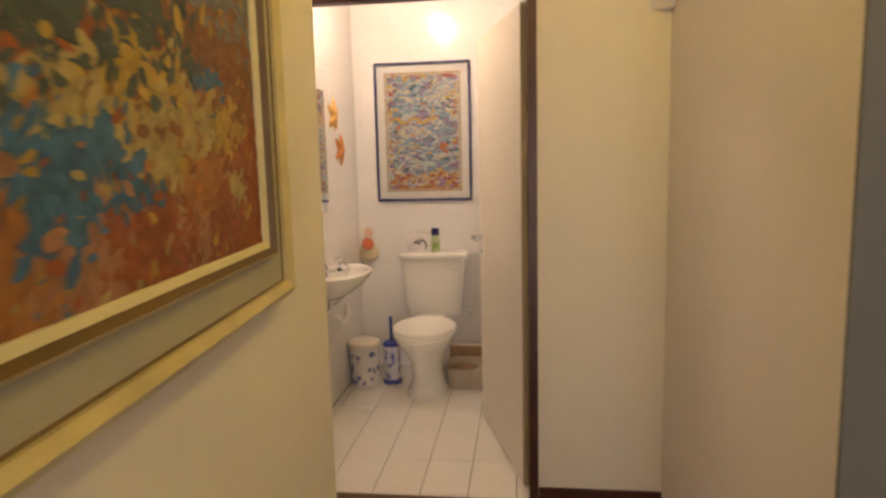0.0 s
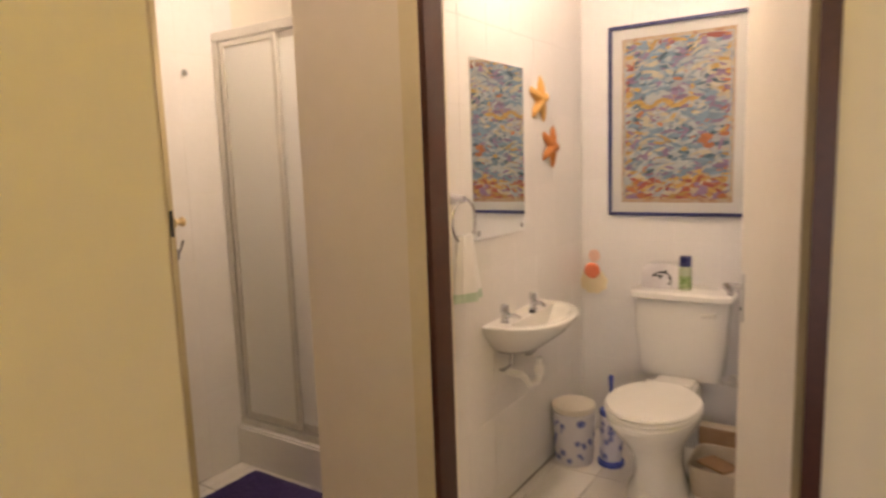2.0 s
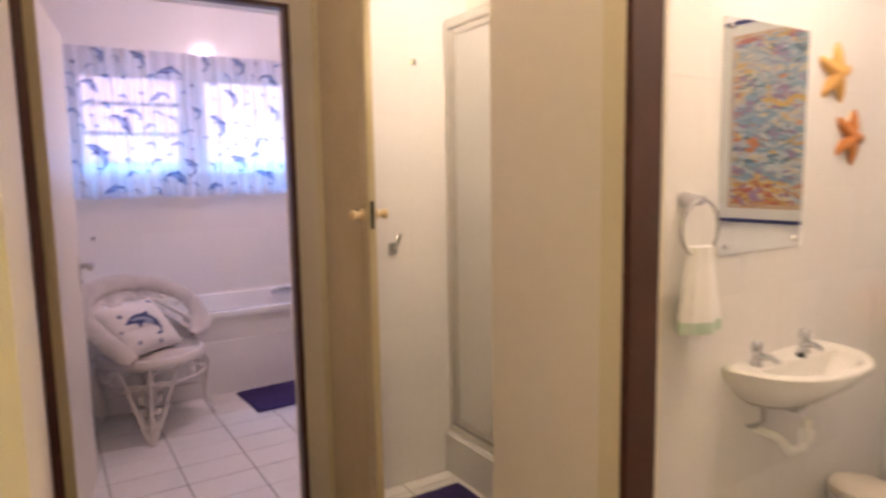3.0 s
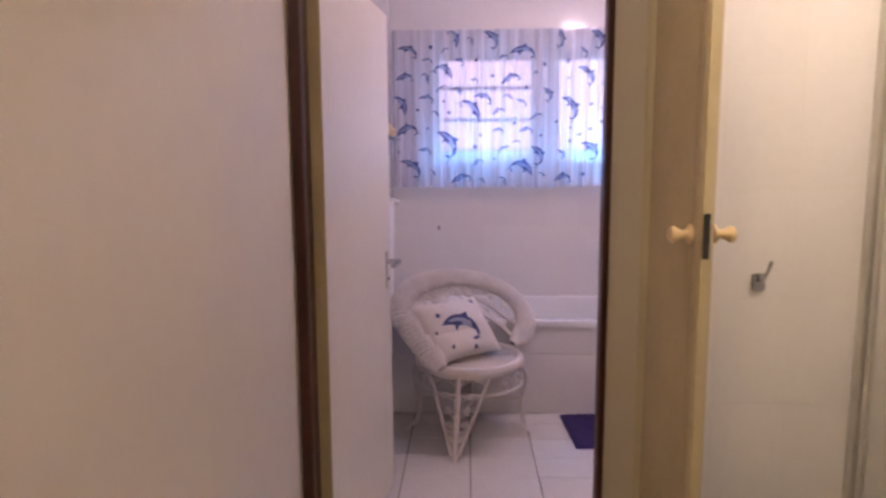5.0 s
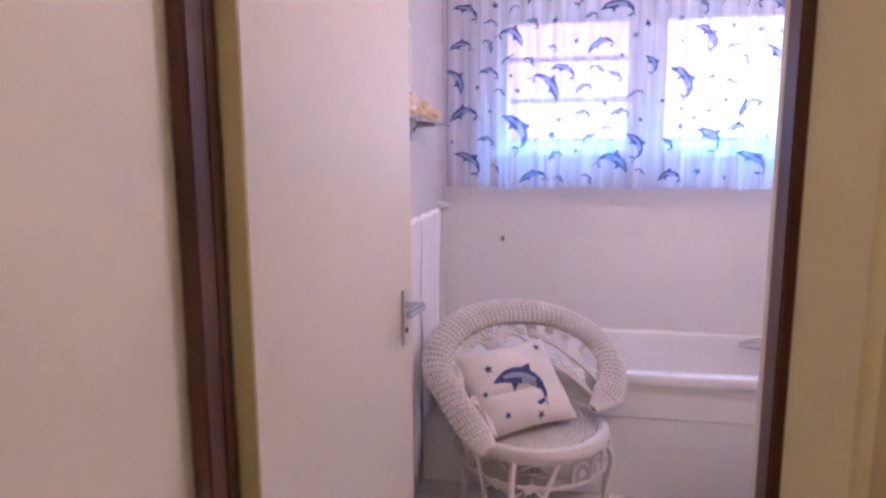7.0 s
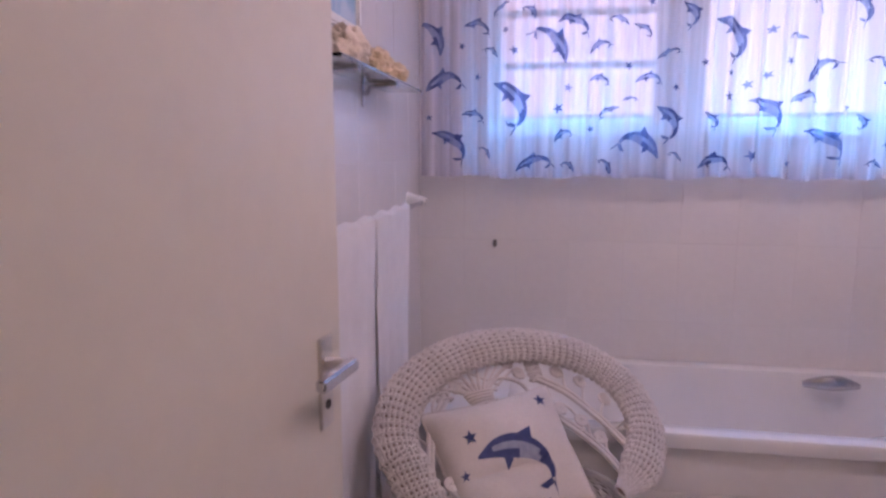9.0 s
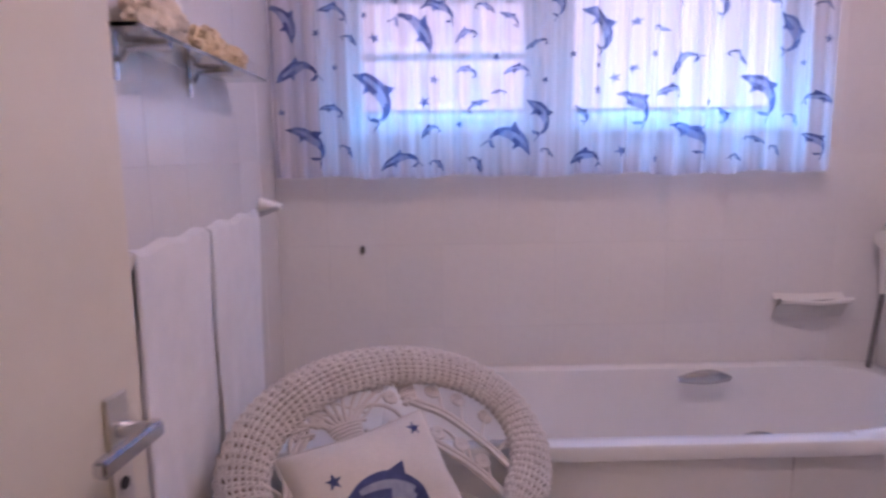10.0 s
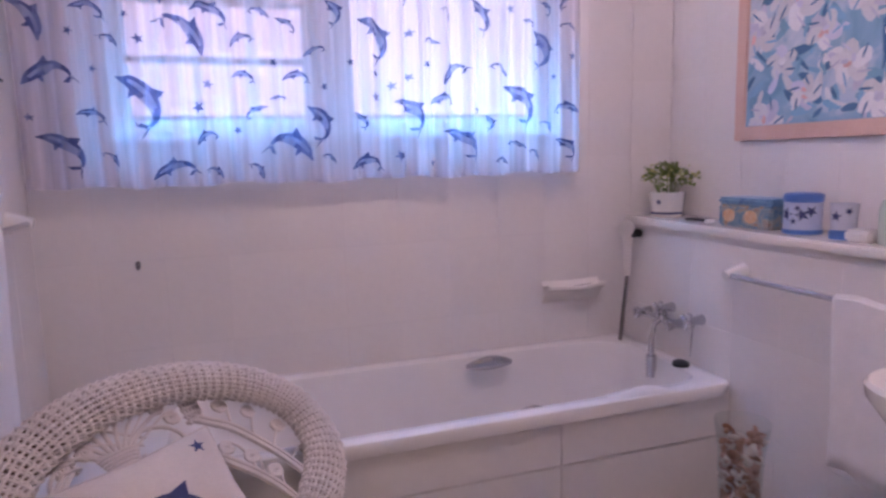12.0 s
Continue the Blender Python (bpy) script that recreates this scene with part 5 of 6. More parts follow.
# ---- toilet room ----
def toilet():
    t = thing("toilet", "white close-coupled toilet with closed lid", "toilet", (-0.148, 0, 0))

    def oval(cy, rx, ry, z, n=36, front=1.0):
        return [(rx * math.cos(q), cy + (ry * front if math.sin(q) < 0 else ry) * math.sin(q), z) for q in (2 * math.pi * k / n for k in range(n))]

    bm = bmesh.new()
    loft(bm, [oval(3.67, 0.122, 0.20, 0.0), oval(3.67, 0.120, 0.20, 0.02), oval(3.68, 0.098, 0.175, 0.06), oval(3.67, 0.088, 0.165, 0.13), oval(3.655, 0.095, 0.175, 0.20), oval(3.63, 0.125, 0.21, 0.27), oval(3.605, 0.160, 0.245, 0.33), oval(3.59, 0.176, 0.262, 0.37), oval(3.59, 0.178, 0.262, 0.385), oval(3.59, 0.165, 0.25, 0.39)])
    box(bm, (-0.10, 3.76, 0.27), (0.10, 4.0, 0.395), 0.02, 3)
    part("pan", bm, M_china, t, "glazed white pan")
    bm = bmesh.new()
    loft(bm, [oval(3.575, 0.180, 0.232, 0.391), oval(3.575, 0.184, 0.236, 0.399), oval(3.575, 0.180, 0.232, 0.408)])
    part("seat", bm, M_plastic, t, "white seat ring")
    bm = bmesh.new()
    loft(bm, [oval(3.578, 0.180, 0.230, 0.410), oval(3.578, 0.183, 0.233, 0.417), oval(3.578, 0.176, 0.225, 0.425), oval(3.59, 0.13, 0.165, 0.430), oval(3.60, 0.05, 0.07, 0.432)])
    part("seat_lid", bm, M_plastic, t, "closed white lid")
    for x in (-0.07, 0.07):
        bm = bmesh.new()
        tube(bm, [(x - 0.018, 3.80, 0.415), (x + 0.018, 3.80, 0.415)], 0.012, 10)
        part("hinge", bm, M_plastic, t)

    def slab(hx, y0, y1, z, p=6, n=40):
        cy, b = (y0 + y1) / 2, (y1 - y0) / 2
        return [(hx * math.copysign(abs(math.cos(q)) ** (2 / p), math.cos(q)), cy + b * math.copysign(abs(math.sin(q)) ** (2 / p), math.sin(q)), z) for q in (2 * math.pi * k / n for k in range(n))]

    bm = bmesh.new()
    loft(bm, [slab(0.165, 3.99, 4.125, 0.385), slab(0.178, 3.985, 4.128, 0.40), slab(0.197, 3.965, 4.132, 0.60), slab(0.204, 3.957, 4.134, 0.752)])
    part("cistern", bm, M_china, t, "glazed white cistern")
    bm = bmesh.new()
    loft(bm, [slab(0.214, 3.945, 4.136, 0.7525), slab(0.220, 3.940, 4.137, 0.758), slab(0.220, 3.940, 4.137, 0.778), slab(0.210, 3.95, 4.135, 0.788), slab(0.15, 3.99, 4.12, 0.791)])
    part("cistern_lid", bm, M_china, t)
    bm = bmesh.new()
    tube(bm, [(0.155, 3.957, 0.70), (0.155, 3.935, 0.70)], 0.012, 12)
    tube(bm, [(0.155, 3.936, 0.70), (0.125, 3.932, 0.698), (0.105, 3.934, 0.697)], [0.008, 0.007, 0.009], 8)
    part("flush_lever", bm, M_steel, t, "chrome flush lever")
    bm = bmesh.new()
    tube(bm, [(0.215, 4.138, 0.37), (0.215, 4.09, 0.37)], 0.026, 16)
    tube(bm, [(0.215, 4.10, 0.37), (0.17, 4.08, 0.36), (0.15, 4.06, 0.40)], 0.008, 8)
    part("stop_valve", bm, M_steel, t, "chrome stop valve")


toilet()


def hand_basin():
    t = thing("hand_basin", "small white wall-hung hand basin with two taps", "washbasin")
    cy, xw = 3.375, -0.658

    def ring(depth, half, z, n=24):
        out = []
        for k in range(n + 1):
            q = -math.pi / 2 + math.pi * k / n
            out.append((xw + depth * max(0.0, math.cos(q)) ** 0.8, cy + half * math.copysign(abs(math.sin(q)) ** 0.9, math.sin(q)), z))
        return out + [(xw, cy + half * 0.5, z), (xw, cy, z), (xw, cy - half * 0.5, z)]

    def inner(depth, half, z, n=24):
        out = []
        for k in range(n + 1):
            q = -math.pi / 2 + math.pi * k / n
            out.append((xw + 0.085 + depth * max(0.0, math.cos(q)) ** 0.9, cy + half * math.copysign(abs(math.sin(q)) ** 0.9, math.sin(q)), z))
        return out + [(xw + 0.085, cy + half * 0.5, z), (xw + 0.08, cy, z), (xw + 0.085, cy - half * 0.5, z)]

    bm = bmesh.new()
    loft(bm, [ring(0.10, 0.12, 0.635), ring(0.14, 0.17, 0.66), ring(0.205, 0.225, 0.71), ring(0.245, 0.262, 0.755), ring(0.250, 0.265, 0.772), ring(0.243, 0.258, 0.779), inner(0.135, 0.215, 0.778), inner(0.125, 0.20, 0.765), inner(0.09, 0.14, 0.70), inner(0.05, 0.08, 0.675)])
    part("bowl", bm, M_china, t, "glazed white bowl")
    for y in (3.20, 3.45):
        bm = bmesh.new()
        x = xw + 0.05
        turned(bm, [(0.017, 0), (0.013, 0.01), (0.012, 0.035), (0.016, 0.04), (0.018, 0.05), (0.016, 0.066), (0.010, 0.072), (0.0, 0.073)], (x, y, 0.779), 16)
        d = 0.35 if y < 3.4 else -0.35
        tube(bm, [(x, y, 0.805), (x + 0.035, y + 0.02 * d, 0.81), (x + 0.06, y + 0.035 * d, 0.80)], [0.010, 0.009, 0.008], 10)
        part("tap", bm, M_chrome, t, "chrome pillar tap")
    bm = bmesh.new()
    turned(bm, [(0.012, 0), (0.013, 0.012), (0.0, 0.013)], (xw + 0.075, 3.39, 0.779), 14)
    part("plug", bm, M_black, t, "black plug on the rim")
    bm = bmesh.new()
    x = xw + 0.11
    tube(bm, [(x, cy, 0.60), (x, cy, 0.53), (x, cy - 0.02, 0.505), (x - 0.02, cy - 0.05, 0.50), (x - 0.03, cy - 0.07, 0.53), (x - 0.04, cy - 0.08, 0.545), (xw, cy - 0.085, 0.55)], [0.013, 0.014, 0.014, 0.013, 0.012, 0.012, 0.012], 12)
    tube(bm, [(x, cy, 0.565), (x, cy, 0.53)], 0.020, 14)
    part("waste_trap", bm, M_plastic, t, "white plastic waste trap")
    for dy in (-0.13, 0.10):
        bm = bmesh.new()
        tube(bm, [(xw + 0.05, cy + dy, 0.70), (xw + 0.05, cy + dy, 0.60), (xw + 0.02, cy + dy, 0.575), (xw, cy + dy, 0.57)], 0.007, 8)
        part("supply_pipe", bm, M_chrome, t, "thin chrome supply pipe")


hand_basin()


def wall_mirror():
    t = thing("wall_mirror", "frameless rectangular mirror fixed with small clips", "mirror")
    part("mirror_glass", boxes(((-0.6595, 3.065, 1.105), (-0.6545, 3.485, 1.76)), bevel=0.001), M_mirror, t)
    for y, z in ((3.10, 1.13), (3.455, 1.13), (3.10, 1.735), (3.455, 1.735)):
        bm = bmesh.new()
        tube(bm, [(-0.6545, y, z), (-0.649, y, z)], [0.011, 0.008], 12)
        part("clip", bm, M_chrome, t, "chrome clip")


wall_mirror()


def starfish(name, label, c, size, turn, mat):
    """A dried starfish on the wall: five ridged arms."""
    bm = bmesh.new()
    n = 40
    mid = bm.verts.new((c[0] + 0.028, c[1], c[2]))
    loops = []
    for f, hgt in ((0.45, 0.024), (0.8, 0.013), (1.0, 0.001)):
        row = []
        for k in range(n):
            q = 2 * math.pi * k / n + turn
            r = size * (0.36 + 0.64 * abs(math.cos(2.5 * 2 * math.pi * k / n)) ** 2.2)
            row.append(bm.verts.new((c[0] + hgt, c[1] + f * r * math.sin(q), c[2] + f * r * math.cos(q))))
        loops.append(row)
    for k in range(n):
        bm.faces.new((mid, loops[0][k], loops[0][(k + 1) % n]))
        for a, b in zip(loops, loops[1:]):
            bm.faces.new((a[k], b[k], b[(k + 1) % n], a[(k + 1) % n]))
    bm.faces.new(loops[-1])
    return tagged(part(name, bm, mat), label, "starfish", "starfish on the wall")


starfish("starfish", "yellow tan dried starfish hung on white tiles", (-0.659, 3.645, 1.645), 0.104, 0.12, M_star)
starfish("starfish", "brown dried starfish hung below the tan one", (-0.659, 3.755, 1.447), 0.100, 0.35, M_star_dark)


def towel_ring():
    t = thing("towel_ring", "chrome towel ring with white ceramic mount", "towel ring")
    bm = bmesh.new()
    tube(bm, [(-0.659, 2.918, 1.27), (-0.60, 2.918, 1.27)], [0.022, 0.012], 14)
    part("mount", bm, M_chrome, t)
    bm = bmesh.new()
    tube(bm, [(-0.605, 2.918 + 0.075 * math.sin(q), 1.195 + 0.075 * math.cos(q)) for q in (2 * math.pi * k / 30 for k in range(30))], 0.0045, 8, closed=True)
    part("ring", bm, M_chrome, t, "chrome ring")
    t = thing("hand_towel", "white hand towel with pale green hem on a ring", "towel")
    for nm, z0, z1, mat, lab in (("cloth", 0.955, 1.15, M_towel, "white terry cloth"), ("hem", 0.925, 0.955, M_hem, "pale green hem")):
        bm = bmesh.new()
        rings = []
        for k in range(13):
            z = z1 + (z0 - z1) * k / 12
            s = (1.15 - z) / 0.225
            rings.append([(-0.605 + (0.016 + 0.022 * s) * math.cos(q) * (1 + 0.22 * math.sin(5 * q + 2 * s)), 2.922 + (0.042 + 0.032 * s) * math.sin(q) * (1 + 0.10 * math.sin(7 * q)), z) for q in (2 * math.pi * j / 40 for j in range(40))])
        loft(bm, rings)
        part(nm, bm, mat, t, lab)


M_hem = surface("pale_green_terry", (0.42, 0.56, 0.46), (0.58, 0.68, 0.58), 0.95, 20, 0.7, 400)
towel_ring()


def print_detail(owner, x0, y0, x1, y1, z, seed):
    """Overlapping printed shapes: a warm border and foot, blue and violet water, pale leaping forms and a yellow streak."""
    rng = random.Random(seed)
    cols = {"sky": (0.18, 0.27, 0.36), "pale": (0.38, 0.41, 0.43), "ochre": (0.48, 0.30, 0.08), "orange": (0.46, 0.16, 0.06), "violet": (0.24, 0.16, 0.28), "teal": (0.06, 0.12, 0.17), "cream": (0.50, 0.44, 0.32), "red": (0.32, 0.08, 0.06)}
    verts, faces, tints = [], [], []

    def shape(pts, tone):
        lum, first, c = rng.uniform(0.60, 0.85), len(verts), cols[tone]
        for a, b in pts:
            verts.append((max(x0, min(x1, a)), max(y0, min(y1, b)), z + len(faces) * 8e-7))
            tints.append((c[0] * lum, c[1] * lum, c[2] * lum, 1.0))
        faces.append(tuple(range(first, first + len(pts))))

    def dab(cx, cy, length, width, lean, tone):
        shape([(cx + length * math.cos(q) * math.cos(lean) * f - width * math.sin(q) * math.sin(lean), cy + length * math.cos(q) * math.sin(lean) * f + width * math.sin(q) * math.cos(lean)) for q, f in ((2 * math.pi * j / 8, rng.uniform(0.7, 1.15)) for j in range(8))], tone)

    for k in range(950):
        cx, cy = rng.uniform(x0, x1), rng.uniform(y0, y1)
        low = (cy - y0) / (y1 - y0)
        warm = low < 0.14 or min(cx - x0, x1 - cx, y1 - cy) < 0.02
        tone = rng.choice(("ochre", "orange", "cream", "red", "ochre", "violet")) if warm else rng.choice(("sky", "sky", "pale", "violet", "teal", "sky", "pale", "cream", "ochre" if rng.random() < 0.4 else "sky", "orange" if rng.random() < 0.3 else "violet"))
        big = 0.046 if k < 350 else 0.022
        dab(cx, cy, big * rng.uniform(0.5, 1.5), big * rng.uniform(0.15, 0.5), rng.gauss(0.15, 0.5), tone)
        if k in (600, 650, 700, 750, 800, 850):
            n = (600, 650, 700, 750, 800, 850).index(k)
            fx, fy, size = ((-0.10, 0.20, 0.22), (0.10, 0.22, 0.17), (0.0, -0.02, 0.24), (-0.13, -0.10, 0.16), (0.12, -0.16, 0.16), (-0.05, -0.22, 0.14))[n]
            body, belly = leaping_shape(size, rng.uniform(-0.4, 0.7), n % 2 == 1, 0.8)
            for p in body:
                shape([(fx + a, fy + b) for a, b in p], "pale" if n % 3 else "sky")
            for p in belly:
                shape([(fx + a, fy + b) for a, b in p], "cream")
    for k in range(26):
        dab(x0 + 0.02 + 0.30 * k / 26, 0.075 + 0.016 * math.sin(k * 0.6), 0.022, 0.008, 0.15, "ochre")
    for k in range(9):
        dab(0.13 + rng.gauss(0, 0.014), -0.10 + rng.gauss(0, 0.014), 0.020, 0.012, rng.uniform(0, 3), "orange")
    me = bpy.data.meshes.new("sea_print")
    me.from_pydata(verts, [], faces)
    col = me.color_attributes.new("paint", "FLOAT_COLOR", "POINT")
    col.data.foreach_set("color", [v for t4 in tints for v in t4])
    me.materials.append(oil_paint("sea_print_ink", 0.85, 1.15))
    ob = new("sea_print", me)
    ob.parent = owner
    ob["label"], ob["kind"] = "many small printed shapes in sea colours", "stuff"


M_seaprint = painted("busy_sea_print", ((0.07, 0.12, 0.20), (0.19, 0.26, 0.32), (0.33, 0.36, 0.35), (0.24, 0.29, 0.33), (0.42, 0.33, 0.20), (0.33, 0.22, 0.19)), 11, rough=0.45, distort=2.0)
M_sunprint = painted("warm_print_border", ((0.24, 0.12, 0.09), (0.35, 0.23, 0.13), (0.36, 0.30, 0.22), (0.24, 0.20, 0.23)), 22, rough=0.45)
wcpic = new("framed_print")
wcpic.matrix_world = plane((-0.209, 4.139, 1.552), (1, 0, 0), (0, 0, 1))
tagged(wcpic, "colourful busy sea print in a navy blue frame", "picture")
for x0, y0, x1, y1 in ((-0.31, 0.424, 0.31, 0.44), (-0.31, -0.44, 0.31, -0.424), (-0.31, -0.424, -0.294, 0.424), (0.294, -0.424, 0.31, 0.424)):
    part("frame_bar", boxes(((x0, y0, 0.001), (x1, y1, 0.024)), bevel=0.004), M_navy, wcpic)
part("mount", boxes(((-0.295, -0.425, 0.002), (0.295, 0.425, 0.008))), M_mount, wcpic, "pale grey mount")
part("border", boxes(((-0.246, -0.378, 0.006), (0.246, 0.378, 0.0092))), M_sunprint, wcpic, "orange and yellow printed border")
part("picture_sheet", boxes(((-0.236, -0.35, 0.007), (0.236, 0.362, 0.0105))), M_seaprint, wcpic, "printed sheet")
print_detail(wcpic, -0.228, -0.36, 0.228, 0.36, 0.0112, 5)



def cistern_things():
    z = 0.7915
    t = thing("tissue_pack", "clear plastic pack of white tissues on the cistern", "tissues", (-0.235, 4.03, z), 6)
    bm = bmesh.new()
    rings = []
    for k in range(9):
        s = -1 + k / 4
        w = 0.088 - 0.006 * abs(s) ** 3
        h = 0.115 * (1 - 0.18 * abs(s) ** 4)
        rings.append([(s * 0.085, -0.035 * (1 - 0.3 * s * s) + 0.004 * math.sin(k), 0.001), (s * 0.085, -0.042 * (1 - 0.3 * s * s), h * 0.55), (s * 0.085, -0.02, h), (s * 0.085, 0.02, h * 0.98), (s * 0.085, 0.04 * (1 - 0.3 * s * s), h * 0.5), (s * 0.085, 0.035 * (1 - 0.3 * s * s), 0.001)])
    loft(bm, rings)
    part("pack", bm, M_wrap, t)
    bm = bmesh.new()
    body, belly = leaping_shape(0.10, -0.2)
    for p in body:
        bm.faces.new([bm.verts.new((a + 0.012, -0.0445, 0.06 + b)) for a, b in p])
    part("printed_mark", bm, M_black, t, "black printed mark")
    t = thing("spray_bottle", "clear green bottle with a navy cap on the cistern", "bottle", (-0.132, 4.02, z))
    bm = bmesh.new()
    turned(bm, [(0.026, 0), (0.028, 0.004), (0.028, 0.09), (0.024, 0.106), (0.0, 0.107)], seg=24)
    part("bottle_body", bm, M_greenbottle, t)
    bm = bmesh.new()
    turned(bm, [(0.0283, 0.012), (0.0284, 0.065)], seg=24, cap=False)
    part("bottle_label", bm, M_greenlabel, t, "green and white label")
    bm = bmesh.new()
    turned(bm, [(0.025, 0.1075), (0.026, 0.11), (0.026, 0.15), (0.022, 0.155), (0.0, 0.155)], seg=24)
    part("cap", bm, M_navy, t, "navy cap")


M_wrap = surface("white_tissue_wrap", (0.62, 0.58, 0.60), (0.78, 0.75, 0.75), 0.25, 14, 0.4, 40)
M_greenbottle = surface("pale_green_bottle", (0.40, 0.46, 0.30), (0.52, 0.56, 0.42), 0.2, 12)
M_greenlabel = painted("green_label", ((0.12, 0.24, 0.05), (0.30, 0.40, 0.16), (0.60, 0.62, 0.50)), 60, rough=0.4)
cistern_things()


def scent_holder():
    t = thing("scent_holder", "cream shell holder with an orange disc on tiles", "air freshener")
    bm = bmesh.new()
    n = 28
    rows = []
    for f, d in ((1.0, 0.001), (0.9, 0.014), (0.5, 0.026), (0.1, 0.028)):
        rows.append([(-0.60 + f * 0.072 * (1 + 0.07 * math.cos(9 * q)) * math.sin(q), 4.139 - d, 0.775 + f * 0.062 * (1 + 0.07 * math.cos(9 * q)) * math.cos(q)) for q in (2 * math.pi * k / n for k in range(n))])
    loft(bm, rows)
    part("shell_dish", bm, M_scent, t, "cream ribbed shell")
    bm = bmesh.new()
    turned(bm, [(0.038, 0), (0.040, 0.006), (0.034, 0.014), (0.0, 0.015)], seg=24)
    bmesh.ops.rotate(bm, verts=bm.verts, matrix=Matrix.Rotation(radians(90), 3, "X"))
    bmesh.ops.translate(bm, verts=bm.verts, vec=(-0.597, 4.115, 0.835))
    part("gel_disc", bm, M_orange, t, "orange gel disc")
    bm = bmesh.new()
    rows = [[(-0.597 + (0.03 - 0.008 * j) * math.sin(q), 4.139 - 0.012 * (j > 0), 0.905 + (0.032 - 0.008 * j) * math.cos(q)) for q in (2 * math.pi * k / 20 for k in range(20))] for j in range(3)]
    loft(bm, rows)
    part("back_plate", bm, M_peach, t, "translucent peach back plate")


M_scent = surface("cream_soap_shell", (0.70, 0.58, 0.36), (0.76, 0.66, 0.46), 0.5, 20)
M_orange = surface("orange_gel", (0.72, 0.18, 0.09), (0.78, 0.26, 0.14), 0.25, 14)
M_peach = surface("peach_plastic", (0.72, 0.44, 0.34), (0.76, 0.52, 0.42), 0.3, 14)
scent_holder()


def printed_cylinder(parent, r0, r1, z0, z1, seed, count, name):
    """Blue blossoms printed round a cylinder."""
    rng = random.Random(seed)
    bm = bmesh.new()
    for k in range(count):
        a0, z, s = rng.uniform(0, 6.283), rng.uniform(z0, z1), rng.uniform(0.008, 0.021)
        r = (r0 + (r1 - r0) * (z - z0) / (z1 - z0)) + 0.0012
        for p in star_shape(s, rng.uniform(0, 6)):
            bm.faces.new([bm.verts.new((r * math.cos(a0 + u / r), r * math.sin(a0 + u / r), z + v)) for u, v in p])
        for j in range(6):
            q = 2 * math.pi * j / 6
            q2 = q + 0.7
            bm.faces.new([bm.verts.new((r * math.cos(a0 + u / r), r * math.sin(a0 + u / r), z + v)) for u, v in ((s * 0.75 * math.cos(q), s * 0.75 * math.sin(q)), (s * math.cos(q), s * math.sin(q)), (s * math.cos(q2), s * math.sin(q2)), (s * 0.75 * math.cos(q2), s * 0.75 * math.sin(q2)))])
    ob = part(name, bm, M_blueprint, parent, "blue printed blossoms")
    ob["kind"] = "stuff"


M_blueprint = surface("blue_blossom_print", (0.05, 0.07, 0.34), (0.16, 0.20, 0.48), 0.4, 40)
M_milky = surface("milky_plastic_bin", (0.66, 0.63, 0.66), (0.74, 0.71, 0.73), 0.3, 10)


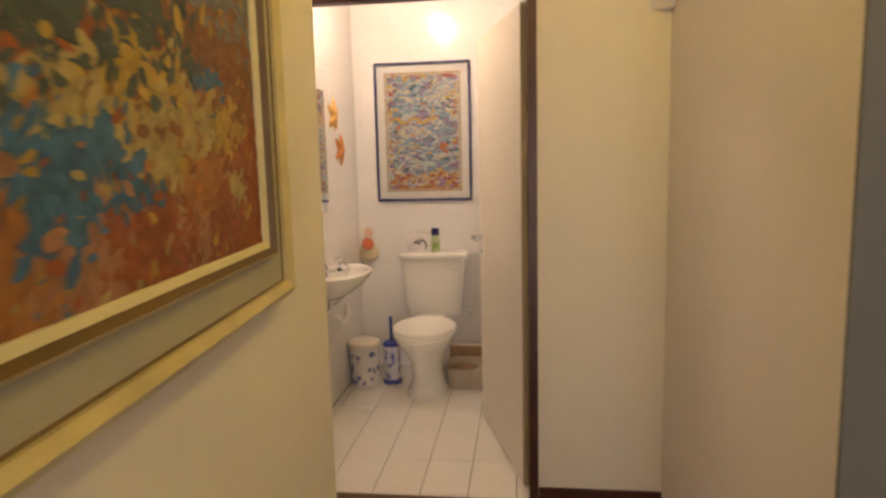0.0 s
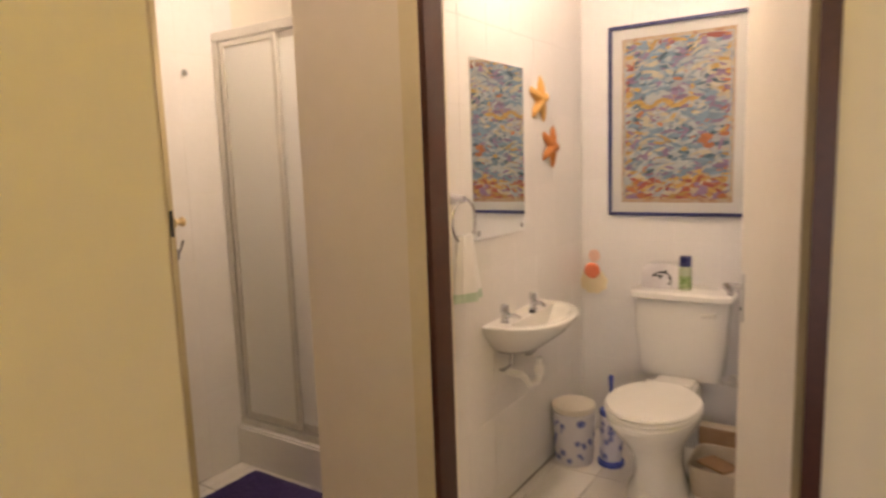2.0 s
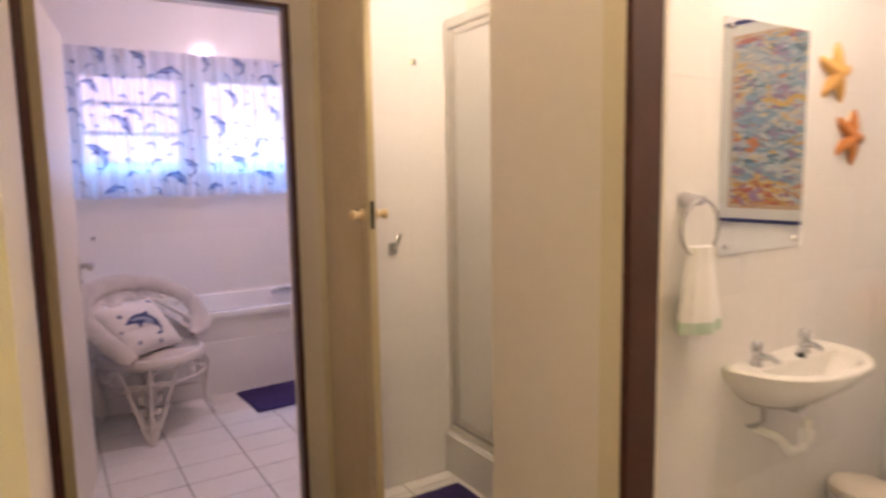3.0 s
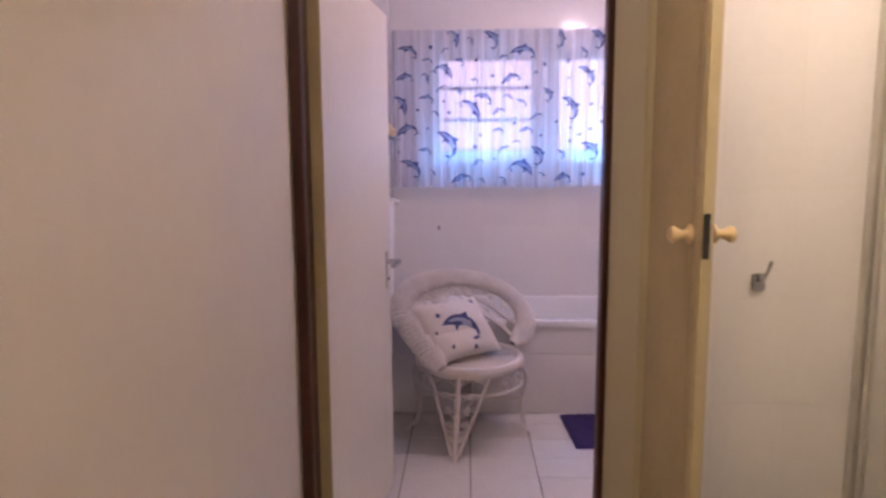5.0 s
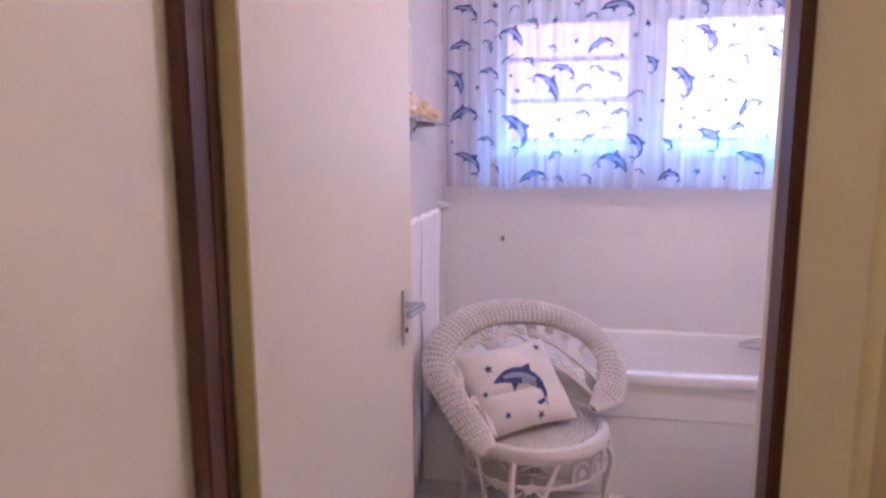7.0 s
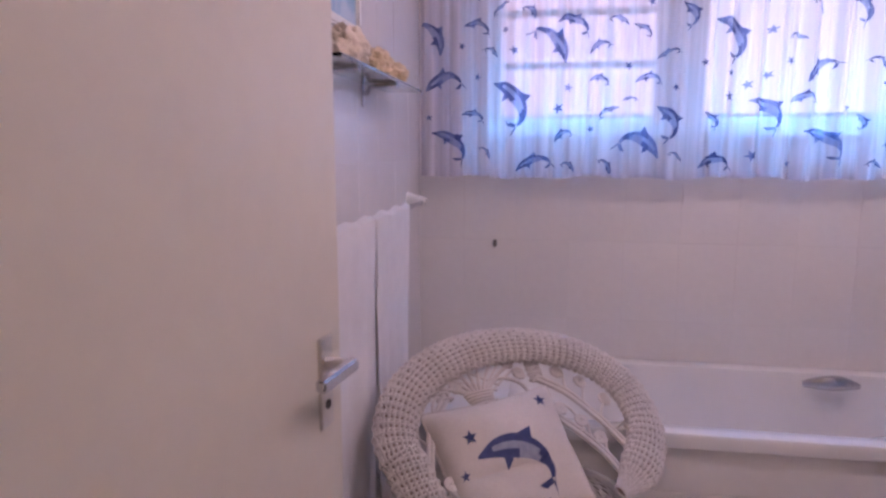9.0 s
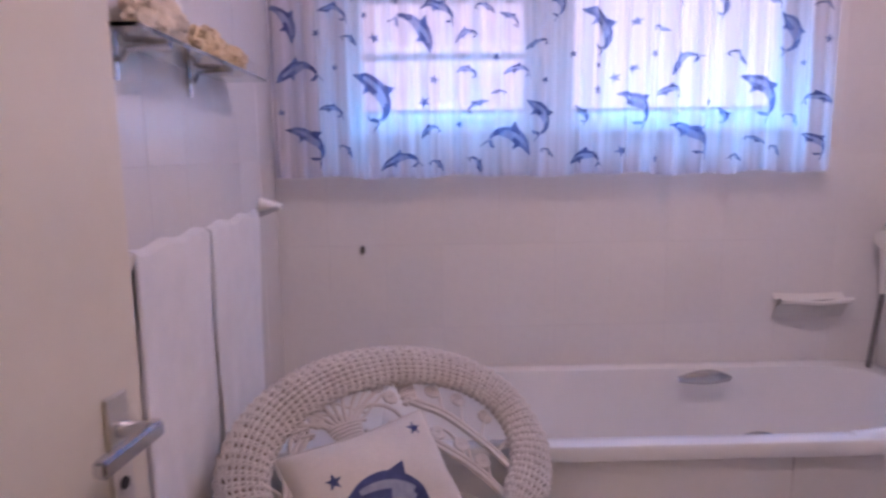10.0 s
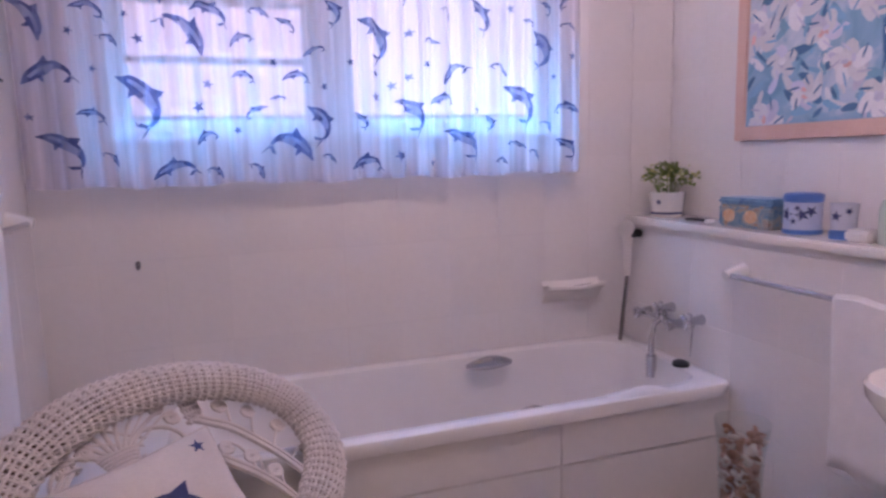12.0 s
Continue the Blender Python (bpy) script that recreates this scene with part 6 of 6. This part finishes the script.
def floor_things():
    t = thing("waste_bin", "white plastic bin with blue blossom print", "bin", (-0.556, 3.755, 0.001))
    bm = bmesh.new()
    turned(bm, [(0.082, 0), (0.086, 0.006), (0.098, 0.235), (0.101, 0.238), (0.101, 0.244), (0.096, 0.244), (0.082, 0.012), (0.0, 0.012)], seg=36)
    part("bin_body", bm, M_milky, t)
    printed_cylinder(t, 0.087, 0.097, 0.025, 0.215, 3, 42, "blossom_print")
    bm = bmesh.new()
    turned(bm, [(0.094, 0.246), (0.100, 0.262), (0.098, 0.275), (0.085, 0.282), (0.0, 0.284)], seg=36)
    part("bin_lid", bm, M_scent_white, t, "ivory lid")
    t = thing("toilet_brush", "blue toilet brush in a printed holder", "toilet brush", (-0.395, 3.80, 0.001))
    bm = bmesh.new()
    turned(bm, [(0.058, 0), (0.060, 0.004), (0.060, 0.018), (0.050, 0.024), (0.0, 0.025)], seg=28)
    part("foot", bm, M_blue, t, "royal blue foot")
    bm = bmesh.new()
    turned(bm, [(0.046, 0.0255), (0.048, 0.235), (0.044, 0.236), (0.0, 0.236)], seg=28)
    part("holder", bm, M_milky, t, "milky plastic holder")
    printed_cylinder(t, 0.047, 0.0485, 0.045, 0.22, 6, 22, "blossom_print")
    bm = bmesh.new()
    turned(bm, [(0.052, 0.2365), (0.053, 0.25), (0.046, 0.262), (0.016, 0.268), (0.010, 0.29), (0.009, 0.36), (0.012, 0.41), (0.008, 0.42), (0.0, 0.421)], seg=24)
    part("handle", bm, M_blue, t, "royal blue handle and cover")
    t = thing("storage_basket", "beige lined basket with papers beside the toilet", "basket", (0.135, 3.80, 0.001))
    bm = bmesh.new()

    def rect(hx, hy, z, n=32, p=7):
        return [(hx * math.copysign(abs(math.cos(q)) ** (2 / p), math.cos(q)), hy * math.copysign(abs(math.sin(q)) ** (2 / p), math.sin(q)), z) for q in (2 * math.pi * k / n for k in range(n))]

    loft(bm, [rect(0.16, 0.12, 0), rect(0.165, 0.125, 0.01), rect(0.175, 0.135, 0.12), rect(0.178, 0.138, 0.128), rect(0.170, 0.130, 0.128), rect(0.16, 0.12, 0.02), rect(0.1, 0.08, 0.018)])
    part("basket_body", bm, M_basket, t)
    for k, (x, y, a, m) in enumerate(((-0.05, 0.02, 8, M_paper), (0.05, 0.0, -14, M_kraft), (0.0, -0.04, 30, M_paper), (-0.07, -0.03, -30, M_kraft))):
        bm = bmesh.new()
        box(bm, (x - 0.07, y - 0.05, 0.07 + 0.014 * k), (x + 0.07, y + 0.05, 0.08 + 0.014 * k), 0.003)
        bmesh.ops.rotate(bm, verts=bm.verts, cent=(x, y, 0.08), matrix=Matrix.Rotation(radians(a), 3, "Z"))
        part("paper_bundle", bm, m, t)
    t = thing("cardboard_box", "brown flat box standing behind the basket", "box", (0.13, 3.99, 0.001))
    part("box_body", boxes(((-0.18, -0.03, 0), (0.18, 0.03, 0.19)), bevel=0.004), M_kraft, t)
    part("box_flap", boxes(((-0.178, -0.032, 0.1905), (0.178, 0.031, 0.194)), bevel=0.001), M_basket, t, "pale top flap")


M_scent_white = surface("ivory_plastic", (0.70, 0.62, 0.52), (0.76, 0.69, 0.60), 0.4, 8)
M_basket = surface("beige_canvas_basket", (0.46, 0.38, 0.28), (0.56, 0.48, 0.38), 0.9, 14, 0.5, 260)
M_kraft = surface("brown_card", (0.26, 0.15, 0.07), (0.36, 0.23, 0.13), 0.8, 14, 0.2, 80)
M_paper = surface("crumpled_paper", (0.50, 0.42, 0.36), (0.62, 0.54, 0.48), 0.85, 14, 0.4, 60)
floor_things()


# ---- shower ----
def shower():
    t = thing("shower_enclosure", "shower enclosure with satin aluminium sliding doors", "shower")
    x0, x1, y = -1.928, -0.772, 3.0
    part("kerb", boxes(((x0, 2.95, 0.0), (x1, 3.06, 0.19)), bevel=0.008), M_tile, t, "white tiled kerb")
    part("tray", boxes(((x0, 3.065, 0.0), (x1, 4.14, 0.04)), bevel=0.004), M_china, t, "white shower tray")
    part("head_rail", boxes(((x0, y - 0.022, 1.955), (x1, y + 0.022, 1.995)), bevel=0.004), M_steel, t)
    part("sill_rail", boxes(((x0, y - 0.026, 0.191), (x1, y + 0.022, 0.225)), bevel=0.004), M_steel, t)
    part("wall_post", boxes(((x0 + 0.001, y - 0.022, 0.226), (x0 + 0.038, y + 0.022, 1.954)), bevel=0.004), M_steel, t)
    part("wall_post", boxes(((x1 - 0.03, y - 0.022, 0.226), (x1, y + 0.022, 1.954)), bevel=0.004), M_steel, t)
    for a, b, yy in ((x0 + 0.045, x0 + 0.40, y - 0.010), (x0 + 0.37, x0 + 0.74, y + 0.008), (x0 + 0.71, x1 - 0.035, y - 0.010)):
        d = part("sliding_door", boxes(((a, yy - 0.008, 0.23), (a + 0.026, yy + 0.008, 1.95)), ((b - 0.026, yy - 0.008, 0.23), (b, yy + 0.008, 1.95)), ((a + 0.026, yy - 0.008, 1.925), (b - 0.026, yy + 0.008, 1.95)), ((a + 0.026, yy - 0.008, 0.23), (b - 0.026, yy + 0.008, 0.26)), bevel=0.003), M_steel, t)
        part("door_glass", boxes(((a + 0.024, yy - 0.0025, 0.258), (b - 0.024, yy + 0.0025, 1.927))), M_frost, d, "obscured glass")


shower()
pile_mat("shower_mat", "dark violet tufted mat before the shower", -1.79, -1.25, 2.52, 2.93, 0)


def folding_door():
    t = thing("folding_door", "cream vinyl folding door pushed back with knobs", "door", (0, 0, 0))
    bm = bmesh.new()
    n = 14
    xs = [XW + 0.02 + 0.44 * k / n for k in range(n + 1)]
    left, right = [], []
    for k, x in enumerate(xs):
        off = (0.014 if k % 2 else -0.014) + 0.012 - 0.034 * k / n
        left.append((x, 2.408 + off - 0.003))
        right.append((x, 2.408 + off + 0.003))
    for side in range(n):
        a, b = left[side], left[side + 1]
        c, d = right[side + 1], right[side]
        loft(bm, [[(a[0], a[1], z), (b[0], b[1], z), (c[0], c[1], z), (d[0], d[1], z)] for z in (0.012, 2.03)])
    part("pleats", bm, M_vinyl, t, "cream vinyl pleats")
    xp = xs[-1]
    part("lead_post", boxes(((xp, 2.357, 0.01), (xp + 0.012, 2.401, 2.035)), ((xp + 0.0125, 2.362, 0.01), (xp + 0.030, 2.396, 2.035)), bevel=0.003), M_vinyl, t, "cream lead post")
    part("latch_strip", boxes(((xp + 0.0305, 2.369, 0.01), (xp + 0.034, 2.389, 2.03)), bevel=0.001), M_edge, t, "dark magnetic strip")
    part("latch_plate", boxes(((xp + 0.0345, 2.372, 1.175), (xp + 0.037, 2.386, 1.265)), bevel=0.001), M_black, t, "dark latch plate")
    for sd in (-1, 1):
        bm = bmesh.new()
        turned(bm, [(0.020, 0), (0.020, 0.004), (0.011, 0.007), (0.008, 0.017), (0.012, 0.026), (0.017, 0.033), (0.016, 0.040), (0.009, 0.045), (0.0, 0.046)], seg=22)
        bmesh.ops.rotate(bm, verts=bm.verts, matrix=Matrix.Rotation(radians(90 if sd < 0 else -90), 3, "X"))
        bmesh.ops.translate(bm, verts=bm.verts, vec=(xp + 0.010, 2.379 + sd * 0.0215, 1.222))
        part("knob", bm, M_brass, t, "cream and brass knob")
    part("track", boxes(((XW + 0.002, 2.383, 2.037), (-0.852, 2.407, 2.059)), bevel=0.002), M_vinyl, t, "cream overhead track")


M_vinyl = surface("cream_vinyl", (0.47, 0.39, 0.26), (0.55, 0.46, 0.32), 0.45, 5, 0.15, 80)
folding_door()


def robe_hook():
    t = thing("robe_hook", "satin steel robe hook stuck on the tiles", "hook")
    bm = bmesh.new()
    box(bm, (-1.9215, 2.686, 1.02), (-1.914, 2.722, 1.066), 0.003)
    tube(bm, [(-1.915, 2.704, 1.05), (-1.90, 2.706, 1.045), (-1.888, 2.712, 1.07), (-1.884, 2.722, 1.105)], [0.006, 0.005, 0.004, 0.005], 8)
    part("hook_body", bm, M_chrome, t)


robe_hook()

# ---- hall ----
M_canvas = surface("primed_canvas", (0.24, 0.08, 0.025), (0.34, 0.14, 0.04), 0.6, 12, 0.3, 200)


M_oil = oil_paint("oil_paint", 0.65, 1.35)
PIGMENT = {"rust": (0.25, 0.062, 0.018), "orange": (0.33, 0.13, 0.03), "ochre": (0.36, 0.23, 0.04), "cream": (0.34, 0.26, 0.10), "blue": (0.035, 0.12, 0.22), "teal": (0.045, 0.065, 0.06), "slate": (0.15, 0.15, 0.17), "brown": (0.19, 0.075, 0.025), "rose": (0.32, 0.15, 0.08)}


def brush_strokes(owner, hw, hh, z):
    """Short overlapping dabs, their colours gathered in drifts: hills and cloud above, ochre and cream bloom, rust below."""
    rng = random.Random(21)
    # distance from the right edge, height over the lower edge, reach, pigment
    drift = ((0.45, 0.12, 0.085, "blue"), (0.37, 0.10, 0.04, "blue"), (0.33, 0.262, 0.095, "teal"), (0.48, 0.245, 0.08, "teal"), (0.16, 0.225, 0.035, "blue"), (0.30, 0.165, 0.07, "cream"), (0.21, 0.15, 0.05, "cream"), (0.46, 0.185, 0.05, "cream"), (0.34, 0.215, 0.075, "ochre"), (0.13, 0.175, 0.05, "ochre"), (0.24, 0.05, 0.05, "rose"), (0.09, 0.085, 0.04, "cream"), (0.44, 0.035, 0.06, "rose"), (0.30, 0.02, 0.08, "rust"), (0.10, 0.03, 0.09, "rust"), (0.38, 0.055, 0.06, "rust"), (0.13, 0.27, 0.075, "brown"), (0.42, 0.315, 0.09, "brown"), (0.10, 0.385, 0.10, "slate"))
    far = ((0.28, 0.40, 0.07, "teal"), (0.60, 0.40, 0.12, "slate"), (0.70, 0.20, 0.12, "ochre"), (0.80, 0.08, 0.12, "rust"), (0.95, 0.30, 0.12, "orange"), (0.45, 0.55, 0.16, "slate"), (0.15, 0.58, 0.16, "slate"), (0.80, 0.55, 0.16, "blue"), (1.05, 0.12, 0.12, "cream"), (0.62, 0.06, 0.07, "orange"), (0.05, 0.12, 0.05, "rust"), (0.20, 0.10, 0.06, "orange"))
    verts, faces, tints = [], [], []
    for k in range(7000):
        x, y = rng.uniform(-hw, hw), rng.uniform(-hh, hh)
        if k > 1000:
            x = hw - 0.62 * rng.random()
            y = -hh + 0.50 * rng.random()
        a, b = hw - x, y + hh
        near = min(drift + far, key=lambda d: math.hypot(a - d[0], (b - d[1]) * 1.25) / d[2] + rng.uniform(0, 1.0))
        c = PIGMENT[near[3]]
        if rng.random() < 0.14:
            c = PIGMENT[rng.choice(("cream", "ochre", "rust", "orange", "rose", "brown"))]
        lum = rng.uniform(0.75, 1.2)
        size = (0.060 if k < 1000 else 0.034 if k < 2600 else 0.015) * rng.uniform(0.5, 1.3)
        wid = size * rng.uniform(0.30, 0.62)
        lean = rng.gauss(0.5, 0.55) if b > 0.12 else rng.gauss(0.9, 0.8)
        ca, sa, zz, first = math.cos(lean), math.sin(lean), z + k * 4e-7, len(verts)
        for j in range(8):
            q = 2 * math.pi * j / 8
            u, v = size * math.cos(q) * rng.uniform(0.75, 1.1), wid * math.sin(q) * rng.uniform(0.7, 1.2)
            verts.append((max(-hw, min(hw, x + u * ca - v * sa)), max(-hh, min(hh, y + u * sa + v * ca)), zz))
            tints.append((c[0] * lum, c[1] * lum, c[2] * lum, 1.0))
        faces.append(tuple(range(first, first + 8)))
    me = bpy.data.meshes.new("paint_layer")
    me.from_pydata(verts, [], faces)
    col = me.color_attributes.new("paint", "FLOAT_COLOR", "POINT")
    col.data.foreach_set("color", [v for t4 in tints for v in t4])
    me.materials.append(M_oil)
    ob = new("paint_layer", me)
    ob.parent = owner
    ob["label"], ob["kind"] = "loose dabs of rust, ochre, cream and blue oil paint", "stuff"


def hall_painting():
    """Large oil painting in a stepped gilt frame with a linen slip."""
    t = new("oil_painting")
    y1, z0, w, h = 1.068, 1.138, 1.35, 1.02
    t.matrix_world = plane((-0.0395 + (YS - y1 + w / 2) * math.tan(LEAN), y1 - w / 2, z0 + h / 2), (-math.sin(LEAN), math.cos(LEAN), 0), (0, 0, 1))
    tagged(t, "large abstract autumn oil painting in a gilt frame", "painting")

    def ring(nm, out, inn, zo, zi, mat, label=""):
        for a, b, flip in ((1, 0, False), (-1, 0, False), (0, 1, True), (0, -1, True)):
            bm = bmesh.new()
            ow, oh, iw, ih = w / 2 - out, h / 2 - out, w / 2 - inn, h / 2 - inn
            if not flip:
                q = [(a * ow, -oh), (a * ow, oh), (a * iw, ih), (a * iw, -ih)]
            else:
                q = [(-ow, b * oh), (ow, b * oh), (iw, b * ih), (-iw, b * ih)]
            z = [zo, zo, zi, zi]
            loft(bm, [[(x, y, 0.0005) for x, y in q], [(x, y, zz) for (x, y), zz in zip(q, z)]])
            part(nm, bm, mat, t, label)

    ring("outer_moulding", 0.0, 0.004, 0.020, 0.030, M_gilt_dark, "dark gilt edge")
    ring("outer_moulding", 0.0042, 0.016, 0.032, 0.040, M_goldpale, "pale gilt moulding")
    ring("outer_moulding", 0.0162, 0.028, 0.040, 0.030, M_gold, "gilt moulding")
    ring("outer_moulding", 0.0282, 0.0315, 0.024, 0.022, M_gilt_dark, "dark groove")
    ring("linen_slip", 0.0317, 0.080, 0.022, 0.020, M_liner, "oatmeal linen slip")
    ring("inner_moulding", 0.0802, 0.086, 0.028, 0.034, M_gold, "gilt bead")
    ring("inner_moulding", 0.0862, 0.0935, 0.034, 0.022, M_gilt_dark, "dark gilt groove")
    ring("inner_moulding", 0.0937, 0.104, 0.024, 0.019, M_goldpale, "pale gilt slip")
    bm = bmesh.new()
    box(bm, (-w / 2 + 0.103, -h / 2 + 0.103, 0.001), (w / 2 - 0.103, h / 2 - 0.103, 0.013))
    part("canvas", bm, M_canvas, t, "painted canvas in rust, ochre and blue")
    brush_strokes(t, w / 2 - 0.103, h / 2 - 0.103, 0.0136)


M_goldpale = surface("pale_gilt_slip", (0.58, 0.51, 0.28), (0.68, 0.61, 0.38), 0.45, 20)
hall_painting()


def motion_sensor():
    t = thing("motion_sensor", "small cream motion sensor in the hall corner", "sensor")
    bm = bmesh.new()
    loft(bm, [[(0.88, YN - 0.001, 1.872), (0.949, YN - 0.001, 1.872), (0.949, YN - 0.05, 1.872)], [(0.87, YN - 0.001, 1.885), (0.949, YN - 0.001, 1.885), (0.949, YN - 0.062, 1.885)], [(0.87, YN - 0.001, 1.97), (0.949, YN - 0.001, 1.97), (0.949, YN - 0.062, 1.97)]])
    part("housing", bm, M_plastic, t)


motion_sensor()


def ceiling_lamp(x, y, label):
    t = thing("ceiling_lamp", label, "ceiling lamp", (x, y, H), group="round ceiling lamps")
    bm = bmesh.new()
    turned(bm, [(0.0, -0.001), (0.115, -0.001), (0.12, -0.008), (0.118, -0.022), (0.105, -0.024), (0.0, -0.024)], seg=32)
    part("base", bm, M_plastic, t, "white base ring")
    bm = bmesh.new()
    turned(bm, [(0.103, -0.0245), (0.100, -0.04), (0.085, -0.056), (0.055, -0.066), (0.0, -0.070)], seg=32)
    p = part("shade", bm, M_bulb, t, "opal glass bowl")
    p.visible_shadow = False


ceiling_lamp(-0.18, 3.25, "opal ceiling lamp in the toilet room, lit")
ceiling_lamp(-2.95, 2.75, "opal ceiling lamp in the bathroom, lit")
ceiling_lamp(0.85, 1.02, "opal ceiling lamp in the hall, lit")
# fixture added for the unseen shower light, its place assumed
ceiling_lamp(-1.05, 2.74, "unseen opal ceiling lamp added before the shower, lit")

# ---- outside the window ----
# both backdrops glow on their own; the daylight on them is emission
tagged(part("backdrop", boxes(((-7.1, -6, -1), (-7.0, 2.86, 4.0))), M_out, smooth=False), "pink backdrop wall outside, glowing in place of sunlight", "backdrop", kind="structure")
tagged(part("backdrop_far", boxes(((-9.1, 2.0, -1), (-9.0, 14, 4.0))), M_out2, smooth=False), "pale backdrop outside, glowing in place of daylight", "backdrop", kind="structure")
tagged(part("ground", boxes(((-60, -60, -0.2), (60, 60, -0.1))), M_ground, smooth=False), "dry pale ground outside the house", "ground", kind="structure")


# ---- tiles: floors and walls, piece by piece ----
def tile_mesh(name, w, h, d, mat, bevel=0.0005):
    """A slab lying in its own x and y, its face at z = 0."""
    bm = bmesh.new()
    loft(bm, [[(0, 0, -d), (w, 0, -d), (w, h, -d), (0, h, -d)], [(0, 0, -bevel), (w, 0, -bevel), (w, h, -bevel), (0, h, -bevel)], [(bevel, bevel, 0), (w - bevel, bevel, 0), (w - bevel, h - bevel, 0), (bevel, h - bevel, 0)]])
    bmesh.ops.recalc_face_normals(bm, faces=bm.faces)
    me = bpy.data.meshes.new(name)
    bm.to_mesh(me)
    bm.free()
    me.materials.append(mat)
    return me


def spans(lo, hi, start, step):
    """Cut a length into pieces on a grid."""
    k = math.floor((lo - start) / step)
    out = []
    while start + k * step < hi - 0.004:
        a, b = max(lo, start + k * step), min(hi, start + (k + 1) * step)
        if b - a > 0.012:
            out.append((a, b))
        k += 1
    return out


def tiling(owner, m, us, vs, joint, mat, holes=(), depth=0.007):
    """Tiles on a plane m (its x and y), between grid cuts us and vs, under the owner."""
    made = {}
    inv = owner.matrix_world.inverted()
    rng = random.Random(len(us) * 31 + len(vs))
    for u0, u1 in us:
        for v0, v1 in vs:
            pieces = [(u0, u1, v0, v1)]
            for a0, a1, b0, b1 in holes:
                nxt = []
                for p0, p1, q0, q1 in pieces:
                    if p1 <= a0 or p0 >= a1 or q1 <= b0 or q0 >= b1:
                        nxt.append((p0, p1, q0, q1))
                        continue
                    if p0 < a0:
                        nxt.append((p0, a0, q0, q1))
                    if p1 > a1:
                        nxt.append((a1, p1, q0, q1))
                    if q0 < b0:
                        nxt.append((max(p0, a0), min(p1, a1), q0, b0))
                    if q1 > b1:
                        nxt.append((max(p0, a0), min(p1, a1), b1, q1))
                pieces = nxt
            for p0, p1, q0, q1 in pieces:
                w, h = p1 - p0 - joint, q1 - q0 - joint
                if w < 0.006 or h < 0.006:
                    continue
                key = (round(w, 4), round(h, 4))
                if key not in made:
                    made[key] = tile_mesh("tile", w, h, depth, mat)
                ob = new("tile", made[key])
                ob.parent = owner
                ob.matrix_parent_inverse = inv
                ob.matrix_world = m @ pose(p0 + joint / 2, q0 + joint / 2, rng.uniform(-0.0004, 0.0004), rng.uniform(-0.08, 0.08), rng.uniform(-0.08, 0.08), 0)


fl = structure("floor_bathroom", boxes(((-4.2, 1.44, -0.06), (-1.99, 3.62, -0.004))), M_fgrout, "white tiled bathroom floor with dark joints")
tiling(fl, plane((0, 0, 0), (1, 0, 0), (0, 1, 0)), spans(-3.62, -1.995, -3.05, 0.2), spans(1.445, 3.612, 1.63, 0.30), 0.005, M_floor)
fl = structure("floor_closet", boxes(((-0.67, 2.44, -0.06), (0.52, 4.148, -0.004))), M_fgrout, "white tiled floor of the toilet room")
tiling(fl, plane((0, 0, 0), (1, 0, 0), (0, 1, 0)), spans(-0.655, 0.515, -0.41, 0.2), spans(2.45, 4.14, 3.065, 0.296), 0.004, M_floor)
fl = structure("floor_shower", boxes(((XW, 2.44, -0.06), (-0.77, 4.148, -0.004))), M_fgrout, "white tiled floor before the shower")
tiling(fl, plane((0, 0, 0), (1, 0, 0), (0, 1, 0)), spans(XW, -0.775, -1.85, 0.2), spans(2.45, 3.06, 2.72, 0.30), 0.005, M_floor)

ROWS = spans(0.0, H, 0.09, 0.30)
by = bpy.data.objects
tiling(by["wall_window"], plane((-4.2, 0, 0), (0, 1, 0), (0, 0, 1)), spans(1.44, 3.81, 1.62, 0.2), spans(0.5, H, 0.09, 0.30), 0.0010, M_tile, holes=((1.684, 3.296, 1.364, 2.056),))
tiling(by["wall_bathroom_end"], plane((0, YE, 0), (1, 0, 0), (0, 0, 1)), spans(-4.195, -2.5, -4.0, 0.2), spans(1.045, H, 0.99, 0.30), 0.0010, M_tile)
tiling(by["wall_bathroom_end"], plane((0, 3.605, 0), (1, 0, 0), (0, 0, 1)), spans(-4.195, -2.3, -4.0, 0.2), spans(0, 1.008, 0.09, 0.30), 0.0010, M_tile)
tiling(by["wall_bathroom_south"], plane((0, 1.446, 0), (-1, 0, 0), (0, 0, 1)), spans(2.05, 4.195, 2.2, 0.2), spans(0, H, 0.09, 0.30), 0.0010, M_tile)
tiling(by["wall_closet_left"], plane((-0.66, 0, 0), (0, 1, 0), (0, 0, 1)), spans(2.54, 4.136, 2.6, 0.2), ROWS, 0.0010, M_tile)
tiling(by["wall_closet_back"], plane((0, 4.14, 0), (1, 0, 0), (0, 0, 1)), spans(-0.655, 0.515, -0.41, 0.2), ROWS, 0.0010, M_tile)
tiling(by["wall_west"], plane((-1.929, 0, 0), (0, 1, 0), (0, 0, 1)), spans(2.54, 3.10, 2.6, 0.2), spans(0, H, 0.095, 0.30), 0.0010, M_tile)
